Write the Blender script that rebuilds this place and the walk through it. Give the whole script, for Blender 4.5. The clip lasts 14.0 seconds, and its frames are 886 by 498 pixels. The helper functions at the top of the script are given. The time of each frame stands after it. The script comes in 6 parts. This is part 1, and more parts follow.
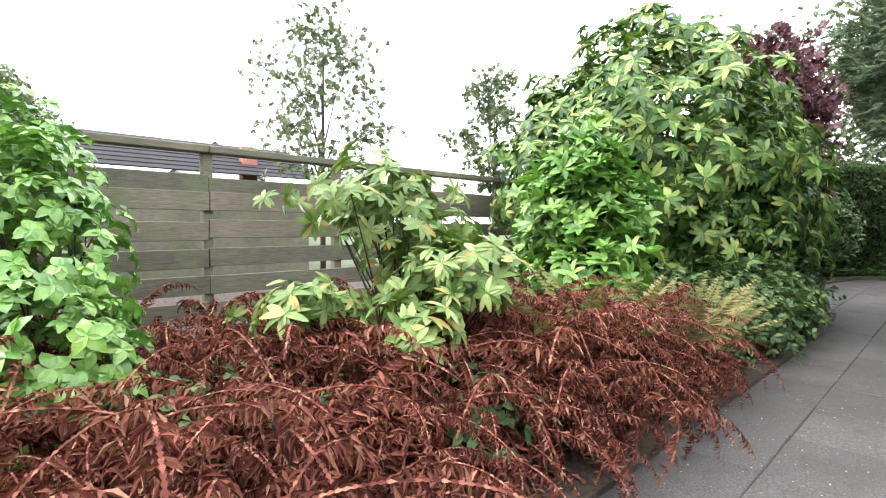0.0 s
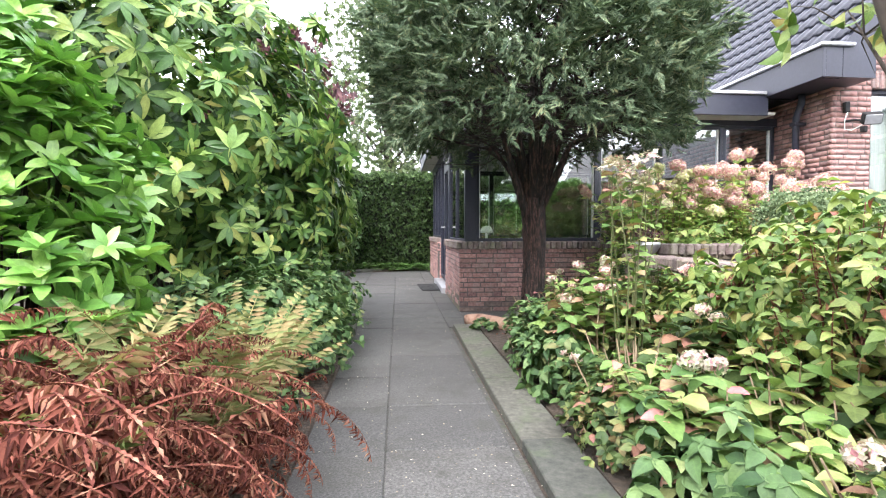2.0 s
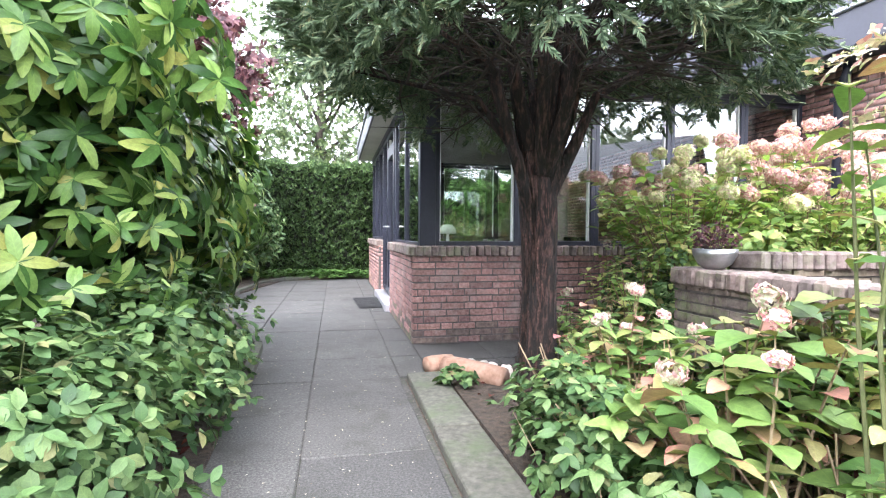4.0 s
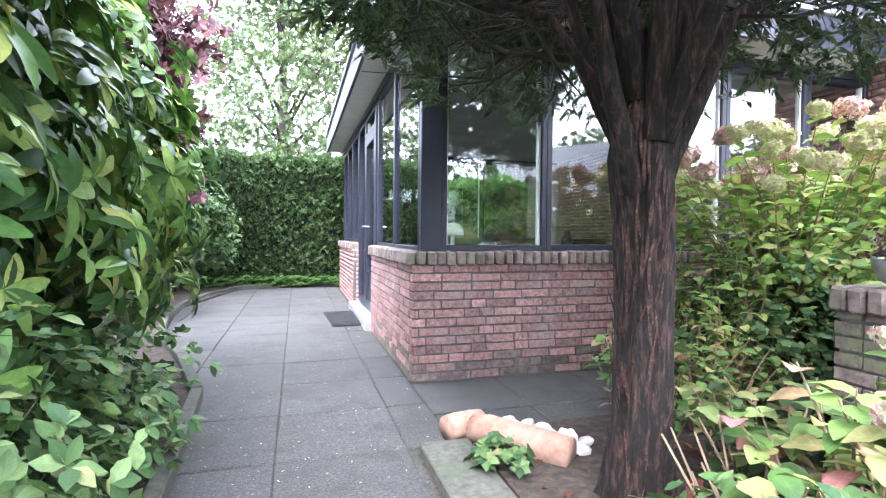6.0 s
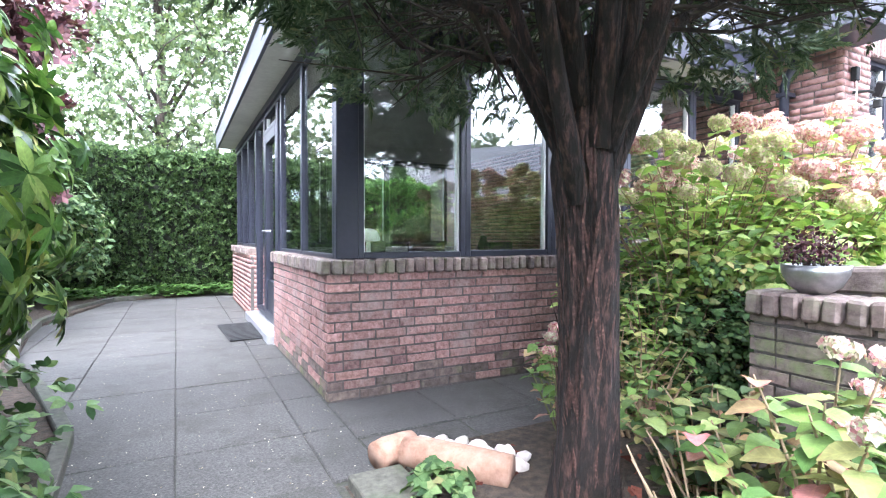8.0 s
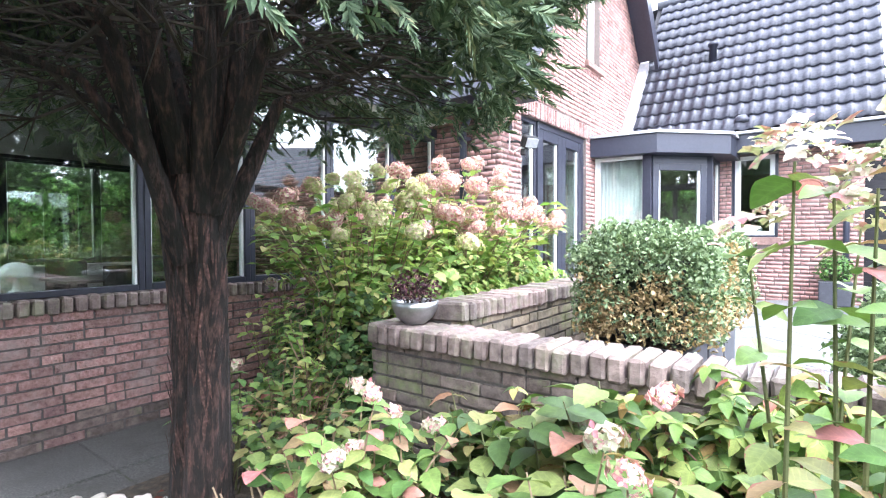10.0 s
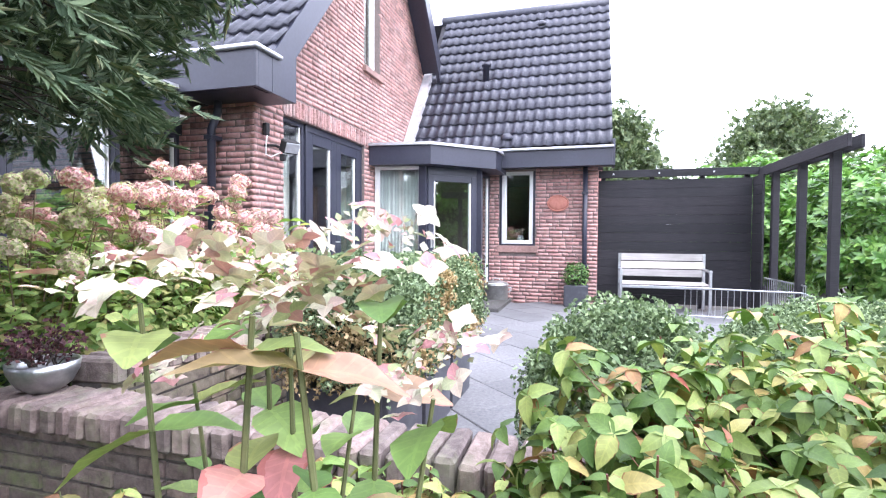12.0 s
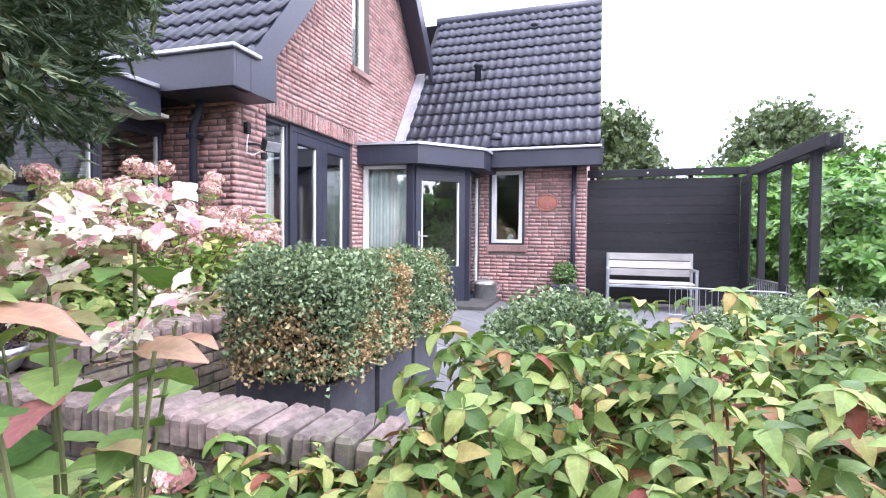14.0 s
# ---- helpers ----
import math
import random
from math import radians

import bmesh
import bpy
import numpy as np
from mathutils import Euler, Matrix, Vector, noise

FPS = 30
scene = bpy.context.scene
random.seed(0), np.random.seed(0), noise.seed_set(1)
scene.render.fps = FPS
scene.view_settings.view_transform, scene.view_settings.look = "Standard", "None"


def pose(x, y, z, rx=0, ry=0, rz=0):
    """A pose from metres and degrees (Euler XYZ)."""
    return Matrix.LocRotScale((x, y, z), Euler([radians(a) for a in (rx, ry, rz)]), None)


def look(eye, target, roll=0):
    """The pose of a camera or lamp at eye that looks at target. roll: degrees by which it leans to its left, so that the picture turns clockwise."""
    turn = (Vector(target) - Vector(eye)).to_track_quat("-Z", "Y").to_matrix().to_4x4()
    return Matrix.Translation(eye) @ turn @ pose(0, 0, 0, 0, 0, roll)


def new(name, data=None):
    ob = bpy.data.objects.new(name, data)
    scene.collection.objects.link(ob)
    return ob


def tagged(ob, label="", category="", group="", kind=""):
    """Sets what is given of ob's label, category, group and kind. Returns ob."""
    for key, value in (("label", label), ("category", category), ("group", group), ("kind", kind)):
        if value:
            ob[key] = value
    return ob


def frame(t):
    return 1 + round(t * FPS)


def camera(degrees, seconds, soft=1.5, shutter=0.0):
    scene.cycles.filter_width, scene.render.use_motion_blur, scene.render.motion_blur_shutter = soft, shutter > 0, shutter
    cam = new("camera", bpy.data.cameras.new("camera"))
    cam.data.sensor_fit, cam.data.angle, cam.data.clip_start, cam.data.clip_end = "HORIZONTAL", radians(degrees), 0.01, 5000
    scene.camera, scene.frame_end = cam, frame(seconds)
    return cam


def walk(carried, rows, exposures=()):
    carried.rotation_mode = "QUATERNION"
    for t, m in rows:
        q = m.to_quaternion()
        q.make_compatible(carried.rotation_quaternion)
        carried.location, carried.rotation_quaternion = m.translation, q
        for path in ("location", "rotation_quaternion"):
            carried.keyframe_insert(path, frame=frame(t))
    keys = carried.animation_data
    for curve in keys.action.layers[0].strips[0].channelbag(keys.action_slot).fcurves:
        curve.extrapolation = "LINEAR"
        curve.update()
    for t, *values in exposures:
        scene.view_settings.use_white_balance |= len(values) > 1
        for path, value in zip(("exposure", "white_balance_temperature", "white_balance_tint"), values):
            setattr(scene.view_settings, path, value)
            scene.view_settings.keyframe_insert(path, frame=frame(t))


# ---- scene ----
EXPOSURE = 2.0
cam = camera(82.8, 14.0, 1.15)
PATH = [
    (0, (-0.245, -7.814, 1.112), (-1.68, -6.424, 1.02), 0.4),
    (0.5, (-0.469, -7.516, 1.092), (-1.476, -5.79, 1.018), 0.4),
    (1, (-0.61, -7.129, 1.066), (-1.133, -5.2, 0.998), 0.2),
    (1.5, (-0.734, -6.766, 1.058), (-0.883, -4.773, 0.987), 0.2),
    (2, (-0.777, -6.368, 1.029), (-0.601, -4.377, 0.959), 0.0),
    (2.5, (-0.751, -5.93, 0.996), (-0.437, -3.956, 0.926), 0.0),
    (3, (-0.745, -5.423, 1.002), (-0.364, -3.461, 0.931), 0.1),
    (3.5, (-0.675, -4.984, 1.013), (-0.267, -3.027, 0.949), 0.0),
    (4, (-0.689, -4.52, 1.013), (-0.269, -2.566, 0.951), 0.4),
    (6.5, (-0.796, -3.169, 1.007), (-0.139, -1.281, 0.957), 0.3),
    (7, (-0.858, -3.083, 1.023), (-0.077, -1.242, 0.971), 0.2),
    (9.3, (-0.635, -3.369, 1.135), (0.618, -1.811, 1.101), -0.3),
    (9.5, (-0.589, -3.463, 1.169), (0.753, -1.981, 1.135), -0.4),
    (10, (-0.496, -3.663, 1.254), (1.102, -2.461, 1.208), -0.2),
    (10.5, (-0.361, -3.722, 1.304), (1.403, -2.781, 1.252), 0.0),
    (11, (-0.228, -3.77, 1.345), (1.643, -3.066, 1.292), 0.2),
    (11.5, (-0.088, -3.923, 1.397), (1.818, -3.321, 1.34), 0.2),
    (12, (0.04, -4.018, 1.426), (1.96, -3.461, 1.368), 0.3),
    (12.5, (0.102, -4.134, 1.459), (2.026, -3.59, 1.408), 0.4),
    (13, (0.109, -4.261, 1.458), (2.034, -3.719, 1.406), 0.3),
    (13.5, (0.088, -4.287, 1.449), (2.013, -3.745, 1.396), 0.5),
    (14, (0.07, -4.318, 1.397), (1.983, -3.735, 1.342), 0.5),
]
walk(cam, [(t, look(eye, target, roll)) for t, eye, target, roll in PATH], [(0, 2.0, 6350, 13), (1, 2.2, 6300, 14), (2, 2.45, 6200, 14), (3, 2.7, 6050, 15), (4, 3.0, 5950, 15), (6.5, 3.4, 5600, 17), (7.2, 3.4, 5600, 17), (9.5, 3.1, 5750, 12), (10.5, 2.85, 5700, 14), (11, 2.7, 5700, 15), (11.5, 2.5, 5800, 17), (12.5, 2.1, 5700, 21), (14, 2.0, 5750, 22)])

# ---------------- world, sun, exposure ----------------
world = bpy.data.worlds.new("overcast")
scene.world = world
world.use_nodes = True
wn, wl = world.node_tree.nodes, world.node_tree.links
wn.clear()
sky = wn.new("ShaderNodeTexSky")
sky.sky_type = "NISHITA"
sky.sun_disc = False
sky.sun_elevation, sky.sun_rotation = radians(50), radians(200)
sky.air_density, sky.dust_density, sky.ozone_density = 1.0, 6.0, 1.0
cloud = wn.new("ShaderNodeMixRGB")
cloud.inputs[0].default_value = 0.86
cloud.inputs[2].default_value = (13.0, 13.2, 13.7, 1)
bg = wn.new("ShaderNodeBackground")
bg.inputs[1].default_value = 0.1
wo = wn.new("ShaderNodeOutputWorld")
wl.new(sky.outputs[0], cloud.inputs[1])
wl.new(cloud.outputs[0], bg.inputs[0])
wl.new(bg.outputs[0], wo.inputs[0])
sun = new("sun", bpy.data.lights.new("sun", "SUN"))
sun.data.energy, sun.data.angle, sun.data.color = 0.8, radians(25), (1, 0.97, 0.93)
sun.matrix_world = look((0, 0, 30), (10.5, 22, 0))
scene.view_settings.exposure = EXPOSURE

# ---------------- materials ----------------
rnd = random.Random(11)
rng = np.random.default_rng(5)


def base(name):
    m = bpy.data.materials.new(name)
    m.use_nodes = True
    nt = m.node_tree
    return m, nt, nt.nodes["Principled BSDF"], nt.nodes["Material Output"]


def ramp(nt, fac, cols):
    r = nt.nodes.new("ShaderNodeValToRGB")
    el = r.color_ramp.elements
    while len(el) < len(cols):
        el.new(0.5)
    for i, (p, c) in enumerate(cols):
        el[i].position = p
        el[i].color = (*c, 1)
    nt.links.new(fac, r.inputs[0])
    return r.outputs[0]


def tex(nt, scale, detail=5.0, rough=0.6, stretch=None, seed=0.0):
    co = nt.nodes.new("ShaderNodeTexCoord")
    mp = nt.nodes.new("ShaderNodeMapping")
    mp.inputs["Location"].default_value = (seed, seed * 0.7, 0)
    if stretch:
        mp.inputs["Scale"].default_value = stretch
    n = nt.nodes.new("ShaderNodeTexNoise")
    n.inputs["Scale"].default_value, n.inputs["Detail"].default_value, n.inputs["Roughness"].default_value = scale, detail, rough
    geo = nt.nodes.new("ShaderNodeNewGeometry")
    nt.links.new(geo.outputs["Position"], mp.inputs[0])
    nt.links.new(mp.outputs[0], n.inputs[0])
    return n.outputs[0]


def mix(nt, fac, a, b, mode="MIX"):
    n = nt.nodes.new("ShaderNodeMixRGB")
    n.blend_type = mode
    for i, v in enumerate((fac, a, b)):
        if isinstance(v, (int, float)):
            n.inputs[i].default_value = v
        elif isinstance(v, tuple):
            n.inputs[i].default_value = (*v, 1)
        else:
            nt.links.new(v, n.inputs[i])
    return n.outputs[0]


def bump(nt, sh, height, strength, dist=0.01):
    b = nt.nodes.new("ShaderNodeBump")
    b.inputs["Strength"].default_value, b.inputs["Distance"].default_value = strength, dist
    nt.links.new(height, b.inputs["Height"])
    nt.links.new(b.outputs[0], sh.inputs["Normal"])


def solid(name, cols, scale=6.0, big=0.7, rough=0.7, bmp=0.3, dist=0.01, vary="", stain=None, metal=0.0, stretch=None, coat=0.0):
    """A surface of grain at two scales; vary: 'object' or 'island' shifts the tone of each piece; stain: colour of blotches."""
    m, nt, sh, out = base(name)
    fine = tex(nt, scale, 8, 0.65, stretch)
    c = ramp(nt, fine, [(0.3 + 0.4 * i / max(1, len(cols) - 1), k) for i, k in enumerate(cols)])
    wide = tex(nt, big, 4, 0.6, None, 3.1)
    tone = ramp(nt, wide, [(0.3, (0.72, 0.72, 0.72)), (0.7, (1.15, 1.15, 1.15))])
    c = mix(nt, 1.0, c, tone, "MULTIPLY")
    if vary:
        src = nt.nodes.new("ShaderNodeObjectInfo").outputs["Random"] if vary != "island" else nt.nodes.new("ShaderNodeNewGeometry").outputs["Random Per Island"]
        c = mix(nt, 1.0, c, ramp(nt, src, ([(0.0, (0.68, 0.66, 0.68)), (0.35, (0.95, 0.92, 0.9)), (0.7, (1.1, 1.0, 1.0)), (1.0, (1.28, 1.2, 1.15))] if vary != "slab" else [(0.0, (0.86, 0.86, 0.86)), (1.0, (1.12, 1.11, 1.1))])), "MULTIPLY")
    if stain:
        s = ramp(nt, tex(nt, big * 3.3, 6, 0.7, None, 9.0), [(0.5, (0, 0, 0)), (0.68, (1, 1, 1))])
        c = mix(nt, mix(nt, 0.75, (0, 0, 0), s), c, stain)
    nt.links.new(c, sh.inputs["Base Color"])
    sh.inputs["Roughness"].default_value, sh.inputs["Metallic"].default_value = rough, metal
    sh.inputs["Coat Weight"].default_value = coat
    if bmp:
        bump(nt, sh, fine, bmp, dist)
    return m


def leafy(name, cols, rough=0.45, through_light=0.25, spec=0.3, edge=None):
    """Leaves: colour by leaf, veined, thin enough to let light through; edge: colour of browned margins."""
    through_light *= 0.7
    m, nt, sh, out = base(name)
    g = nt.nodes.new("ShaderNodeNewGeometry")
    c = ramp(nt, g.outputs["Random Per Island"], cols)
    patch = ramp(nt, tex(nt, 1.6, 3), [(0.3, (0.8, 0.82, 0.8)), (0.7, (1.15, 1.12, 1.1))])
    c = mix(nt, 1.0, c, patch, "MULTIPLY")
    c = mix(nt, 1.0, c, ramp(nt, tex(nt, 45, 3), [(0.3, (0.8, 0.8, 0.8)), (0.7, (1.15, 1.15, 1.15))]), "MULTIPLY")
    # midrib, side veins and browned margins, by the place on the leaf
    at = nt.nodes.new("ShaderNodeAttribute")
    at.attribute_name = "blade"
    xyz = nt.nodes.new("ShaderNodeSeparateXYZ")
    nt.links.new(at.outputs["Vector"], xyz.inputs[0])

    def calc(op, a, b=0.0, d=0.0):
        k = nt.nodes.new("ShaderNodeMath")
        k.operation = op
        for i, v in enumerate((a, b, d)):
            if isinstance(v, (int, float)):
                k.inputs[i].default_value = v
            else:
                nt.links.new(v, k.inputs[i])
        return k.outputs[0]

    off = calc("ABSOLUTE", xyz.outputs[0])
    rib = calc("LESS_THAN", off, 0.09)
    side = calc("GREATER_THAN", calc("SINE", calc("SUBTRACT", calc("MULTIPLY", xyz.outputs[1], 42.0), calc("MULTIPLY", off, 9.0))), 0.8)
    vein = calc("MAXIMUM", calc("MULTIPLY", rib, 0.32), calc("MULTIPLY", side, 0.25))
    c = mix(nt, vein, c, mix(nt, 1.0, c, (1.5, 1.45, 1.3), "MULTIPLY"))
    if edge:
        rim = calc("MULTIPLY", off, tex(nt, 30, 3))
        old = calc("GREATER_THAN", calc("ADD", calc("MULTIPLY", g.outputs["Random Per Island"], 0.3), rim), 0.75)
        c = mix(nt, calc("MULTIPLY", old, 0.75), c, edge)
    nt.links.new(c, sh.inputs["Base Color"])
    sh.inputs["Roughness"].default_value = rough
    sh.inputs["Specular IOR Level"].default_value = spec
    bump(nt, sh, vein, 0.35, 0.002)
    t = nt.nodes.new("ShaderNodeBsdfTranslucent")
    nt.links.new(mix(nt, 1.0, c, (1.0, 1.15, 0.6), "MULTIPLY"), t.inputs[0])
    ms = nt.nodes.new("ShaderNodeMixShader")
    ms.inputs[0].default_value = through_light
    nt.links.new(sh.outputs[0], ms.inputs[1])
    nt.links.new(t.outputs[0], ms.inputs[2])
    nt.links.new(ms.outputs[0], out.inputs[0])
    return m


def pane_glass(name, low=0.17):
    """A pane that mirrors a share of the light, more at a slant, and lets the rest through."""
    m, nt, sh, out = base(name)
    f = nt.nodes.new("ShaderNodeLayerWeight")
    f.inputs[0].default_value = 0.5
    p = nt.nodes.new("ShaderNodeMath")
    p.operation = "POWER"
    p.inputs[1].default_value = 3.0
    k = nt.nodes.new("ShaderNodeMath")
    k.operation, k.use_clamp = "MULTIPLY_ADD", True
    k.inputs[1].default_value, k.inputs[2].default_value = 0.75, low
    nt.links.new(f.outputs["Facing"], p.inputs[0])
    nt.links.new(p.outputs[0], k.inputs[0])
    tr = nt.nodes.new("ShaderNodeBsdfTransparent")
    tr.inputs[0].default_value = (0.9, 0.94, 0.92, 1)
    gl = nt.nodes.new("ShaderNodeBsdfGlossy")
    gl.inputs["Roughness"].default_value = 0.01
    ms = nt.nodes.new("ShaderNodeMixShader")
    nt.links.new(k.outputs[0], ms.inputs[0])
    nt.links.new(tr.outputs[0], ms.inputs[1])
    nt.links.new(gl.outputs[0], ms.inputs[2])
    nt.links.new(ms.outputs[0], out.inputs[0])
    return m


BRICK = solid("red_brick", [(0.17, 0.1, 0.09), (0.33, 0.2, 0.18), (0.46, 0.31, 0.285)], 30, 1.2, 0.9, 1.0, 0.02, "object", (0.3, 0.25, 0.23))
BRICK_FAR = solid("red_brick_courses", [(0.3, 0.17, 0.15), (0.39, 0.235, 0.21), (0.46, 0.3, 0.27)], 22, 1.0, 0.9, 0.5, 0.006, "island", (0.42, 0.3, 0.27))
SILL_BRICK = solid("brick_sill", [(0.22, 0.13, 0.11), (0.34, 0.22, 0.19)], 25, 2.0, 0.9, 0.5, 0.005)
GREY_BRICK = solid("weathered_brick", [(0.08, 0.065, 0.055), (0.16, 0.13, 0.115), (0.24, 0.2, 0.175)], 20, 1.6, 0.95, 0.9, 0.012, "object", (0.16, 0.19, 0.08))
COPING = solid("coping_brick", [(0.1, 0.08, 0.07), (0.19, 0.155, 0.14), (0.29, 0.245, 0.225)], 20, 1.6, 0.95, 0.9, 0.01, "object", (0.2, 0.2, 0.13))
MORTAR = solid("mortar", [(0.07, 0.062, 0.056), (0.14, 0.125, 0.115)], 40, 1.5, 0.95, 0.5, 0.005)
MORTAR_HOUSE = solid("house_mortar", [(0.14, 0.11, 0.1), (0.22, 0.18, 0.165)], 40, 1.5, 0.95, 0.5, 0.005)
JOINT = solid("sandy_joint_fill", [(0.03, 0.03, 0.024), (0.06, 0.057, 0.05), (0.1, 0.095, 0.085)], 60, 2.5, 0.95, 0.6, 0.004, "", (0.04, 0.05, 0.022))
SLAB = solid("washed_concrete_slab", [(0.03, 0.029, 0.027), (0.07, 0.068, 0.063), (0.14, 0.135, 0.126)], 95, 0.8, 0.8, 0.9, 0.005, "slab", (0.038, 0.037, 0.028))
PATIO = solid("grey_patio_tile", [(0.1, 0.1, 0.104), (0.15, 0.15, 0.154), (0.2, 0.2, 0.2)], 40, 0.9, 0.75, 0.3, 0.003, "slab", (0.14, 0.14, 0.14))
GREEN_KERB = solid("mossy_concrete_kerb", [(0.045, 0.05, 0.04), (0.08, 0.085, 0.068), (0.12, 0.122, 0.1)], 30, 1.2, 0.9, 0.5, 0.005, "object", (0.07, 0.095, 0.045))
SOIL = solid("leaf_littered_soil", [(0.025, 0.02, 0.015), (0.06, 0.045, 0.032), (0.11, 0.08, 0.055)], 25, 1.3, 0.95, 1.0, 0.03)
GRASS_GROUND = solid("rough_ground", [(0.03, 0.045, 0.018), (0.06, 0.085, 0.03), (0.1, 0.1, 0.05)], 12, 0.3, 0.95, 0.8, 0.03)
PAINT = solid("anthracite_paint", [(0.021, 0.023, 0.036), (0.03, 0.032, 0.049)], 30, 0.8, 0.38, 0.06, 0.002)
PAINT_DARK = solid("black_stained_timber", [(0.005, 0.005, 0.007), (0.013, 0.013, 0.016), (0.026, 0.025, 0.029)], 14, 1.0, 0.85, 0.4, 0.004, "object", None, 0.0, (0.4, 0.4, 9.0))
WHITE = solid("white_paint", [(0.72, 0.72, 0.7), (0.82, 0.82, 0.8)], 20, 0.8, 0.4, 0.05, 0.002)
SOFFIT = solid("cream_soffit", [(0.5, 0.5, 0.43), (0.6, 0.6, 0.52)], 20, 0.8, 0.6, 0.1, 0.003)
ZINC = solid("zinc_edge", [(0.42, 0.43, 0.45), (0.58, 0.59, 0.61)], 25, 1.0, 0.42, 0.1, 0.002, "", None, 0.6)
LEAD = solid("lead_flashing", [(0.33, 0.33, 0.35), (0.5, 0.49, 0.5)], 12, 1.5, 0.55, 0.4, 0.006, "", (0.5, 0.42, 0.4), 0.2)
TILE = solid("dark_roof_tile", [(0.02, 0.021, 0.03), (0.034, 0.036, 0.05), (0.056, 0.058, 0.075)], 18, 0.7, 0.42, 0.25, 0.004, "slab")
GALV = solid("galvanised_steel", [(0.42, 0.43, 0.44), (0.6, 0.61, 0.62)], 35, 2.0, 0.35, 0.1, 0.002, "", None, 0.9)
ALU = solid("worn_aluminium", [(0.45, 0.45, 0.44), (0.62, 0.62, 0.6)], 25, 2.0, 0.4, 0.15, 0.003, "", (0.3, 0.3, 0.28), 0.8)
BENCHWOOD = solid("silvered_timber", [(0.4, 0.39, 0.36), (0.56, 0.55, 0.51)], 20, 1.2, 0.75, 0.3, 0.003, "object", None, 0, (1, 0.2, 3))
PLANTER = solid("slate_grey_planter", [(0.05, 0.055, 0.066), (0.075, 0.08, 0.095)], 18, 1.4, 0.55, 0.15, 0.003, "object", (0.1, 0.105, 0.11))
FENCEWOOD = solid("weathered_fence_timber", [(0.08, 0.078, 0.055), (0.15, 0.145, 0.105), (0.22, 0.21, 0.16)], 18, 1.1, 0.9, 0.5, 0.006, "object", (0.11, 0.14, 0.06), 0, (0.5, 0.5, 8))
BARK = solid("flaking_conifer_bark", [(0.005, 0.004, 0.003), (0.018, 0.011, 0.008), (0.13, 0.065, 0.05)], 17, 2.0, 0.95, 1.0, 0.05, "", (0.012, 0.01, 0.009), 0, (2.72, 2.72, 0.637))
TWIG = solid("dark_twig", [(0.02, 0.016, 0.012), (0.06, 0.045, 0.033)], 20, 2.0, 0.9, 0.4, 0.005)
STEM_TAN = solid("dry_tan_stem", [(0.2, 0.14, 0.09), (0.36, 0.27, 0.17)], 25, 2.0, 0.85, 0.3, 0.003)
STEM_RED = solid("red_brown_stem", [(0.1, 0.03, 0.022), (0.2, 0.07, 0.045)], 25, 2.0, 0.6, 0.2, 0.002)
STEM_GREEN = solid("green_stem", [(0.08, 0.1, 0.035), (0.15, 0.15, 0.06)], 25, 2.0, 0.7, 0.2, 0.002)
LOGWOOD = solid("cut_log_terracotta", [(0.24, 0.13, 0.085), (0.38, 0.23, 0.16), (0.46, 0.31, 0.23)], 14, 2.0, 0.9, 0.6, 0.008)
PEBBLE = solid("pale_pebble", [(0.4, 0.37, 0.33), (0.62, 0.59, 0.55)], 20, 6, 0.8, 0.3, 0.004, "object")
RUBBER = solid("black_rubber", [(0.01, 0.01, 0.01), (0.025, 0.025, 0.025)], 40, 2, 0.8, 0.3, 0.003)
TERRACOTTA = solid("terracotta", [(0.32, 0.12, 0.085), (0.42, 0.18, 0.13)], 25, 3, 0.8, 0.3, 0.004)
CURTAIN = solid("white_curtain", [(0.62, 0.64, 0.62), (0.78, 0.8, 0.77)], 8, 2, 0.9, 0.1, 0.003)
PLASTER = solid("pale_plaster", [(0.45, 0.44, 0.41), (0.55, 0.54, 0.5)], 20, 1, 0.9, 0.1, 0.003)
DARKFLOOR = solid("interior_floor", [(0.08, 0.07, 0.06), (0.14, 0.12, 0.1)], 8, 1, 0.5, 0.1, 0.003)
OPAL = solid("opal_glass", [(0.8, 0.8, 0.78), (0.85, 0.85, 0.83)], 10, 2, 0.25, 0)
GLASS = pane_glass("window_glass")
FLAKE = solid("bark_flake", [(0.02, 0.012, 0.009), (0.06, 0.031, 0.024), (0.15, 0.085, 0.068)], 60, 2.0, 0.95, 0.6, 0.006, "island")

RHODO = leafy("rhododendron_leaf", [(0.0, (0.022, 0.058, 0.015)), (0.4, (0.072, 0.157, 0.037)), (0.72, (0.183, 0.296, 0.075)), (0.93, (0.301, 0.394, 0.114)), (1.0, (0.396, 0.376, 0.106))], 0.38, 0.22)
PALE_RHODO = leafy("yellowing_rhododendron_leaf", [(0.0, (0.068, 0.134, 0.032)), (0.45, (0.150, 0.239, 0.064)), (0.9, (0.272, 0.345, 0.128)), (1.0, (0.381, 0.268, 0.090))], 0.42, 0.25)
LAUREL = leafy("laurel_leaf", [(0.0, (0.067, 0.167, 0.031)), (0.5, (0.143, 0.304, 0.062)), (1.0, (0.267, 0.440, 0.106))], 0.3, 0.25, 0.5)
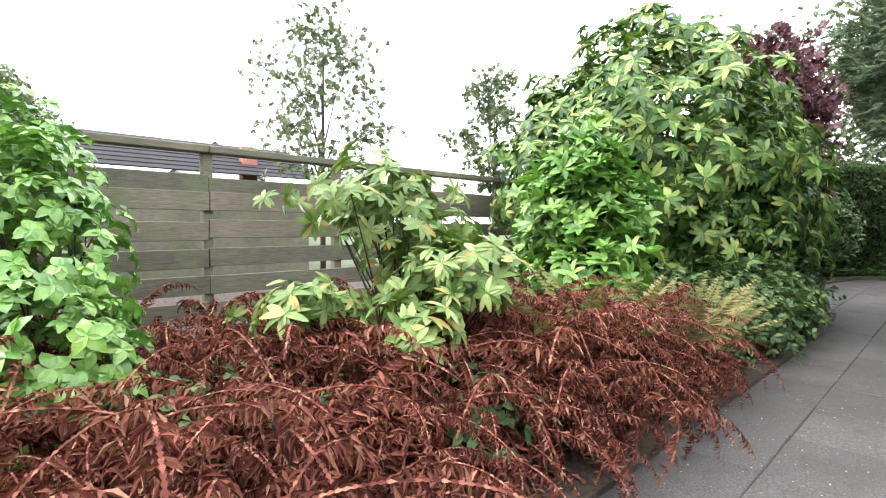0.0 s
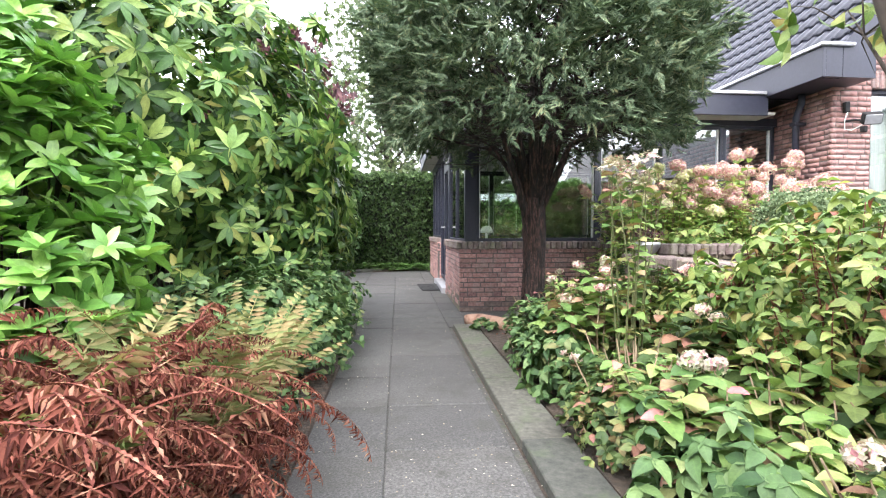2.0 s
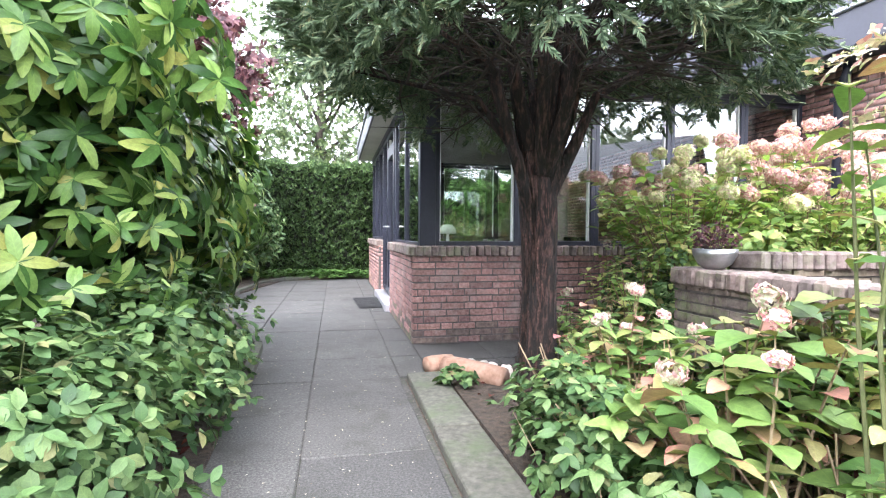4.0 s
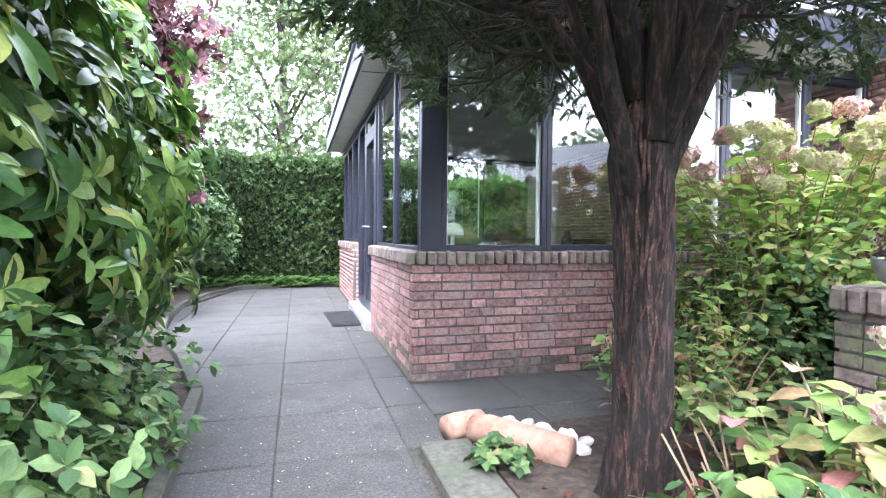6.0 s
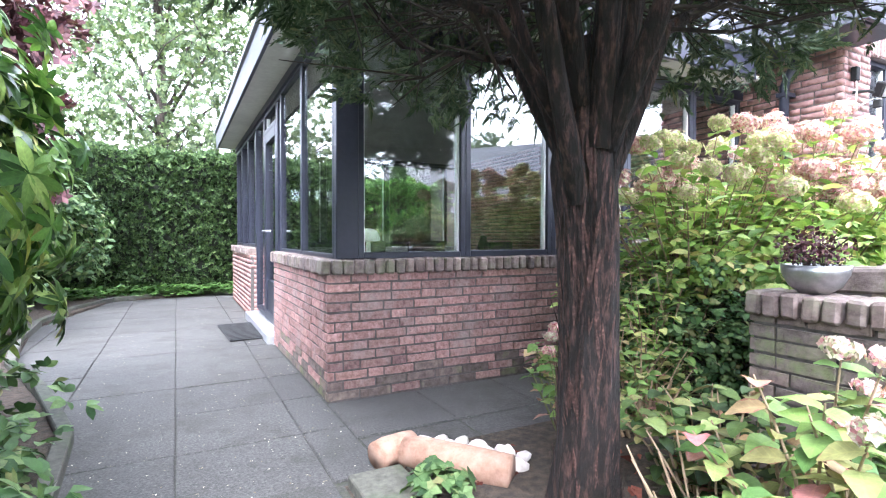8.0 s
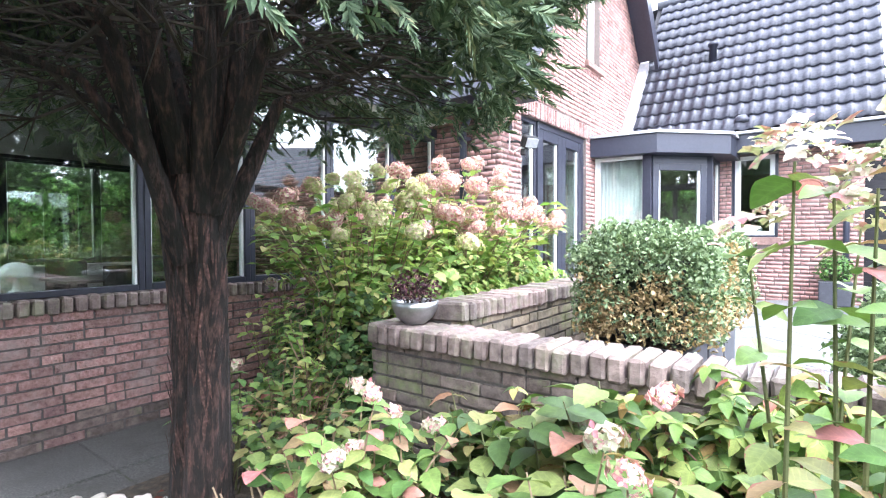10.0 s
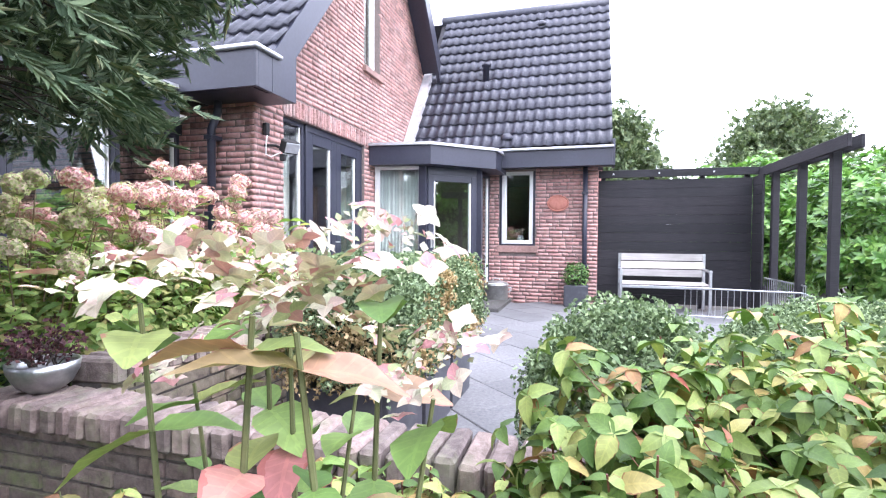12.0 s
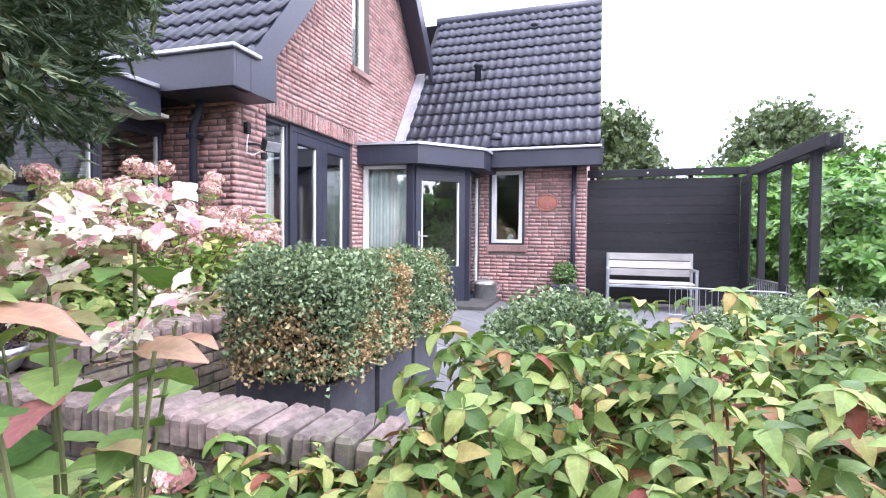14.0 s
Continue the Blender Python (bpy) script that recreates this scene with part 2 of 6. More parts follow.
HYD = leafy("hydrangea_leaf", [(0.0, (0.025, 0.048, 0.015)), (0.35, (0.066, 0.112, 0.034)), (0.68, (0.156, 0.200, 0.064)), (0.86, (0.262, 0.240, 0.102)), (0.95, (0.271, 0.160, 0.093)), (1.0, (0.279, 0.128, 0.111))], 0.5, 0.28, edge=(0.16, 0.07, 0.03))
HYD_PINK = leafy("reddening_hydrangea_leaf", [(0.0, (0.071, 0.144, 0.038)), (0.55, (0.196, 0.296, 0.085)), (0.85, (0.320, 0.288, 0.127)), (1.0, (0.408, 0.170, 0.170))], 0.5, 0.28, edge=(0.3, 0.1, 0.09))
DOGWOOD = leafy("dogwood_leaf", [(0.0, (0.048, 0.096, 0.022)), (0.4, (0.128, 0.207, 0.050)), (0.85, (0.288, 0.339, 0.108)), (0.95, (0.359, 0.266, 0.101)), (1.0, (0.208, 0.051, 0.040))], 0.5, 0.3, edge=(0.2, 0.07, 0.04))
HYD_LIGHT = leafy("pale_hydrangea_leaf", [(0.0, (0.123, 0.213, 0.056)), (0.45, (0.269, 0.392, 0.112)), (0.85, (0.448, 0.515, 0.190)), (1.0, (0.515, 0.426, 0.202))], 0.5, 0.5, edge=(0.3, 0.17, 0.08))
HERB = leafy("herb_leaf", [(0.0, (0.024, 0.060, 0.019)), (0.55, (0.084, 0.151, 0.052)), (0.9, (0.156, 0.233, 0.089)), (1.0, (0.192, 0.190, 0.083))], 0.55, 0.25)
IVY = leafy("ivy_leaf", [(0.0, (0.035, 0.08, 0.02)), (0.6, (0.08, 0.17, 0.04)), (1.0, (0.17, 0.28, 0.08))], 0.35, 0.2)
CONIFER = leafy("conifer_spray", [(0.0, (0.041, 0.071, 0.039)), (0.5, (0.106, 0.155, 0.091)), (0.9, (0.192, 0.247, 0.147)), (1.0, (0.233, 0.233, 0.127))], 0.6, 0.15, 0.2)
BOX = leafy("boxwood_leaf", [(0.0, (0.052, 0.088, 0.041)), (0.5, (0.176, 0.239, 0.126)), (1.0, (0.343, 0.429, 0.253))], 0.6, 0.2)
BOX_DRY = leafy("scorched_boxwood_leaf", [(0.0, (0.2, 0.14, 0.07)), (0.6, (0.4, 0.29, 0.15)), (1.0, (0.55, 0.43, 0.25))], 0.7, 0.2)
HEDGE = leafy("hedge_leaf", [(0.0, (0.022, 0.045, 0.016)), (0.6, (0.055, 0.1, 0.032)), (1.0, (0.12, 0.18, 0.06))], 0.75, 0.2)
PURPLE = leafy("purple_plum_leaf", [(0.0, (0.03, 0.012, 0.015)), (0.6, (0.085, 0.03, 0.04)), (1.0, (0.17, 0.08, 0.08))], 0.5, 0.2)
TREELEAF = leafy("tree_leaf", [(0.0, (0.048, 0.071, 0.034)), (0.6, (0.100, 0.142, 0.065)), (1.0, (0.180, 0.214, 0.104))], 0.55, 0.3)
FERN_BROWN = leafy("dead_fern_frond", [(0.0, (0.051, 0.014, 0.011)), (0.4, (0.139, 0.041, 0.029)), (0.8, (0.257, 0.096, 0.067)), (1.0, (0.367, 0.206, 0.139))], 0.8, 0.2, 0.15)
FERN_GOLD = leafy("fading_fern_frond", [(0.0, (0.116, 0.170, 0.054)), (0.5, (0.231, 0.225, 0.096)), (1.0, (0.299, 0.204, 0.108))], 0.7, 0.3, 0.2)
PETAL_PINK = leafy("faded_pink_petal", [(0.0, (0.5, 0.2, 0.24)), (0.35, (0.66, 0.37, 0.4)), (0.7, (0.74, 0.57, 0.54)), (0.9, (0.68, 0.62, 0.46)), (1.0, (0.5, 0.54, 0.28))], 0.7, 0.3, 0.15)
PETAL_WHITE = leafy("white_and_pink_petal", [(0.0, (0.44, 0.192, 0.224)), (0.3, (0.512, 0.4, 0.36)), (0.7, (0.528, 0.512, 0.4)), (1.0, (0.32, 0.368, 0.192))], 0.7, 0.3, 0.15)


# ---------------- mesh helpers ----------------
def part(name, data, material, parent=None, label=""):
    """Links a bmesh or a mesh as one object, under a thing where one is given."""
    if isinstance(data, bmesh.types.BMesh):
        me = bpy.data.meshes.new(name)
        data.to_mesh(me)
        data.free()
    else:
        me = data
    if material and not me.materials:
        me.materials.append(material)
    ob = new(name, me)
    if parent is not None:
        ob.parent = parent
    if label:
        ob["label"] = label
    return ob


def thing(name, label, category, at=(0, 0, 0), turn=0, group="", kind=""):
    ob = tagged(new(name), label, category, group, kind)
    ob.matrix_basis = pose(*at, 0, 0, turn)
    return ob


def box(x0, x1, y0, y1, z0, z1, bevel=0.0, bm=None, m=None):
    bm = bm or bmesh.new()
    mat = Matrix.LocRotScale(((x0 + x1) / 2, (y0 + y1) / 2, (z0 + z1) / 2), None, (abs(x1 - x0), abs(y1 - y0), abs(z1 - z0)))
    r = bmesh.ops.create_cube(bm, size=1, matrix=(m @ mat) if m else mat)
    if bevel:
        es = list({e for v in r["verts"] for e in v.link_edges})
        bmesh.ops.bevel(bm, geom=es, offset=bevel, segments=1, affect="EDGES", profile=0.5)
    return bm


def tube(points, radii, sides=8, bm=None, cap=True):
    """A tapering tube along points."""
    bm = bm or bmesh.new()
    rings = []
    pts = [Vector(p) for p in points]
    for i, p in enumerate(pts):
        d = (pts[min(i + 1, len(pts) - 1)] - pts[max(i - 1, 0)]).normalized()
        a = d.orthogonal().normalized() if abs(d.z) < 0.99 else Vector((1, 0, 0))
        if i and rings:
            a = (prev - d * prev.dot(d)).normalized()
        prev = a
        b = d.cross(a)
        r = radii[i] if isinstance(radii, (list, tuple)) else radii
        rings.append([bm.verts.new(p + r * (math.cos(2 * math.pi * k / sides) * a + math.sin(2 * math.pi * k / sides) * b)) for k in range(sides)])
    for r0, r1 in zip(rings, rings[1:]):
        for k in range(sides):
            bm.faces.new((r0[k], r0[(k + 1) % sides], r1[(k + 1) % sides], r1[k]))
    if cap:
        bm.faces.new(rings[0][::-1])
        bm.faces.new(rings[-1])
    return bm


def lathe(profile, sides=20, at=(0, 0, 0), bm=None):
    bm = bm or bmesh.new()
    rings = [[bm.verts.new((at[0] + r * math.cos(2 * math.pi * k / sides), at[1] + r * math.sin(2 * math.pi * k / sides), at[2] + z)) for k in range(sides)] for r, z in profile]
    for r0, r1 in zip(rings, rings[1:]):
        for k in range(sides):
            bm.faces.new((r0[k], r0[(k + 1) % sides], r1[(k + 1) % sides], r1[k]))
    bm.faces.new(rings[0][::-1])
    bm.faces.new(rings[-1])
    return bm


def smooth(ob):
    ob.data.polygons.foreach_set("use_smooth", [True] * len(ob.data.polygons))
    return ob


# templates: vertices as an array, faces as tuples
def leaf_shape(length, width, droop=0.25, fold=0.25, rows=3, tip=1.0, blunt=0.85):
    """A leaf along +y; the last two columns give the place across and along the blade."""
    v, f = [], []
    if rows == 1:  # a single bent lozenge for the smallest leaves
        w, z = width / 2, -droop * length
        return np.array([(0, 0, 0, 0.5, 0), (w, length * 0.5, z * 0.25 + fold * w, 0.8, 0.5), (0, length, z, 0.5, 1), (-w, length * 0.5, z * 0.25 + fold * w, -0.8, 0.5)]), [(0, 1, 2), (0, 2, 3)]
    for i in range(rows + 1):
        s = i / rows
        w = width / 2 * math.sin(math.pi * min(1, (s * 0.96 + 0.02)) ** tip) ** blunt
        y, z = length * s, -droop * length * s * s
        lift = fold * w * (1 + 0.35 * math.sin(i * 2.1))
        v += [(-w, y, z + lift, -1, s), (0, y, z, 0, s), (w, y, z + fold * w * (1 + 0.35 * math.cos(i * 1.7)), 1, s)]
    for i in range(rows):
        a = 3 * i
        f += [(a, a + 1, a + 4, a + 3), (a + 1, a + 2, a + 5, a + 4)]
    return np.array(v), f


def join_shapes(items):
    vs, fs, n = [], [], 0
    for (v, f), m in items:
        m = np.array(m)
        vs.append(np.concatenate([v[:, :3] @ m[:3, :3].T + m[:3, 3], v[:, 3:]], 1))
        fs += [tuple(i + n for i in q) for q in f]
        n += len(v)
    return np.concatenate(vs), fs


def spread(name, shape, mats, material):
    """One mesh of many copies of a shape, each under its 4 x 4 matrix."""
    v, f = shape
    mats = np.asarray(mats, float)
    k, n = len(mats), len(v)
    co = (np.einsum("kij,nj->kni", mats[:, :3, :3], v[:, :3]) + mats[:, None, :3, 3]).reshape(-1, 3)
    sizes = np.array([len(q) for q in f])
    flat = np.concatenate([np.array(q) for q in f])
    loops = (flat[None] + (np.arange(k) * n)[:, None]).ravel()
    totals = np.tile(sizes, k)
    me = bpy.data.meshes.new(name)
    me.vertices.add(k * n)
    me.vertices.foreach_set("co", co.ravel())
    me.loops.add(len(loops))
    me.loops.foreach_set("vertex_index", loops.astype(np.int32))
    me.polygons.add(len(totals))
    me.polygons.foreach_set("loop_start", (np.cumsum(totals) - totals).astype(np.int32))
    me.polygons.foreach_set("loop_total", totals.astype(np.int32))
    me.polygons.foreach_set("use_smooth", np.ones(len(totals), bool))
    me.update(calc_edges=True)
    if v.shape[1] == 5:
        blade = np.zeros((k * n, 3))
        blade[:, :2] = np.tile(v[:, 3:], (k, 1))
        me.attributes.new("blade", "FLOAT_VECTOR", "POINT").data.foreach_set("vector", blade.ravel())
    me.materials.append(material)
    return me


def frames(at, ahead, size=1.0, roll=None, up=(0, 0, 1)):
    """Matrices that set a shape's +y along ahead, with its +z near up."""
    at, ahead = np.asarray(at, float), np.asarray(ahead, float)
    ahead = ahead / (np.linalg.norm(ahead, axis=1, keepdims=True) + 1e-9)
    upv = np.broadcast_to(np.asarray(up, float), ahead.shape) + 1e-3 * rng.normal(size=ahead.shape)
    side = np.cross(ahead, upv)
    side /= np.linalg.norm(side, axis=1, keepdims=True) + 1e-9
    top = np.cross(side, ahead)
    if roll is not None:
        c, s = np.cos(roll)[:, None], np.sin(roll)[:, None]
        side, top = c * side + s * top, c * top - s * side
    size = np.broadcast_to(size, (len(at),))[:, None]
    m = np.zeros((len(at), 4, 4))
    m[:, :3, 0], m[:, :3, 1], m[:, :3, 2], m[:, :3, 3], m[:, 3, 3] = side * size, ahead * size, top * size, at, 1
    return m


def rosette(leaf, count, tilt):
    items = []
    for i in range(count):
        a = 360 * i / count + rnd.uniform(-14, 14)
        items.append((leaf, pose(0, 0, 0, 0, 0, a) @ pose(0, 0, 0, tilt + rnd.uniform(-15, 15), rnd.uniform(-15, 15), 0)))
    return join_shapes(items)


def around(n, centre, radii, low=-1.0, lump=0.18, seed=0.0, thick=0.18):
    """n places in the uneven outer shell of a rounded mass, with the way out at each."""
    d = rng.normal(size=(n * 3, 3))
    d /= np.linalg.norm(d, axis=1, keepdims=True)
    d = d[d[:, 2] > low][:n]
    bumps = np.array([noise.noise(Vector(q) * 2.6 + Vector((seed, seed * 2, 0))) + 0.5 * noise.noise(Vector(q) * 6 + Vector((seed, 1, 0))) for q in d])
    r = (1 + lump * bumps * 1.6) * (1 - thick * rng.random(len(d)) ** 1.5)
    return np.asarray(centre) + d * np.asarray(radii) * r[:, None], d


def limbs(start, ends, r0, sag=0.1, sides=5):
    bm = bmesh.new()
    for e in ends:
        s, e = Vector(start) + Vector((rnd.uniform(-0.05, 0.05), rnd.uniform(-0.05, 0.05), 0)), Vector(e)
        mid = (s + e) / 2 + Vector((rnd.uniform(-sag, sag), rnd.uniform(-sag, sag), rnd.uniform(0, sag)))
        pts = [s, s.lerp(mid, 0.5) + Vector((0, 0, sag * 0.3)), mid, mid.lerp(e, 0.5), e]
        tube(pts, [r0, r0 * 0.8, r0 * 0.6, r0 * 0.4, r0 * 0.18], sides, bm)
    return bm

# ---------------- ground and paving ----------------
CX, CY, CAP = 4.3, 6.0, 0.9  # the conservatory's width, length and sill height
GY, WX = -0.845, 8.735  # faces of the gable wall and of the wing's wall
P = 0.28  # the terrace lies this much above the path
ground = part("ground", box(-400, 400, -400, 400, -0.5, -0.045), GRASS_GROUND)
tagged(ground, "rough grassy ground around the garden", "ground", kind="structure")


def soil_bed(name, outline, z, label):
    bm = bmesh.new()
    xs, ys = [p[0] for p in outline], [p[1] for p in outline]
    f = bm.faces.new([bm.verts.new((x, y, z)) for x, y in outline])
    ext = bmesh.ops.extrude_face_region(bm, geom=[f])
    for v in ext["geom"]:
        if isinstance(v, bmesh.types.BMVert):
            v.co.z = -0.05
    bmesh.ops.recalc_face_normals(bm, faces=bm.faces)
    return tagged(part(name, bm, SOIL), label, "soil", kind="structure")


soil_bed("soil_bed_1", [(-1.27, -9.5), (-1.22, -2.5), (-1.33, 0), (-1.98, 1.9), (-2.25, 4), (-1.75, 6.35), (0.1, 7.0), (4.2, 7.0), (4.2, 12), (-9, 12), (-9, -9.5)], 0.03, "dark leaf-littered soil of the long planting bed")
soil_bed("soil_bed_2", [(0.06, -9.5), (1.36, -9.5), (1.36, -1.75), (1.36, -0.95), (0.06, -0.95)], 0.03, "dark soil of the hydrangea bed beside the path")

tb = box(1.36, 14, -13, -2.02, -0.05, P - 0.03)
box(CX, 14, -2.02, GY, -0.05, P - 0.03, 0, tb)
terrace = tagged(part("terrace_base", tb, MORTAR), "sand bed under the raised terrace", "terrace", kind="structure")
soil_bed("soil_bed_3", [(1.9, -2.02), (CX, -2.02), (CX, -0.012), (2.3, -0.012)], 0.66, "dark soil of the raised bed under the windows")

# ---------------- conservatory ----------------


def wall_core(name, x0, x1, y0, y1, z0, z1, label, mat=MORTAR):
    return tagged(part(name, box(x0, x1, y0, y1, z0, z1), mat), label, "wall", kind="structure")


plinth_front = wall_core("wall_plinth_front", 0.01, CX, 0.01, 0.3, -0.05, 0.79, "low red brick wall under the conservatory windows, green at its foot")
plinth_side = wall_core("wall_plinth_side", 0.01, 0.3, 0.3, 1.95, -0.05, 0.79, "low red brick wall beside the conservatory door")
plinth_pier = wall_core("wall_plinth_pier", 0.01, 0.3, 3.75, CY - 0.01, -0.05, 0.79, "low red brick wall beyond the conservatory door")
house_side = wall_core("wall_house_side", CX + 0.012, CX + 0.3, -0.54, 9, -0.05, 2.9, "red brick side wall of the house", MORTAR_HOUSE)
tagged(part("floor_conservatory", box(0.3, CX, 0.3, CY, -0.05, 0.06), DARKFLOOR), "dark conservatory floor", "floor", kind="structure")
tagged(part("wall_conservatory_end", box(0.31, CX, CY - 0.28, CY - 0.02, 0.06, 0.85), PLASTER), "low wall at the end of the conservatory", "wall", kind="structure")


def frame_unit(name, label, axis, a, b, fixed, z0, z1, fw=0.06, depth=0.09, mat=PAINT, rail=0.0, inner=True):
    """A window between a and b along an axis, in the plane fixed, with its frame bars, inner bead and pane."""
    t = thing(name, label, "window", kind="structure")

    def bar(n, u0, u1, w0, w1, d=depth, m=mat):
        bm = box(u0, u1, fixed - d / 2, fixed + d / 2, w0, w1, 0.004) if axis == "x" else box(fixed - d / 2, fixed + d / 2, u0, u1, w0, w1, 0.004)
        return part(n, bm, m, t)

    bar("jamb", a, a + fw, z0, z1)
    bar("jamb", b - fw, b, z0, z1)
    bar("window_sill", a + fw, b - fw, z0, z0 + fw)
    bar("head", a + fw, b - fw, z1 - fw, z1)
    if rail:
        bar("rail", a + fw, b - fw, rail, rail + fw)
    if inner:
        for u0, u1, w0, w1 in ((a + fw, a + fw + 0.012, z0 + fw, z1 - fw), (b - fw - 0.018, b - fw, z0 + fw, z1 - fw)):
            bar("bead", u0, u1, w0, w1, depth * 0.5, WHITE)
    g = bar("pane", a + fw, b - fw, z0 + fw, z1 - fw, 0.012, GLASS)
    g.visible_shadow = False
    return t


HEAD = 2.44
tagged(part("corner_post", box(0.07, 0.22, 0.03, 0.1, CAP, HEAD, 0.006), PAINT), "anthracite timber corner post of the conservatory", "post", kind="structure")
for i, (a, b) in enumerate(((0.22, 1.03), (1.03, 1.83), (1.83, 2.67), (2.67, 3.55), (3.55, 4.28))):
    frame_unit("window_1", "tall anthracite framed conservatory window above brick", "x", a, b, 0.09, CAP, HEAD, 0.045 if i else 0.04)
for a, b in ((0.1, 1.05), (1.05, 1.95)):
    frame_unit("window_2", "anthracite framed conservatory side window", "y", a, b, 0.1, CAP, HEAD, 0.03, 0.06, inner=False)
for a, b in ((3.75, 4.5), (4.5, 5.25), (5.25, CY)):
    frame_unit("window_3", "anthracite framed conservatory side window", "y", a, b, 0.12, CAP, HEAD, 0.045, inner=False)
for a, b in ((0.3, 1.5), (1.5, 2.7), (2.7, 4.0)):
    frame_unit("window_4", "anthracite framed conservatory end window", "x", a, b, CY - 0.12, CAP, HEAD, 0.05)
frame_unit("window_5", "narrow full-height light beside the conservatory door", "y", 1.97, 2.2, 0.12, 0.12, HEAD, 0.05, inner=False)
door_c = frame_unit("door_1", "anthracite glazed conservatory door, slightly ajar", "y", 2.2, 3.02, 0.12, 0.1, 2.2, 0.11, inner=False)
part("door_handle", tube([(0.03, 2.3, 1.1), (-0.02, 2.3, 1.1), (-0.03, 2.32, 1.1), (-0.03, 2.42, 1.1)], 0.012), ALU, door_c)
part("kickboard", box(0.09, 0.15, 2.31, 2.91, 0.21, 0.55, 0.004), PAINT, door_c)
frame_unit("window_6", "light above the conservatory door", "y", 2.2, 3.02, 0.12, 2.2, HEAD, 0.05)
frame_unit("window_7", "narrow full-height light beside the conservatory door", "y", 3.02, 3.73, 0.12, 0.12, HEAD, 0.05, inner=False)
tagged(part("door_threshold", box(-0.06, 0.3, 1.96, 3.74, -0.04, 0.09, 0.01), ZINC), "pale metal threshold under the door", "threshold", kind="structure")
tagged(part("ceiling_conservatory", box(0.2, CX, 0.17, CY - 0.2, HEAD + 0.05, HEAD + 0.08), PLASTER), "conservatory ceiling", "ceiling", kind="structure")
tagged(part("head_beam_front", box(0.03, CX, 0.03, 0.17, HEAD, HEAD + 0.1), PAINT), "anthracite head beam over the windows", "trim", kind="structure")
tagged(part("head_beam_side", box(0.05, 0.2, 0.171, CY, HEAD, HEAD + 0.1), PAINT), "anthracite head beam over the windows", "trim", kind="structure")
tagged(part("head_beam_end", box(0.2, CX, CY - 0.2, CY - 0.04, HEAD, HEAD + 0.1), PAINT), "anthracite head beam over the windows", "trim", kind="structure")
ESX, ESY, EZB = -0.2, -0.32, HEAD + 0.07
tagged(part("soffit_front", box(ESX, CX - 0.3, ESY, 0.03, EZB, EZB + 0.03), SOFFIT), "cream soffit under the eaves", "soffit", kind="structure")
tagged(part("soffit_side", box(ESX, 0.05, 0.03, CY + 0.1, EZB, EZB + 0.03), SOFFIT), "cream soffit under the eaves", "soffit", kind="structure")
eaves = thing("eaves_conservatory", "anthracite fascia with a pale zinc edge round the conservatory", "fascia", kind="structure")
part("fascia", box(ESX - 0.03, CX - 0.42, ESY - 0.03, ESY, EZB - 0.02, EZB + 0.24, 0.004), PAINT, eaves)
part("fascia", box(ESX - 0.03, ESX, ESY, CY + 0.1, EZB - 0.02, EZB + 0.24, 0.004), PAINT, eaves)
part("edge_trim", box(ESX - 0.06, CX - 0.42, ESY - 0.06, ESY + 0.02, EZB + 0.24, EZB + 0.28, 0.006), ZINC, eaves)
part("edge_trim", box(ESX - 0.06, ESX + 0.02, ESY + 0.02, CY + 0.1, EZB + 0.24, EZB + 0.28, 0.006), ZINC, eaves)
part("roof_deck", box(ESX + 0.02, CX, ESY + 0.02, CY + 0.1, EZB + 0.2, EZB + 0.24), PAINT_DARK, eaves)

# ---------------- the house ----------------


def prism(outline, axis, a, b, bm=None):
    """Extrudes a 2D outline along an axis from a to b."""
    bm = bm or bmesh.new()
    put = (lambda u, w, d: (u, d, w)) if axis == "y" else (lambda u, w, d: (d, u, w))
    r0, r1 = [[bm.verts.new(put(u, w, d)) for u, w in outline] for d in (a, b)]
    n = len(outline)
    bm.faces.new(r0)
    bm.faces.new(r1[::-1])
    for i in range(n):
        bm.faces.new((r0[i], r1[i], r1[(i + 1) % n], r0[(i + 1) % n]))
    bmesh.ops.recalc_face_normals(bm, faces=bm.faces)
    return bm


APX, APZ, SL = 7.5, 7.15, 1.21  # gable ridge and slope
OX0, OX1, OZ = 4.8, 6.84, 2.72  # the glazed opening in the gable wall
UX0, UX1, UZ0, UZ1 = 6.83, 7.4, 3.88, 5.3  # the upper window


def gable_z(x):
    return APZ - 0.12 - SL * abs(x - APX)


gw = bmesh.new()
y0, y1 = GY + 0.012, GY + 0.3
for outline in (
    [(CX + 0.012, P - 0.3), (OX0, P - 0.3), (OX0, OZ), (CX + 0.012, OZ)],
    [(OX1, P - 0.3), (11, P - 0.3), (11, OZ), (OX1, OZ)],
    [(CX, OZ), (11, OZ), (APX + (APZ - 0.12 - UZ0) / SL, UZ0), (APX - (APZ - 0.12 - UZ0) / SL, UZ0), (CX, APZ - 0.12 - SL * (APX - CX))],
):
    prism(outline, "y", y0, y1, gw)
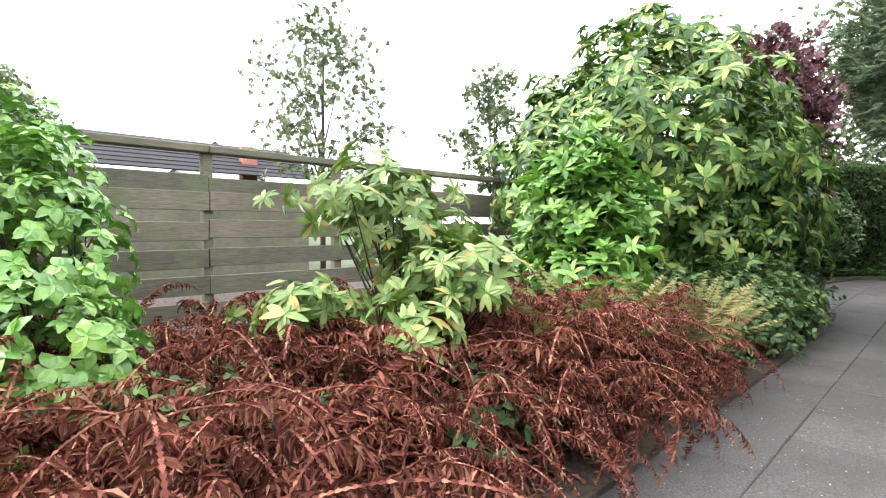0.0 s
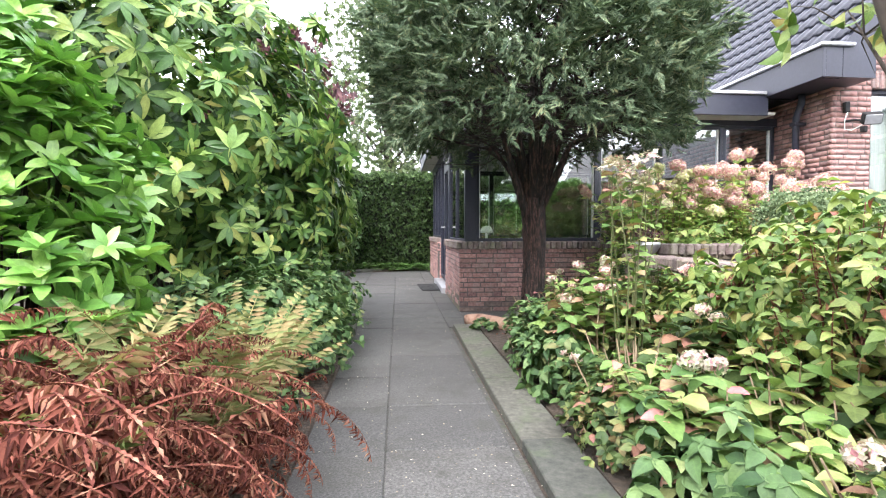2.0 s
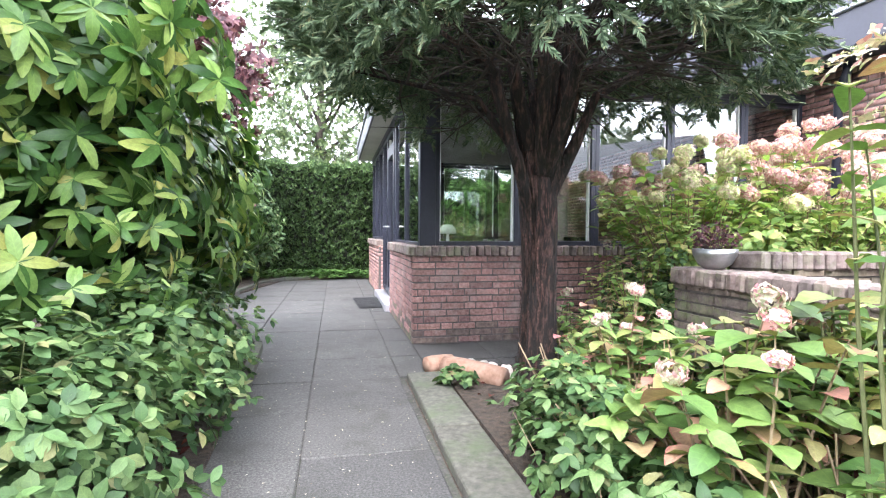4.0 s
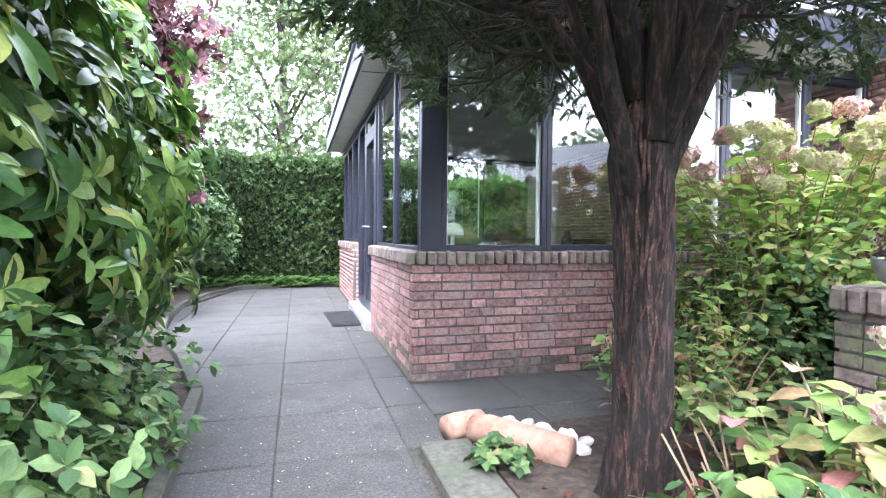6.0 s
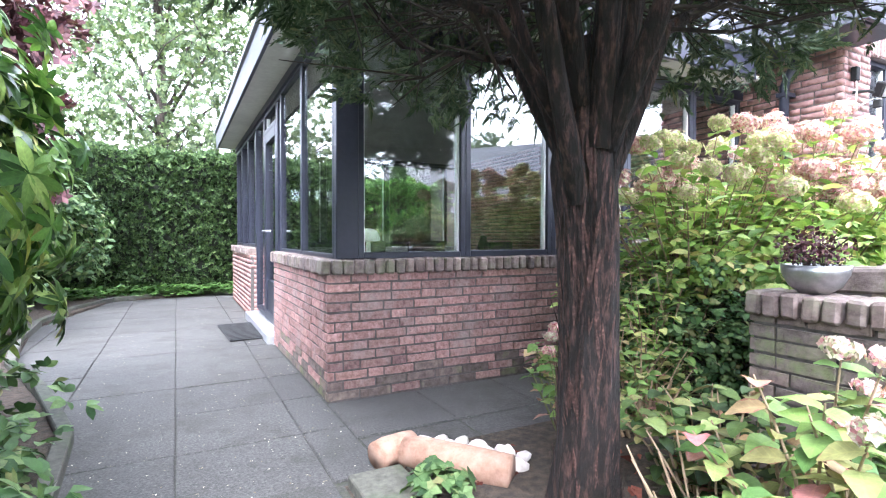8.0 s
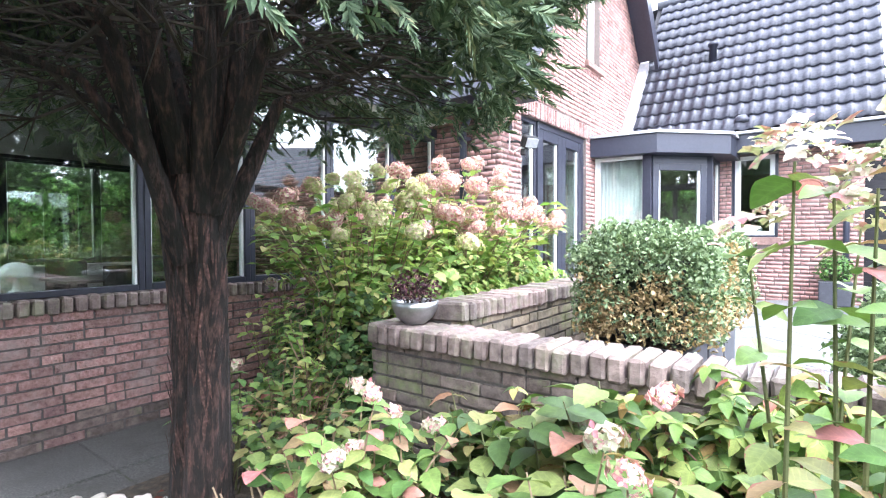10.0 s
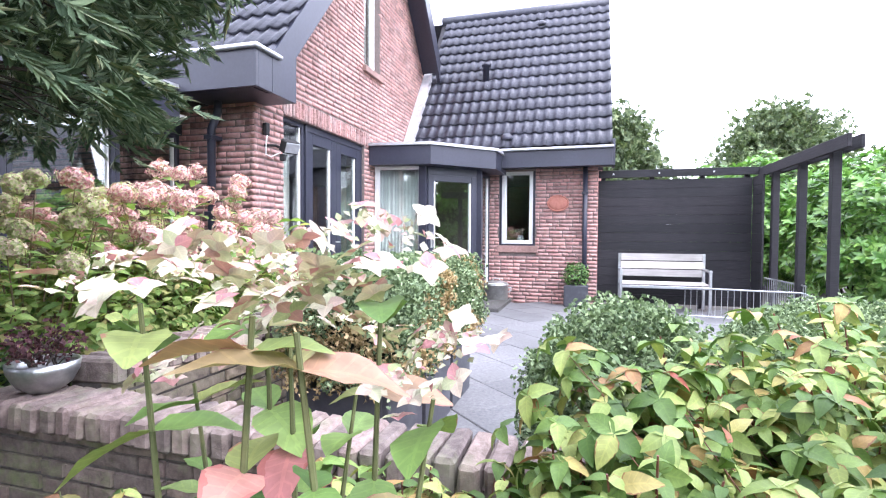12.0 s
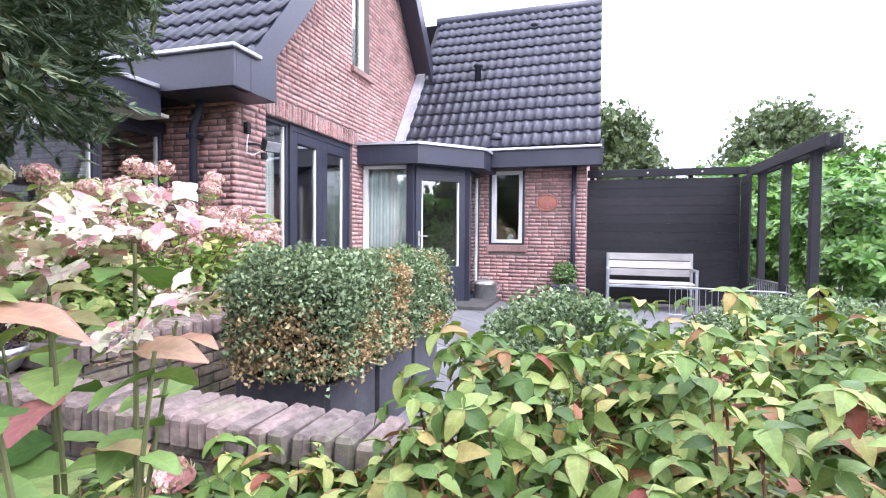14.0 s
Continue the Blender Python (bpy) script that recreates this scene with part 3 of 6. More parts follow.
# the top of the gable, left and right of the upper window and over it
xl0, xl1 = APX - (APZ - 0.12 - UZ0) / SL, APX - (APZ - 0.12 - UZ1) / SL
prism([(xl0, UZ0), (UX0, UZ0), (UX0, UZ1), (xl1, UZ1)], "y", y0, y1, gw)
prism([(UX1, UZ0), (APX + (APZ - 0.12 - UZ0) / SL, UZ0), (APX + (APZ - 0.12 - UZ1) / SL, UZ1), (UX1, UZ1)], "y", y0, y1, gw)
prism([(xl1, UZ1), (APX + (APZ - 0.12 - UZ1) / SL, UZ1), (APX, APZ - 0.12)], "y", y0, y1, gw)
gable_wall = tagged(part("wall_gable", gw, MORTAR_HOUSE), "tall red brick gable wall of the house", "wall", kind="structure")
WZ0, WZ1, WY0, WY1 = 1.24, 2.52, -3.13, -2.51
ww = bmesh.new()
for a, b, c, d in ((-4.15, WY0, -0.0, 2.62), (WY1, -0.6, 0.0, 2.62), (WY0, WY1, 0.0, WZ0), (WY0, WY1, WZ1, 2.62)):
    box(WX + 0.012, WX + 0.3, a, b, c, d, 0, ww)
wing_wall = tagged(part("wall_wing", ww, MORTAR_HOUSE), "red brick wall of the house wing beside the terrace", "wall", kind="structure")
tagged(part("wall_wing_end", prism([(WX + 0.05, 0), (13, 0), (13, 2.6), (10.9, 5.9), (WX + 0.05, 2.7)], "y", -4.14, -3.9), BRICK_FAR), "brick end wall of the house wing", "wall", kind="structure")
tagged(part("wall_back", box(CX + 0.3, 13, 8.7, 9, 0, 3), BRICK_FAR), "rear brick wall of the house", "wall", kind="structure")
tagged(part("wall_east", box(12.9, 13.2, -4.3, 9, 0, 3), BRICK_FAR), "far brick wall of the house", "wall", kind="structure")
tagged(part("floor_house", box(WX + 0.3, 12.9, -4.1, GY + 0.3, 0.1, P + 0.02, 0, box(CX + 0.3, 12.9, GY + 0.3, 8.7, 0.1, P + 0.02)), DARKFLOOR), "dark floor inside the house", "floor", kind="structure")
tagged(part("ceiling_house", box(WX + 0.3, 12.9, -4.1, GY + 0.3, 2.65, 2.7, 0, box(CX + 0.3, 12.9, GY + 0.3, 8.7, 2.75, 2.8)), PLASTER), "ceiling inside the house", "ceiling", kind="structure")
tagged(part("wall_inner", box(CX + 0.3, 12.9, 3.5, 3.6, P, 2.75), PLASTER), "plastered wall inside the house", "wall", kind="structure")


def tiled_roof(name, label, origin, along, up, width, rise, verge_up=False, pitch=0.17, course=0.31):
    """Rows of double-rolled tiles over a slope: origin at the eave, along the eave, up the slope."""
    o, a, u = Vector(origin), Vector(along).normalized(), Vector(up).normalized()
    n = a.cross(u)
    if n.z < 0:
        n = -n
    t = thing(name, label, "roof", kind="structure")
    rows, cols = int(rise / course) + 1, int(width / pitch) + 1
    seg = 6
    v, f = [], []
    for k in range(2):
        for i in range(seg + 1):
            s = i / seg
            h = 0.021 * max(-0.35, math.sin(2 * math.pi * s)) + 0.01
            v.append((s * pitch * 1.0, k * (course + 0.03), h + (0.042 if k == 0 else 0.002)))
    for i in range(seg):
        f.append((i, i + 1, seg + 2 + i, seg + 1 + i))
    m0 = len(v)
    for i in range(seg + 1):
        x, y, z = v[i]
        v.append((x, y, z - 0.03))
    for i in range(seg):
        f.append((m0 + i, m0 + i + 1, i + 1, i))
    mats = []
    for r in range(rows):
        for c in range(cols):
            p = o + a * (c * pitch) + u * (r * course) + n * rnd.uniform(-0.002, 0.002)
            m = Matrix((a.to_4d(), u.to_4d(), n.to_4d(), (0, 0, 0, 1))).transposed()
            m = Matrix.Translation(p) @ m.to_3x3().to_4x4()
            mats.append(np.array(m))
    me = spread("roof_tiles", (np.array(v), f), mats, TILE)
    smooth(tagged(part("roof_tile_field", me, TILE, t), kind="stuff"))
    return t


def deck(name, pts, label, thick=0.05, mat=PAINT_DARK):
    bm = bmesh.new()
    f = bm.faces.new([bm.verts.new(p) for p in pts])
    f.normal_update()
    nrm = f.normal.copy()
    if nrm.z < 0:
        nrm = -nrm
    ext = bmesh.ops.extrude_face_region(bm, geom=[f])
    bmesh.ops.translate(bm, verts=[v for v in ext["geom"] if isinstance(v, bmesh.types.BMVert)], vec=-nrm * thick)
    bmesh.ops.recalc_face_normals(bm, faces=bm.faces)
    return tagged(part(name, bm, mat), label, "roof", kind="structure")


# gable roof, both slopes
EX, EZ = 4.08, APZ - SL * (APX - 4.08)
d = math.hypot(1, SL)
ul = Vector((1, 0, SL)).normalized()
ur = Vector((-1, 0, SL)).normalized()
deck("roof_deck_1", [(EX, GY - 0.3, EZ - 0.04), (EX, 9, EZ - 0.04), (APX, 9, APZ - 0.04), (APX, GY - 0.3, APZ - 0.04)], "underside of the dark tiled roof")
tiled_roof("roof_gable", "steep dark grey tiled roof of the house", (EX - 0.07, GY - 0.34, EZ - 0.06), (0, 1, 0), ul, 9.8, (APX - EX) * d)
deck("roof_deck_2", [(APX, GY - 0.3, APZ - 0.04), (APX, 9, APZ - 0.04), (11, 9, APZ - SL * (11 - APX) - 0.04), (9.5, GY - 0.3, APZ - SL * (9.5 - APX) - 0.04)], "underside of the dark tiled roof")
# wing roof
RX, RZ, WEX, WEZ = 10.9, 6.13, 8.45, 2.87
uw = Vector((RX - WEX, 0, RZ - WEZ)).normalized()
deck("roof_deck_3", [(WEX, GY - 0.001, WEZ - 0.04), (WEX, -4.34, WEZ - 0.04), (RX, -4.26, RZ - 0.04), (RX, GY - 0.001, RZ - 0.04)], "underside of the dark tiled roof")
deck("roof_deck_4", [(RX, -4.26, RZ - 0.04), (13.4, -4.34, 2.8), (13.4, 9, 2.8), (RX, 9, RZ - 0.04)], "rear slope of the dark tiled roof")
tiled_roof("roof_wing", "steep dark grey tiled roof over the house wing", (WEX, -4.36, WEZ), (0, 1, 0), uw, 3.4, (Vector((RX, 0, RZ)) - Vector((WEX, 0, WEZ))).length - 0.1)
tagged(smooth(part("ridge", tube([(RX, -4.36, RZ), (RX, GY, RZ)], 0.11, 10), TILE)), "dark ridge tiles along the wing roof", "ridge", kind="structure")
vent = thing("roof_vent", "dark metal vent pipe on the tiled roof", "roof vent", (9.55, -2.1, 4.32))
smooth(part("vent_pipe", lathe([(0.06, -0.05), (0.06, 0.3), (0.085, 0.3), (0.085, 0.36), (0.05, 0.37)], 14), PAINT, vent))
part("flashing", box(-0.14, 0.12, -0.13, 0.13, -0.02, 0.02, 0.005, None, pose(-0.02, 0, -0.03, 0, -53, 0)), ZINC, vent)
for k, (x, y) in enumerate(((8.56, -2.66), (10.55, -3.05))):
    z = WEZ + (RZ - WEZ) / (RX - WEX) * (x - WEX)
    v = thing("vent_tile", "dark hooded vent tile on the roof", "vent tile", (x, y, z + 0.03), 0, "vent tiles")
    smooth(part("hood", lathe([(0.11, -0.02), (0.1, 0.04), (0.06, 0.085), (0.01, 0.095)], 12), TILE, v))
# lead where the wing roof meets the gable wall
tagged(part("lead_flashing", prism([(8.42, 2.84), (9.6, 4.41), (9.6, 4.64), (8.42, 3.06)], "y", GY - 0.16, GY - 0.005), LEAD), "stepped grey lead flashing against the brick gable", "flashing", kind="structure")
# verge boards of the gable
vb = thing("verge", "wide anthracite verge board along the gable", "verge", kind="structure")
for s in (-1, 1):
    x1 = EX if s < 0 else 9.5
    w = 0.42
    zt, ze = APZ, APZ - SL * abs(x1 - APX)
    part("verge_board", prism([(APX, zt + 0.06), (x1, ze + 0.06), (x1, 2.72), (4.47, 2.72), (4.47, gable_z(4.47) - 0.2), (APX, zt + 0.06 - w)] if s < 0 else [(APX, zt + 0.06), (x1, ze + 0.06), (x1, ze + 0.06 - w), (APX, zt + 0.06 - w)], "y", GY - 0.36, GY - 0.3), PAINT, vb)
    part("verge_soffit", prism([(APX, zt - 0.1), (x1, ze - 0.1), (x1, ze - 0.16), (APX, zt - 0.16)], "y", GY - 0.3, GY + 0.01), PAINT, vb)
# box gutter at the pillar
bx = thing("box_gutter", "anthracite boxed eaves with a pale zinc lip", "gutter", kind="structure")
part("fascia", box(3.84, 3.88, GY - 0.36, 8.9, 2.72, 3.05, 0.004), PAINT, bx)
part("fascia", box(3.88, EX - 0.002, GY - 0.36, GY - 0.32, 2.72, 3.05, 0.004), PAINT, bx)
part("soffit", box(3.88, 4.47, GY - 0.298, GY + 0.0, 2.72, 2.76), PAINT, bx)
part("soffit", box(3.88, CX, GY, 8.9, 2.72, 2.76), PAINT, bx)
part("zinc_lip", box(3.8, 3.9, GY - 0.4, 8.9, 3.05, 3.09, 0.01), ZINC, bx)
part("zinc_lip", box(3.9, 4.2, GY - 0.4, GY - 0.33, 3.05, 3.09, 0.01), ZINC, bx)
pipe = thing("downpipe", "dark grey round downpipe on the brick pillar", "downpipe", group="downpipes")
smooth(part("pipe", tube([(4.2, -0.42, P), (4.2, -0.42, 2.45), (4.2, -0.5, 2.62), (4.2, -0.5, 2.74)], 0.04, 12), PAINT, pipe))
part("pipe_clip", box(4.15, 4.3, -0.47, -0.37, 1.6, 1.64, 0.004), PAINT, pipe)
part("pipe_clip", box(4.15, 4.3, -0.47, -0.37, 2.35, 2.39, 0.004), PAINT, pipe)
pipe2 = thing("downpipe", "dark grey round downpipe beside the terrace", "downpipe", group="downpipes")
smooth(part("pipe", tube([(WX - 0.05, -3.95, P), (WX - 0.05, -3.95, 2.6)], 0.04, 12), PAINT, pipe2))
for z in (0.9, 2.1):
    part("pipe_clip", box(WX - 0.1, WX, -4.0, -3.9, z, z + 0.04, 0.004), PAINT, pipe2)
# eaves of the wing
we = thing("eaves_wing", "deep anthracite fascia with a zinc gutter lip", "fascia", kind="structure")
part("fascia", box(8.36, 8.42, -4.36, -2.35, 2.53, 2.8, 0.004), PAINT, we)
part("soffit", box(8.42, WX, -4.36, -2.35, 2.55, 2.58), PAINT, we)
part("zinc_lip", box(8.3, 8.44, -4.38, -2.4, 2.8, 2.84, 0.01), ZINC, we)
part("end_board", box(8.42, WX + 0.05, -4.4, -4.36, 2.53, 2.95, 0.004), PAINT, we)

# glazed opening in the gable wall
frame_unit("window_8", "tall fixed window with an anthracite frame", "x", OX0, 5.32, GY + 0.12, P + 0.02, OZ, 0.05)
dd = []
for a, b in ((5.36, 6.08), (6.08, 6.8)):
    t = frame_unit("door_2", "anthracite glazed garden door, closed", "x", a, b, GY + 0.1, P + 0.05, OZ - 0.08, 0.13, 0.08)
    dd.append(t)
part("door_handle", tube([(6.02, GY + 0.03, 1.32), (6.02, GY - 0.02, 1.32), (5.92, GY - 0.02, 1.32)], 0.01), ALU, dd[0])
tagged(part("door_frame", box(5.32, 5.36, GY + 0.05, GY + 0.17, P, OZ, 0.003), PAINT), "anthracite door post", "door frame", kind="structure")
tagged(part("door_frame", box(5.36, 6.8, GY + 0.05, GY + 0.17, OZ - 0.08, OZ, 0.003), PAINT), "anthracite door head", "door frame", kind="structure")
tagged(part("door_frame", box(6.8, OX1, GY + 0.05, GY + 0.17, P, OZ, 0.003), PAINT), "anthracite door post", "door frame", kind="structure")
uw_ = frame_unit("window_9", "narrow white upstairs window", "x", UX0, UX1, GY + 0.14, UZ0, UZ1, 0.06, 0.08, WHITE)
part("window_sill", box(UX0 - 0.06, UX1 + 0.06, GY - 0.05, GY + 0.1, UZ0 - 0.09, UZ0 - 0.002, 0.006), SILL_BRICK, uw_)
kw = frame_unit("window_10", "white framed kitchen window", "y", WY0 + 0.04, WY1 - 0.04, WX + 0.1, WZ0 + 0.03, WZ1, 0.06, 0.08, WHITE)
for a, b, c, d_ in ((WY0, WY0 + 0.04, WZ0, WZ1), (WY1 - 0.04, WY1, WZ0, WZ1), (WY0 + 0.04, WY1 - 0.04, WZ0, WZ0 + 0.03)):
    part("outer_frame", box(WX + 0.03, WX + 0.15, a, b, c, d_, 0.003), PAINT, kw)
part("window_sill", box(WX - 0.03, WX + 0.1, WY0 - 0.05, WY1 + 0.03, WZ0 - 0.12, WZ0 - 0.002, 0.006), SILL_BRICK, kw)

# ---------------- the bay with the back door ----------------
BA, BB, BC = Vector((7.22, GY)), Vector((7.3, -1.6)), Vector((8.0, -2.3))
BT = 2.46


def bay_panel(name, label, p, q, fw, mat, z0, z1, handle=False, split=None):
    """A glazed panel that stands from p to q in plan."""
    d_, l = (q - p).normalized(), (q - p).length
    ang = math.degrees(math.atan2(d_.y, d_.x))
    t = thing(name, label, "door" if "door" in name else "window", (p.x, p.y, 0), ang, kind="structure")
    part("jamb", box(0, fw, -0.04, 0.04, z0, z1, 0.004), mat, t)
    part("jamb", box(l - fw, l, -0.04, 0.04, z0, z1, 0.004), mat, t)
    part("head", box(fw, l - fw, -0.04, 0.04, z1 - fw, z1, 0.004), mat, t)
    bot = split or z0 + fw
    part("bottom_rail", box(fw, l - fw, -0.04, 0.04, z0, bot, 0.004), mat, t)
    if split:
        for z in (z0 + 0.12, z0 + 0.2, z0 + 0.28):
            part("slat", box(fw + 0.04, l - fw - 0.04, -0.055, -0.04, z, z + 0.05, 0.004), mat, t)
    for u in (fw, l - fw - 0.025):
        part("bead", box(u, u + 0.025, -0.025, 0.025, bot, z1 - fw), WHITE, t)
    g = part("pane", box(fw, l - fw, -0.006, 0.006, bot, z1 - fw), GLASS, t)
    g.visible_shadow = False
    if handle:
        part("handle_plate", box(fw * 0.35, fw * 0.7, -0.055, -0.04, 1.22, 1.46, 0.004), ALU, t)
        part("door_handle", tube([(fw * 0.5, -0.05, 1.38), (fw * 0.5, -0.1, 1.38), (fw * 0.5 + 0.12, -0.1, 1.38)], 0.01), ALU, t)
    return t


bay_panel("window_11", "bay window in a white frame with a pale blind behind", BA, BB, 0.05, WHITE, P + 0.06, BT)
bay_panel("door_3", "anthracite glazed back door with a steel lever handle", BB + (BC - BB).normalized() * 0.06, BC - (BC - BB).normalized() * 0.06, 0.1, PAINT, P + 0.06, BT - 0.12, True, P + 0.62)
bay_panel("window_12", "narrow side light of the bay", BC, Vector((WX + 0.02, -2.3)), 0.06, PAINT, P + 0.06, BT)
for q, nm in ((BB, "bay_post"), (BC, "bay_post")):
    tagged(part(nm, box(q.x - 0.06, q.x + 0.06, q.y - 0.06, q.y + 0.06, P, BT, 0.004), PAINT), "anthracite corner post of the bay", "post", kind="structure")
hd = (BC - BB).normalized()
part("head", box(0.06, (BC - BB).length - 0.06, -0.04, 0.04, BT - 0.12, BT), PAINT, thing("bay_head", "anthracite beam over the back door", "beam", (BB.x, BB.y, 0), math.degrees(math.atan2(hd.y, hd.x)), kind="structure"))
rb = bmesh.new()
oA, oB, oC, oD = (6.98, GY - 0.001), (7.08, -1.78), (7.9, -2.6), (8.42, -2.62)
inner = [(WX + 0.1, -2.62), (WX + 0.1, GY - 0.001)]
for z0, z1, grow in ((BT, BT + 0.28, 0.0), (BT + 0.28, BT + 0.32, 0.035)):
    bm = bmesh.new() if grow else rb
    pts = [Vector(q) for q in (oA, oB, oC, oD)]
    pts = [pts[0] + Vector((-grow, 0)), pts[1] + Vector((-grow, -grow * 0.5)), pts[2] + Vector((-grow * 0.4, -grow)), pts[3] + Vector((0, -grow))]
    f = bm.faces.new([bm.verts.new((*q, z0)) for q in [tuple(p_) for p_ in pts] + inner])
    e = bmesh.ops.extrude_face_region(bm, geom=[f])
    bmesh.ops.translate(bm, verts=[v for v in e["geom"] if isinstance(v, bmesh.types.BMVert)], vec=(0, 0, z1 - z0))
    bmesh.ops.recalc_face_normals(bm, faces=bm.faces)
    if grow:
        bay_trim = bm
bay_roof = thing("bay_roof", "flat anthracite bay roof with a pale zinc edge", "roof", kind="structure")
part("fascia", rb, PAINT, bay_roof)
part("edge_trim", bay_trim, ZINC, bay_roof)
tagged(part("doorstep", box(7.35, 8.7, -2.75, -1.6, P - 0.02, P + 0.06, 0.01), SLAB), "pale concrete doorstep", "step", kind="structure")

# ---------------- terrace screen and pergola ----------------
FX, FY = 8.9, -6.45
screen = thing("timber_screen", "tall black-stained board screen behind the bench", "screen")
zz = P + 0.03
while zz < 2.34:
    hgt = 0.145
    part("board", box(FX, FX + 0.03, FY, -4.16, zz, min(zz + hgt - 0.001, 2.36), 0.004), PAINT_DARK, screen)
    part("board", box(8.42, FX - 0.002, FY - 0.03, FY, zz, min(zz + hgt - 0.001, 2.36), 0.004), PAINT_DARK, screen)
    zz += hgt
for y in (-4.24, -5.0, -5.75, FY + 0.06):
    part("post", box(FX + 0.03, FX + 0.1, y - 0.035, y + 0.035, P - 0.1, 2.42, 0.003), PAINT_DARK, screen)
pergola = thing("pergola", "black-stained pergola beam on square posts", "pergola")
part("beam", box(FX - 0.03, FX + 0.02, FY - 0.1, -4.16, 2.38, 2.5, 0.004), PAINT_DARK, pergola)
part("beam", box(6.2, FX + 0.02, -6.72, -6.68, 2.34, 2.48, 0.004), PAINT_DARK, pergola)
part("beam", box(6.12, FX + 0.02, -6.57, -6.53, 2.34, 2.48, 0.004), PAINT_DARK, pergola)
for x in (6.6, 7.5, 8.46):
    part("post", box(x - 0.045, x + 0.045, -6.67, -6.58, P - 0.1, 2.42, 0.004), PAINT_DARK, pergola)
for x, y in ((6.3, -6.725), (6.6, -6.725), (7.5, -6.725)):
    part("bolt", tube([(x, y + 0.004, 2.41), (x, y - 0.008, 2.41)], 0.014, 8), GALV, pergola)
for y in (-4.4, -5.1, -5.9):
    part("bolt", tube([(FX - 0.028, y, 2.44), (FX - 0.042, y, 2.44)], 0.014, 8), GALV, pergola)

# ---------------- plants ----------------
L_RHODO = leaf_shape(0.12, 0.043, 0.3, 0.22, 6, 0.95, 0.6)
L_LAUREL = leaf_shape(0.115, 0.045, 0.25, 0.25, 5, 0.95, 0.6)
L_HYD = leaf_shape(0.125, 0.088, 0.3, 0.25, 6, 0.8)
L_DOG = leaf_shape(0.075, 0.048, 0.5, 0.3, 5, 0.75)
L_HERB = leaf_shape(0.055, 0.034, 0.25, 0.25, 3, 0.95)
L_BOX = leaf_shape(0.02, 0.012, 0.1, 0.3, 1)
L_IVY = leaf_shape(0.07, 0.065, 0.2, 0.2, 2, 0.75)
S_RHODO = rosette(L_RHODO, 9, 4)
S_LAUREL = rosette(L_LAUREL, 6, 38)
S_DOG = rosette(L_DOG, 4, 5)
S_HYD = rosette(L_HYD, 5, 5)
S_HERB = join_shapes([(L_HERB, pose(0.05 * math.sin(k * 2.1), 0.05 * math.cos(k * 2.1), 0.012 * (k % 3), rnd.uniform(-12, 25), rnd.uniform(-20, 20), -120 * k + 50 * (j - 1))) for k in range(3) for j in range(3)])
S_IVY = rosette(L_IVY, 5, 10)
S_BOX = join_shapes([(L_BOX, pose(0, 0.012 * k, 0, rnd.uniform(10, 60), rnd.uniform(-40, 40), 137 * k)) for k in range(7)])
S_TREE = rosette(leaf_shape(0.12, 0.07, 0.2, 0.2, 1), 6, 10)
S_CLUMP = rosette(leaf_shape(0.3, 0.2, 0.2, 0.2, 1), 7, 20)


def spray_shape():
    """A flat fan of scale-leaved conifer twigs."""
    items = []
    q = leaf_shape(0.034, 0.0095, 0.2, 0.25, 1)
    for i in range(9):
        y = 0.0125 * i
        for s in (-1, 1):
            items.append((q, pose(0, y, -0.5 * y * y * 6, -6 + rnd.uniform(-14, 14), 0, s * (42 - 3 * i) + rnd.uniform(-12, 12)) @ Matrix.Scale(1.45 - 0.09 * i, 4)))
    items.append((leaf_shape(0.15, 0.014, 0.3, 0.2, 1), pose(0, 0, 0)))
    return join_shapes(items)


def frond_shape(length, pairs, droop, curl, width=0.1):
    """A fern frond: pairs of narrow leaflets on an arching rachis."""
    items = []
    for i in range(pairs):
        s = (i + 1) / (pairs + 1)
        w = width * math.sin(math.pi * (0.12 + 0.86 * s)) ** 0.8 + 0.012
        lf = leaf_shape(w, (0.0095 if curl > 0.5 else 0.015) + 0.005 * rnd.random(), curl + rnd.uniform(0, curl), 0.5 if curl > 0.5 else 0.3, 1 if curl > 0.75 else 2)
        y, z = length * s, -droop * length * s * s
        for sg in (-1, 1):
            items.append((lf, pose(0, y, z, -math.degrees(math.atan(2 * droop * s)) - (rnd.uniform(15, 110) if curl > 0.5 else rnd.uniform(0, 8)), rnd.uniform(-70, 70) if curl > 0.5 else rnd.uniform(-12, 12), sg * -68 + rnd.uniform(-16, 16))))
    r = leaf_shape(length, 0.007, droop, 0.5, 6)
    items.append((r, pose(0, 0, 0)))
    return join_shapes(items)


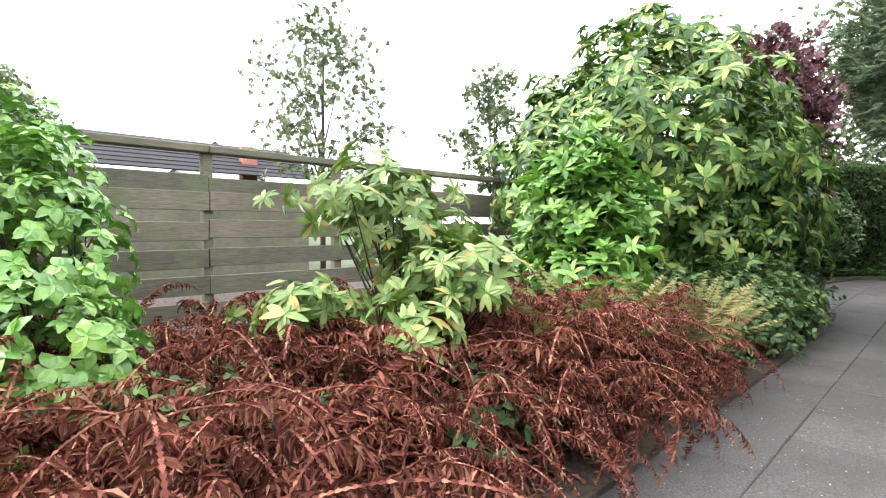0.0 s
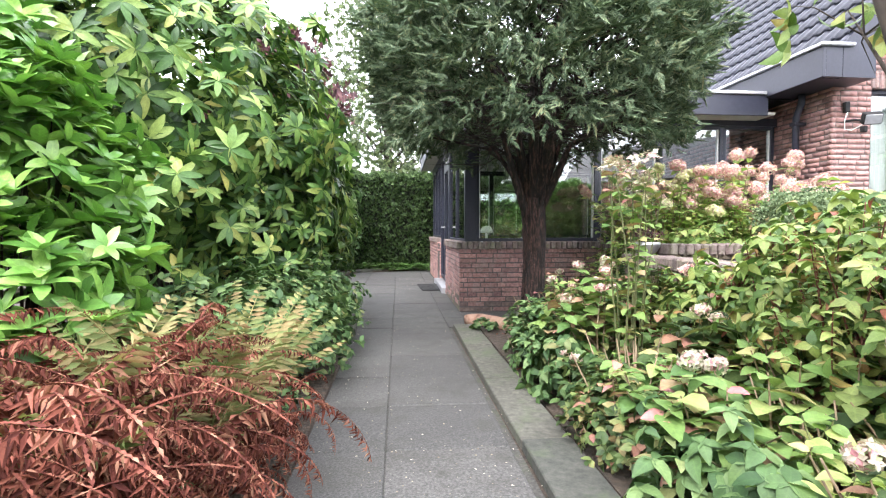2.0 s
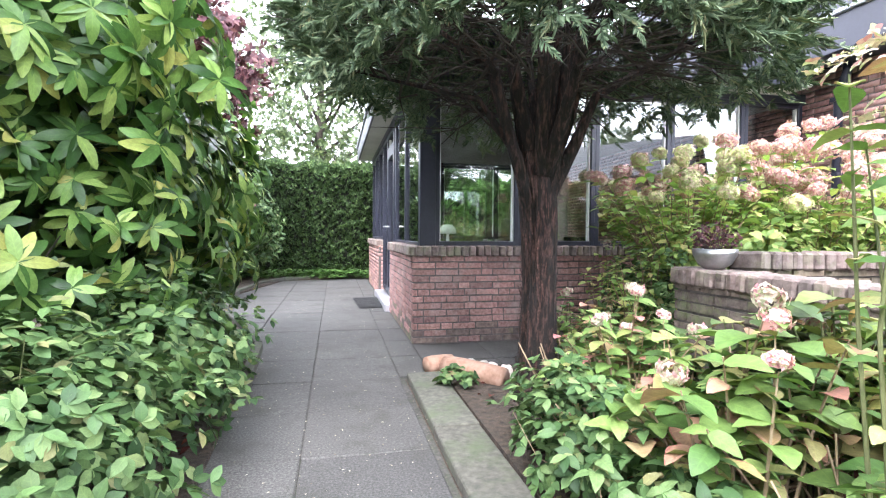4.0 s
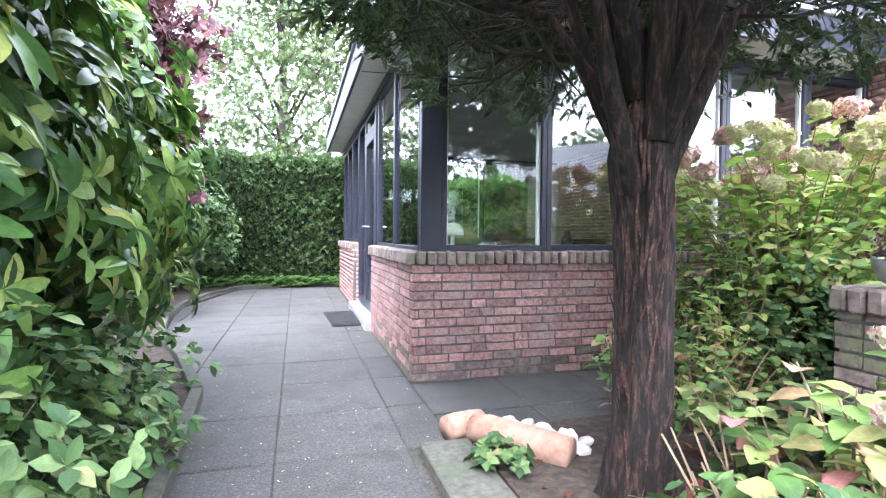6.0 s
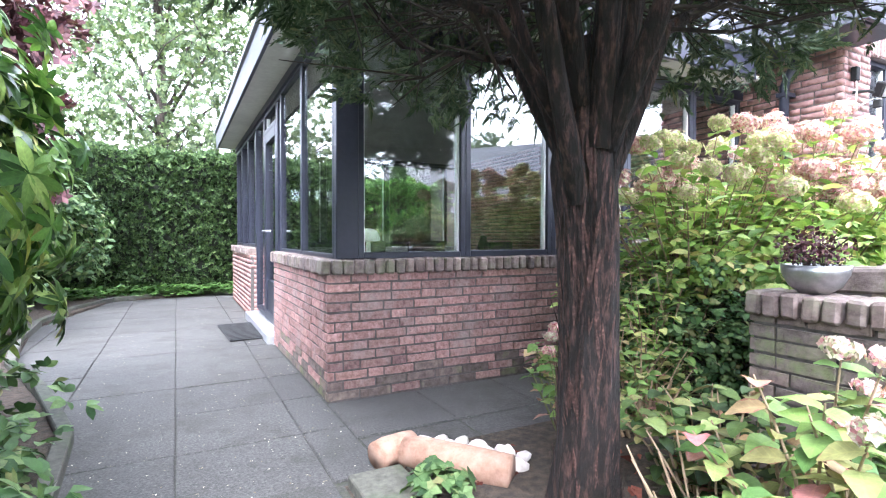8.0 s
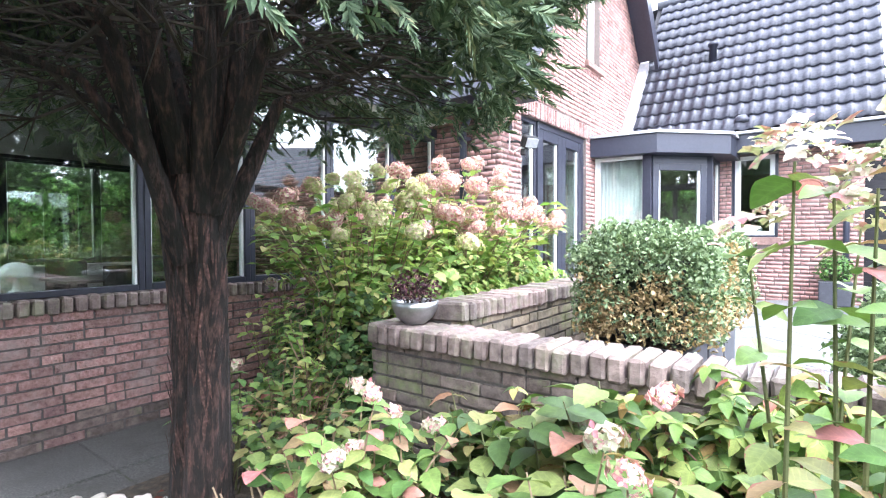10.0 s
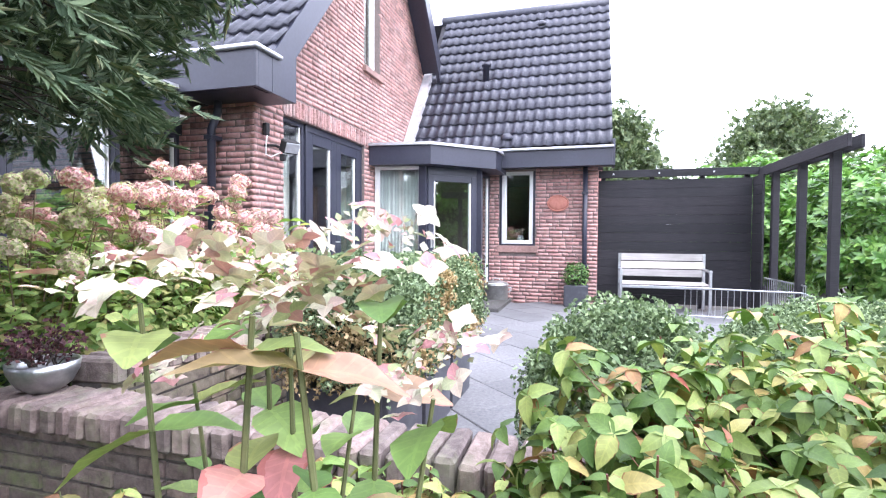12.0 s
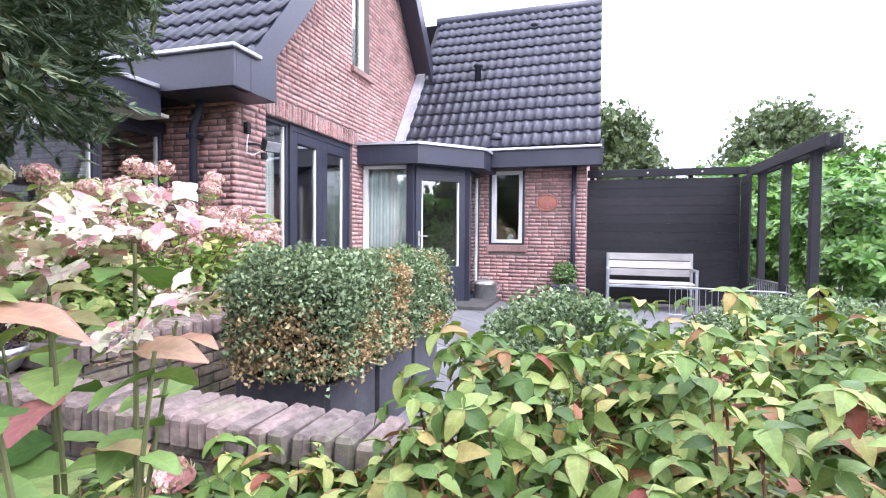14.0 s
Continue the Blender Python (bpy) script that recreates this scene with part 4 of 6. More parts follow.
def arch_frond(length, pairs, rise, bend, width):
    """A dead frond: it climbs, folds over and hangs, its crumpled leaflets drooping."""
    items, y, z, ds = [], 0.0, 0.0, length / pairs
    seg = leaf_shape(ds * 1.6, 0.008, 0.0, 0.5, 1)
    for i in range(pairs):
        s = (i + 0.5) / pairs
        ph = rise - bend * s ** 1.3
        at = pose(0, y, z, ph, 0, 0)
        if s > 0.12:
            w = width * math.sin(math.pi * (0.1 + 0.84 * s)) ** 0.7 * rnd.uniform(0.7, 1.2)
            lf = leaf_shape(w, w * 0.24, rnd.uniform(0.2, 0.8), 0.6, 1)
            for sg in (-1, 1):
                items.append((lf, at @ pose(0, 0, 0, 0, 0, sg * rnd.uniform(-85, -40)) @ pose(0, 0, 0, rnd.uniform(-75, 5), rnd.uniform(-60, 60), 0)))
        items.append((seg, at))
        y, z = y + ds * math.cos(math.radians(ph)), z + ds * math.sin(math.radians(ph))
    return join_shapes(items)


S_SPRAY = spray_shape()
S_FROND = [arch_frond(0.75, 64, 84, 170, 0.045), arch_frond(0.65, 58, 72, 175, 0.042), arch_frond(0.8, 64, 88, 135, 0.046), arch_frond(0.55, 50, 60, 140, 0.042), arch_frond(0.6, 54, 78, 230, 0.04)]
S_TALL = [arch_frond(1.2, 100, 87, 150, 0.05), arch_frond(1.05, 92, 82, 185, 0.048), arch_frond(1.15, 96, 89, 120, 0.05)]
S_GREENFROND = frond_shape(0.75, 36, 0.35, 0.1, 0.1)


def tilt_out(d, up=0.5, spread_=0.35):
    a = d * (1 - up) + np.array([0, 0, up]) + spread_ * rng.normal(size=d.shape)
    return a


def shrub(name, label, category, masses, shape, material, dens, size=1.0, base_at=None, low=-0.5, up=0.35, flat=True, stem=TWIG, stem_r=0.014, thick=0.3, lump=0.2, group="", sub="foliage"):
    """A shrub of leaf rosettes in the shells of rounded masses, over bare limbs. masses: (centre, radii)."""
    c0 = base_at or (masses[0][0][0], masses[0][0][1], 0.0)
    t = thing(name, label, category, c0, 0, group)
    mats, ends = [], []
    for k, (c, r) in enumerate(masses):
        c = np.array(c) - np.array(c0)
        area = 4 * math.pi * ((r[0] * r[1]) ** 1.6 / 3 + (r[0] * r[2]) ** 1.6 / 3 + (r[1] * r[2]) ** 1.6 / 3) ** (1 / 1.6)
        n = int(dens * area)
        p, d = around(n, c, r, low, lump, c[0] * 3 + k, thick)
        keep = p[:, 2] + c0[2] > 0.05
        p, d = p[keep], d[keep]
        if flat:  # the shape's own z points out of the mass
            out = tilt_out(d, up, 0.3)
            ah = np.cross(out, rng.normal(size=out.shape))
            mats.append(frames(p, ah, size * (0.75 + 0.5 * rng.random(len(p))), None, out))
        else:  # the shape's y points out of the mass
            mats.append(frames(p, tilt_out(d, up, 0.35), size * (0.75 + 0.5 * rng.random(len(p))), rng.uniform(0, 6.28, len(p))))
        ends += [tuple(q) for q in p[:: max(1, len(p) // 14)]]
    tagged(part(sub, spread(sub, shape, np.concatenate(mats), material), material, t), kind="stuff")
    if stem:
        tagged(part("branching", limbs((0, 0, -0.03), ends, stem_r), stem, t), kind="stuff")
    return t


def hedge_block(name, label, x0, x1, y0, y1, z0, z1, shape, material, dens, size=1.0, core=HEDGE, faces="xXyYZ", wob=0.05, group="", second=None, share=0.0, lowdry=False):
    """A clipped hedge: a skin of leaves over a core coloured as inner shade."""
    t = thing(name, label, "hedge", ((x0 + x1) / 2, (y0 + y1) / 2, z0), 0, group)
    cx, cy = (x0 + x1) / 2, (y0 + y1) / 2
    mats, pos = [], []
    for f in faces:
        if f in "xX":
            a, n = (y1 - y0) * (z1 - z0), (-1 if f == "x" else 1, 0, 0)
        elif f in "yY":
            a, n = (x1 - x0) * (z1 - z0), (0, -1 if f == "y" else 1, 0)
        else:
            a, n = (x1 - x0) * (y1 - y0), (0, 0, 1)
        k = int(a * dens)
        u, v, w = rng.random(k), rng.random(k), rng.random(k)
        X, Y, Z = x0 + u * (x1 - x0), y0 + v * (y1 - y0), z0 + w * (z1 - z0)
        if f == "x": X = np.full(k, x0)
        if f == "X": X = np.full(k, x1)
        if f == "y": Y = np.full(k, y0)
        if f == "Y": Y = np.full(k, y1)
        if f == "Z": Z = np.full(k, z1)
        p = np.stack([X, Y, Z], 1)
        # rounded shoulders and an uneven skin
        c = np.array([cx, cy, (z0 + z1) / 2])
        h = np.array([(x1 - x0) / 2, (y1 - y0) / 2, (z1 - z0) / 2])
        q = np.abs((p - c) / h)
        edge = np.sort(q, axis=1)[:, 1]
        inward = (p - c) * (np.clip(edge - 0.8, 0, 1) * 0.35)[:, None]
        p = p - inward
        wobble = np.array([noise.noise(Vector(s) * 2.2) * wob + noise.noise(Vector(s) * 7) * wob * 0.5 for s in p])
        p = p + np.array(n) * (wobble - 0.04 * rng.random(k))[:, None]
        out = np.array(n) * 0.8 + np.array([0, 0, 0.25]) + 0.55 * rng.normal(size=p.shape)
        mats.append(frames(p - np.array([cx, cy, z0]), out, size * (0.7 + 0.6 * rng.random(k)), rng.uniform(0, 6.28, k)))
    m = np.concatenate(mats)
    if second is not None:
        zrel = m[:, 2, 3] / (z1 - z0)
        patch = np.array([noise.noise(Vector(q) * 3.5 + Vector((x0 * 5, 0, 3))) for q in m[:, :3, 3]])
        dry = (patch + (0.35 - zrel) * (0.9 if lowdry else 0.0) + 0.25 * rng.normal(size=len(m)) * 0.5) > share
        tagged(part("scorched_foliage", spread("scorched_foliage", shape, m[dry], second), second, t, "scorched straw-coloured foliage"), kind="stuff")
        m = m[~dry]
    tagged(part("foliage", spread("foliage", shape, m, material), material, t), kind="stuff")
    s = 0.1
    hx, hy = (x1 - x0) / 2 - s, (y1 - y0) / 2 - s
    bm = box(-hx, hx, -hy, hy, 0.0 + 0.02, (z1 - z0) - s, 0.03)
    tagged(part("shade_core", bm, SHADE_CORE, t), kind="stuff")
    return t


# near-black fill: the shade among the inner twigs is put into its colour
SHADE_CORE = solid("hedge_shade_core", [(0.006, 0.009, 0.004), (0.02, 0.025, 0.012)], 30, 3, 0.95, 0.8, 0.03)


def ferns(name, label, n, area, shapes, material, tilt=(20, 75), size=(0.7, 1.2), z=0.03, keep=None, group=""):
    """Separate crowns of fronds."""
    x0, x1, y0, y1 = area
    made = 0
    while made < n:
        x, y = rnd.uniform(x0, x1), rnd.uniform(y0, y1)
        if keep and not keep(x, y):
            continue
        t = thing(name, label, "fern", (x, y, z), 0, group)
        groups = {}
        for k in range(rnd.randint(13, 18)):
            a, e = rnd.uniform(0, 360), rnd.uniform(*tilt)
            groups.setdefault(rnd.randrange(len(shapes)), []).append(np.array(pose(0, 0, rnd.uniform(0, 0.1), 0, 0, a) @ pose(0, 0, 0, e, rnd.uniform(-30, 30), 0) @ Matrix.Scale(rnd.uniform(*size), 4)))
        for g, ms in groups.items():
            tagged(part("frond_tuft", spread("frond_tuft", shapes[g], ms, material), material, t), kind="stuff")
        made += 1


def flower_head_mesh(name, r, n, material, tall=1.0, petal=0.013, rows=1):
    pet = leaf_shape(petal * 1.3, petal * 0.95, 0.2, 0.3, rows, 0.85)
    floret = join_shapes([(pet, pose(0, 0, 0, 0, 0, 90 * k) @ pose(0, 0, 0, 18, 0, 0)) for k in range(4)])
    p, d = around(n, (0, 0, 0), (r, r, r * tall), -0.7, 0.28, r * 50, 0.25)
    ah = np.cross(d, rng.normal(size=d.shape))
    return spread(name, floret, frames(p, ah, 0.8 + 0.5 * rng.random(len(p)), None, d + 0.3 * rng.normal(size=d.shape)), material)


HEADS_PINK = [flower_head_mesh("flower_head", 0.072, 210, PETAL_PINK, 0.75 + 0.1 * k, 0.012) for k in range(3)]
HEADS_WHITE = [flower_head_mesh("flower_head", 0.06, 46, PETAL_WHITE, 0.6, 0.0125, 4) for k in range(2)]



def lacecap_mesh(k):
    """A flat flower head: a ring of broad four-petalled florets round a dome of small buds."""
    r = random.Random(40 + k)
    pet = leaf_shape(0.015, 0.013, 0.25, 0.25, 4, 0.8)
    big = join_shapes([(pet, pose(0, 0, 0, 0, 0, 90 * q) @ pose(0, 0, 0, 14, 0, 0)) for q in range(4)])
    bud = leaf_shape(0.008, 0.007, 0.2, 0.3, 1)
    items = [(big, pose(r.uniform(0.03, 0.065) * math.cos(q * 0.41), r.uniform(0.03, 0.065) * math.sin(q * 0.41), r.uniform(-0.015, 0.022), r.uniform(-35, 35), r.uniform(-35, 35), r.uniform(0, 90))) for q in range(17)]
    for q in range(70):
        a, d = r.uniform(0, 6.28), 0.048 * math.sqrt(r.random())
        items.append((bud, pose(d * math.cos(a), d * math.sin(a), 0.012 - 4 * d * d, r.uniform(0, 90), 0, r.uniform(0, 360))))
    return spread("flower_head", join_shapes(items), [np.eye(4)], PETAL_WHITE)


PETAL_LIME = leafy("cream_and_lime_petal", [(0.0, (0.6, 0.4, 0.36)), (0.3, (0.68, 0.58, 0.46)), (0.65, (0.62, 0.64, 0.36)), (1.0, (0.42, 0.52, 0.2))], 0.7, 0.35, 0.15)
HEADS_LIME = [flower_head_mesh("flower_head", 0.07, 210, PETAL_LIME, 0.75 + 0.1 * k, 0.012) for k in range(2)]
HEADS_LACE = [lacecap_mesh(k) for k in range(3)]
SEED = leafy("dry_seed_head", [(0.0, (0.12, 0.045, 0.035)), (0.6, (0.24, 0.1, 0.075)), (1.0, (0.34, 0.22, 0.14))], 0.8, 0.2, 0.15)
HEADS_DRY = [flower_head_mesh("seed_head", 0.05, 80, SEED, 0.3, 0.007)]
HEADS_SMALL = [flower_head_mesh("flower_head", 0.045, 38, PETAL_WHITE if k else PETAL_PINK, 0.55, 0.015) for k in range(2)]


def bloom(t, places, meshes, label="", size=1.0):
    for p in places:
        ob = part("flower_head", meshes[rnd.randrange(len(meshes))], None, t, label)
        ob.matrix_basis = pose(*p, rnd.uniform(-30, 30), rnd.uniform(-30, 30), rnd.uniform(0, 360)) @ Matrix.Scale(size * rnd.uniform(0.75, 1.2), 4)


def hydrangea(name, label, at, spread_r, height, stems, leaf_mat, heads, head_mesh, stem_mat, leaves_per=7, leaf_size=1.0, head_size=1.0, lean=0.5, clear=None, leaf_from=0.25, leaf=None, category="hydrangea", even=0.72, dome=0.3):
    """Upright stems with opposite leaves, some of them topped by a flower head."""
    t = thing(name, label, category, at)
    bm = bmesh.new()
    mats, tops = [], []
    for k in range(stems):
        a, rr = rnd.uniform(0, 6.28), math.sqrt(rnd.random())
        e = Vector((spread_r * rr * math.cos(a), spread_r * rr * math.sin(a), height * rnd.uniform(even, 1.0) * (1 - dome * rr * rr)))
        s = Vector((e.x * 0.3, e.y * 0.3, 0))
        if clear and clear(Vector(at) + e):
            continue
        mid = s.lerp(e, 0.55) + Vector((rnd.uniform(-0.05, 0.05), rnd.uniform(-0.05, 0.05), 0.05))
        tube([s, s.lerp(mid, 0.5), mid, mid.lerp(e, 0.5) + Vector((0, 0, 0.01)), e], [0.0065, 0.0055, 0.0045, 0.0035, 0.0022], 6, bm)
        for j in range(leaves_per):
            q = leaf_from + (1 - leaf_from) * (j + 0.7) / leaves_per
            c = s.lerp(mid, q * 2) if q < 0.5 else mid.lerp(e, q * 2 - 1)
            b = j * 1.57 + a
            for o in (0, math.pi):
                ah = Vector((math.cos(b + o), math.sin(b + o), rnd.uniform(-0.25, 0.45)))
                mats.append(frames(np.array([c]), np.array([ah]), leaf_size * rnd.uniform(0.55, 1.15), np.array([rnd.uniform(-0.4, 0.4)]))[0])
        tops.append(e)
    tagged(part("stem_clump", bm, stem_mat, t), kind="stuff")
    tagged(part("foliage", spread("foliage", leaf or L_HYD, np.array(mats), leaf_mat), leaf_mat, t), kind="stuff")
    if heads:
        tops.sort(key=lambda v: -v.z + 0.75 * rnd.random())
        bloom(t, [tuple(v + Vector((0, 0, 0.03))) for v in tops[:heads]], head_mesh, "", head_size)
    return t


def tree(name, label, at, height, crown, trunk_r, shape, material, n, size=1.0, bark=TWIG, masses=9, low=0.35, gap=0.25):
    """A tapered trunk with limbs and a crown of many leaf clumps in uneven masses."""
    t = thing(name, label, "tree", at)
    lean = Vector((rnd.uniform(-0.3, 0.3), rnd.uniform(-0.3, 0.3), 0))
    top = Vector((lean.x, lean.y, height * 0.82))
    bm = tube([(0, 0, -0.1), tuple(lean * 0.2 + Vector((0, 0, height * 0.3))), tuple(lean * 0.6 + Vector((0, 0, height * 0.6))), tuple(top)], [trunk_r * 1.3, trunk_r, trunk_r * 0.65, trunk_r * 0.2], 9)
    mats, ends = [], []
    for k in range(masses):
        a, s = 2.4 * k + rnd.uniform(-0.4, 0.4), (k + 0.5) / masses
        zc = height * (low + (0.93 - low) * s)
        rr = crown * (1 - 0.75 * abs(2 * s - 0.8) ** 1.6) * 0.62
        c = Vector((math.cos(a) * rr, math.sin(a) * rr, zc)) + lean * s
        ends.append(c)
        rad = crown * rnd.uniform(0.36, 0.55)
        p, d = around(n // masses, tuple(c), (rad, rad, rad * 0.75), -1, 0.35, k * 1.7, 0.7)
        mats.append(frames(p, tilt_out(d, 0.2, 0.6), size * (0.7 + 0.6 * rng.random(len(p))), rng.uniform(0, 6.28, len(p))))
    for c in ends:
        s = Vector((lean.x * 0.4, lean.y * 0.4, max(height * low * 0.8, c.z * 0.62)))
        mid = s.lerp(c, 0.5) + Vector((0, 0, rnd.uniform(0.0, 0.25)))
        tube([s, mid, c], [trunk_r * 0.4, trunk_r * 0.24, trunk_r * 0.08], 6, bm)
        for _ in range(5):
            e2 = c + Vector((rnd.gauss(0, 1), rnd.gauss(0, 1), rnd.gauss(0, 0.8))) * crown * 0.25
            tube([mid.lerp(c, 0.6), c.lerp(e2, 0.5), e2], [trunk_r * 0.12, trunk_r * 0.08, trunk_r * 0.02], 4, bm)
    smooth(part("trunk", bm, bark, t))
    part("crown", spread("crown", shape, np.concatenate(mats), material), material, t)
    return t


# the round conifer by the path
def conifer():
    at = (0.47, -1.76, 0.0)
    t = thing("conifer_tree", "round clipped grey-green conifer on a flaking reddish trunk", "tree", at)
    bm = bmesh.new()
    prof = [(0.0, 0.0, -0.05, 0.165), (0.0, 0.0, 0.06, 0.125), (0.01, 0.0, 0.3, 0.108), (0.02, 0.01, 0.7, 0.1), (0.02, 0.02, 1.05, 0.1), (0.01, 0.02, 1.3, 0.106), (0.0, 0.02, 1.45, 0.1), (0.0, 0.02, 1.6, 0.08), (0.0, 0.02, 1.75, 0.05)]
    tube([p[:3] for p in prof], [p[3] for p in prof], 28, bm)
    for v in bm.verts:
        a = math.atan2(v.co.y, v.co.x)
        k = 0.014 * noise.noise(Vector((math.cos(a) * 4, math.sin(a) * 4, v.co.z * 1.4))) + 0.012 * noise.noise(Vector((math.cos(a) * 11, math.sin(a) * 11, v.co.z * 3)))
        r = math.hypot(v.co.x, v.co.y) or 1
        v.co.x += v.co.x / r * k * 2
        v.co.y += v.co.y / r * k * 2
    smooth(part("trunk", bm, BARK, t))
    # strips of lifting bark
    fz, fa = rng.uniform(0.02, 1.45, 480), rng.uniform(0, 6.28, 480)
    fr = np.interp(fz, [0, 0.06, 0.3, 0.7, 1.05, 1.48], [0.142, 0.126, 0.109, 0.101, 0.101, 0.112])
    fp = np.stack([np.cos(fa) * fr + 0.012, np.sin(fa) * fr + 0.01, fz], 1)
    fo = np.stack([np.cos(fa), np.sin(fa), 0 * fa], 1)
    fd = np.stack([rng.normal(size=480) * 0.1, rng.normal(size=480) * 0.1, np.ones(480)], 1) + 0.06 * fo
    strip = leaf_shape(0.1, 0.011, -0.05, -0.3, 4, 1.0)
    tagged(part("loose_bark", spread("loose_bark", strip, frames(fp, fd, 0.35 + 0.9 * rng.random(480), None, fo), FLAKE), FLAKE, t), kind="stuff")
    tw = bmesh.new()
    tips = []
    for k in range(17):
        a = k * 2.4 + rnd.uniform(-0.3, 0.3)
        rise = rnd.uniform(0.3, 1.9)
        reach = 1.15 * math.sqrt(max(0.15, 1 - (rise / 2.2) ** 2))
        s = Vector((0.06 * math.cos(a), 0.06 * math.sin(a), rnd.uniform(1.15, 1.6)))
        e = Vector((reach * math.cos(a), reach * math.sin(a), 1.66 + rise))
        mid = s.lerp(e, 0.42) + Vector((-0.16 * math.cos(a), -0.16 * math.sin(a), 0.16))
        r0 = rnd.uniform(0.028, 0.05)
        smooth(part("limb", tube([s, s.lerp(mid, 0.5) + Vector((0.02 * math.cos(a), 0.02 * math.sin(a), 0.02)), mid, mid.lerp(e, 0.5), e], [r0, r0 * 0.78, r0 * 0.55, r0 * 0.36, r0 * 0.15], 8), BARK, t))
        tips.append((s, mid, e))
    for s, mid, e in tips:
        for j in range(9):
            q = mid.lerp(e, rnd.random())
            d_ = Vector((rnd.gauss(0, 1), rnd.gauss(0, 1), rnd.uniform(-0.5, 0.8))).normalized() * rnd.uniform(0.25, 0.55)
            m2 = q + d_ * 0.5 + Vector((0, 0, rnd.uniform(-0.05, 0.03)))
            tube([q, m2, q + d_], [0.011, 0.007, 0.003], 4, tw)
            for _ in range(2):
                d3 = d_ * 0.5 + Vector((rnd.gauss(0, 0.15), rnd.gauss(0, 0.15), rnd.gauss(0, 0.1)))
                tube([m2, m2 + d3 * 0.6, m2 + d3], [0.006, 0.004, 0.002], 3, tw)
    for k in range(190):  # bare twigs under the crown
        a, r0 = rnd.uniform(0, 6.28), rnd.uniform(0.15, 0.95)
        q = Vector((r0 * math.cos(a), r0 * math.sin(a), 1.74 + 0.2 * r0 + rnd.uniform(0, 0.35)))
        d_ = Vector((math.cos(a + rnd.gauss(0, 0.7)), math.sin(a + rnd.gauss(0, 0.7)), rnd.uniform(-0.3, 0.3))) * rnd.uniform(0.25, 0.55)
        tube([q, q + d_ * 0.5 + Vector((0, 0, 0.03)), q + d_], [0.007, 0.005, 0.0015], 4, tw)
        for _ in range(2):
            d3 = d_ * 0.45 + Vector((rnd.gauss(0, 0.1), rnd.gauss(0, 0.1), rnd.gauss(0, 0.08)))
            tube([q + d_ * 0.5, q + d_ * 0.5 + d3], [0.004, 0.0015], 3, tw)
    tagged(part("twig_mass", tw, TWIG, t), kind="stuff")
    # upswept tufts of flat sprays over a dense shaded inside
    p, d = around(3000, (0.0, 0, 2.6), (1.45, 1.45, 1.34), -0.76, 0.13, 4.2, 0.2)
    p, d = np.repeat(p, 6, 0), np.repeat(d * np.array([0.75, 0.75, 0.55]) + np.array([0, 0, 0.12]) + 0.3 * rng.normal(size=d.shape), 6, 0)
    p = p + 0.03 * rng.normal(size=p.shape)
    p2, d2 = around(1800, (0.0, 0, 2.65), (1.22, 1.22, 1.12), -0.35, 0.1, 7.0, 0.3)
    p, d = np.concatenate([p, p2]), np.concatenate([d, d2])
    size = np.concatenate([0.9 * (0.65 + 0.6 * rng.random(len(p) - len(p2))), 1.7 * (0.7 + 0.6 * rng.random(len(p2)))])
    flat_r = np.hypot(p[:, 0], p[:, 1])
    keep = p[:, 2] > 1.67 + 0.12 * rng.random(len(p)) + np.clip(1.15 - flat_r, 0, 2) * 1.1
    p, d, size = p[keep], d[keep], size[keep]
    m = frames(p, d + 0.4 * rng.normal(size=d.shape), size, rng.uniform(0, 6.28, len(p)))
    part("crown", spread("crown", S_SPRAY, m, CONIFER), CONIFER, t)
    return t


conifer()

# long bed: from the fence to the path
shrub("rhododendron", "large rhododendron with whorled leaves, some yellowing", "shrub", [((-2.75, -1.9, 1.9), (1.35, 1.5, 1.5)), ((-2.1, -1.5, 1.2), (0.8, 1.1, 1.1)), ((-3.3, -2.6, 1.6), (1.0, 1.0, 1.2)), ((-2.1, 0.0, 1.3), (0.75, 0.9, 1.2))], S_RHODO, RHODO, 58, 1.05, (-2.7, -1.8, 0.0), -0.75, 0.22)
shrub("laurel_bush", "bright green laurel bush with upright leaves", "shrub", [((-2.45, -4.1, 1.2), (0.5, 0.5, 0.56)), ((-2.4, -4.1, 1.5), (0.34, 0.34, 0.4)), ((-2.3, -4.3, 0.75), (0.5, 0.4, 0.35))], S_LAUREL, LAUREL, 100, 1.0, (-2.45, -4.1, 0.0), -0.6, 0.6)
shrub("yellowing_rhododendron", "low rhododendron with pale yellowing leaves", "shrub", [((-2.5, -6.1, 1.2), (0.42, 0.4, 0.3)), ((-2.15, -6.0, 0.85), (0.4, 0.4, 0.22)), ((-2.6, -5.7, 0.98), (0.36, 0.36, 0.3)), ((-1.95, -6.02, 0.84), (0.3, 0.26, 0.22)), ((-1.85, -6.35, 0.66), (0.2, 0.26, 0.16)), ((-2.45, -6.6, 0.72), (0.3, 0.25, 0.15))], S_RHODO, PALE_RHODO, 52, 0.76, (-2.4, -5.9, 0.0), -0.6, 0.35, True, TWIG, 0.012, 0.6, 0.5)
shrub("leafy_shrub", "broad-leaved green shrub beside the fence", "shrub", [((-3.35, -7.55, 0.75), (0.5, 0.4, 0.8)), ((-3.9, -7.6, 1.25), (0.45, 0.4, 0.6)), ((-2.7, -7.6, 0.5), (0.4, 0.4, 0.45))], S_HYD, LAUREL, 110, 0.52, (-3.4, -7.5, 0.0), -0.7, 0.3)
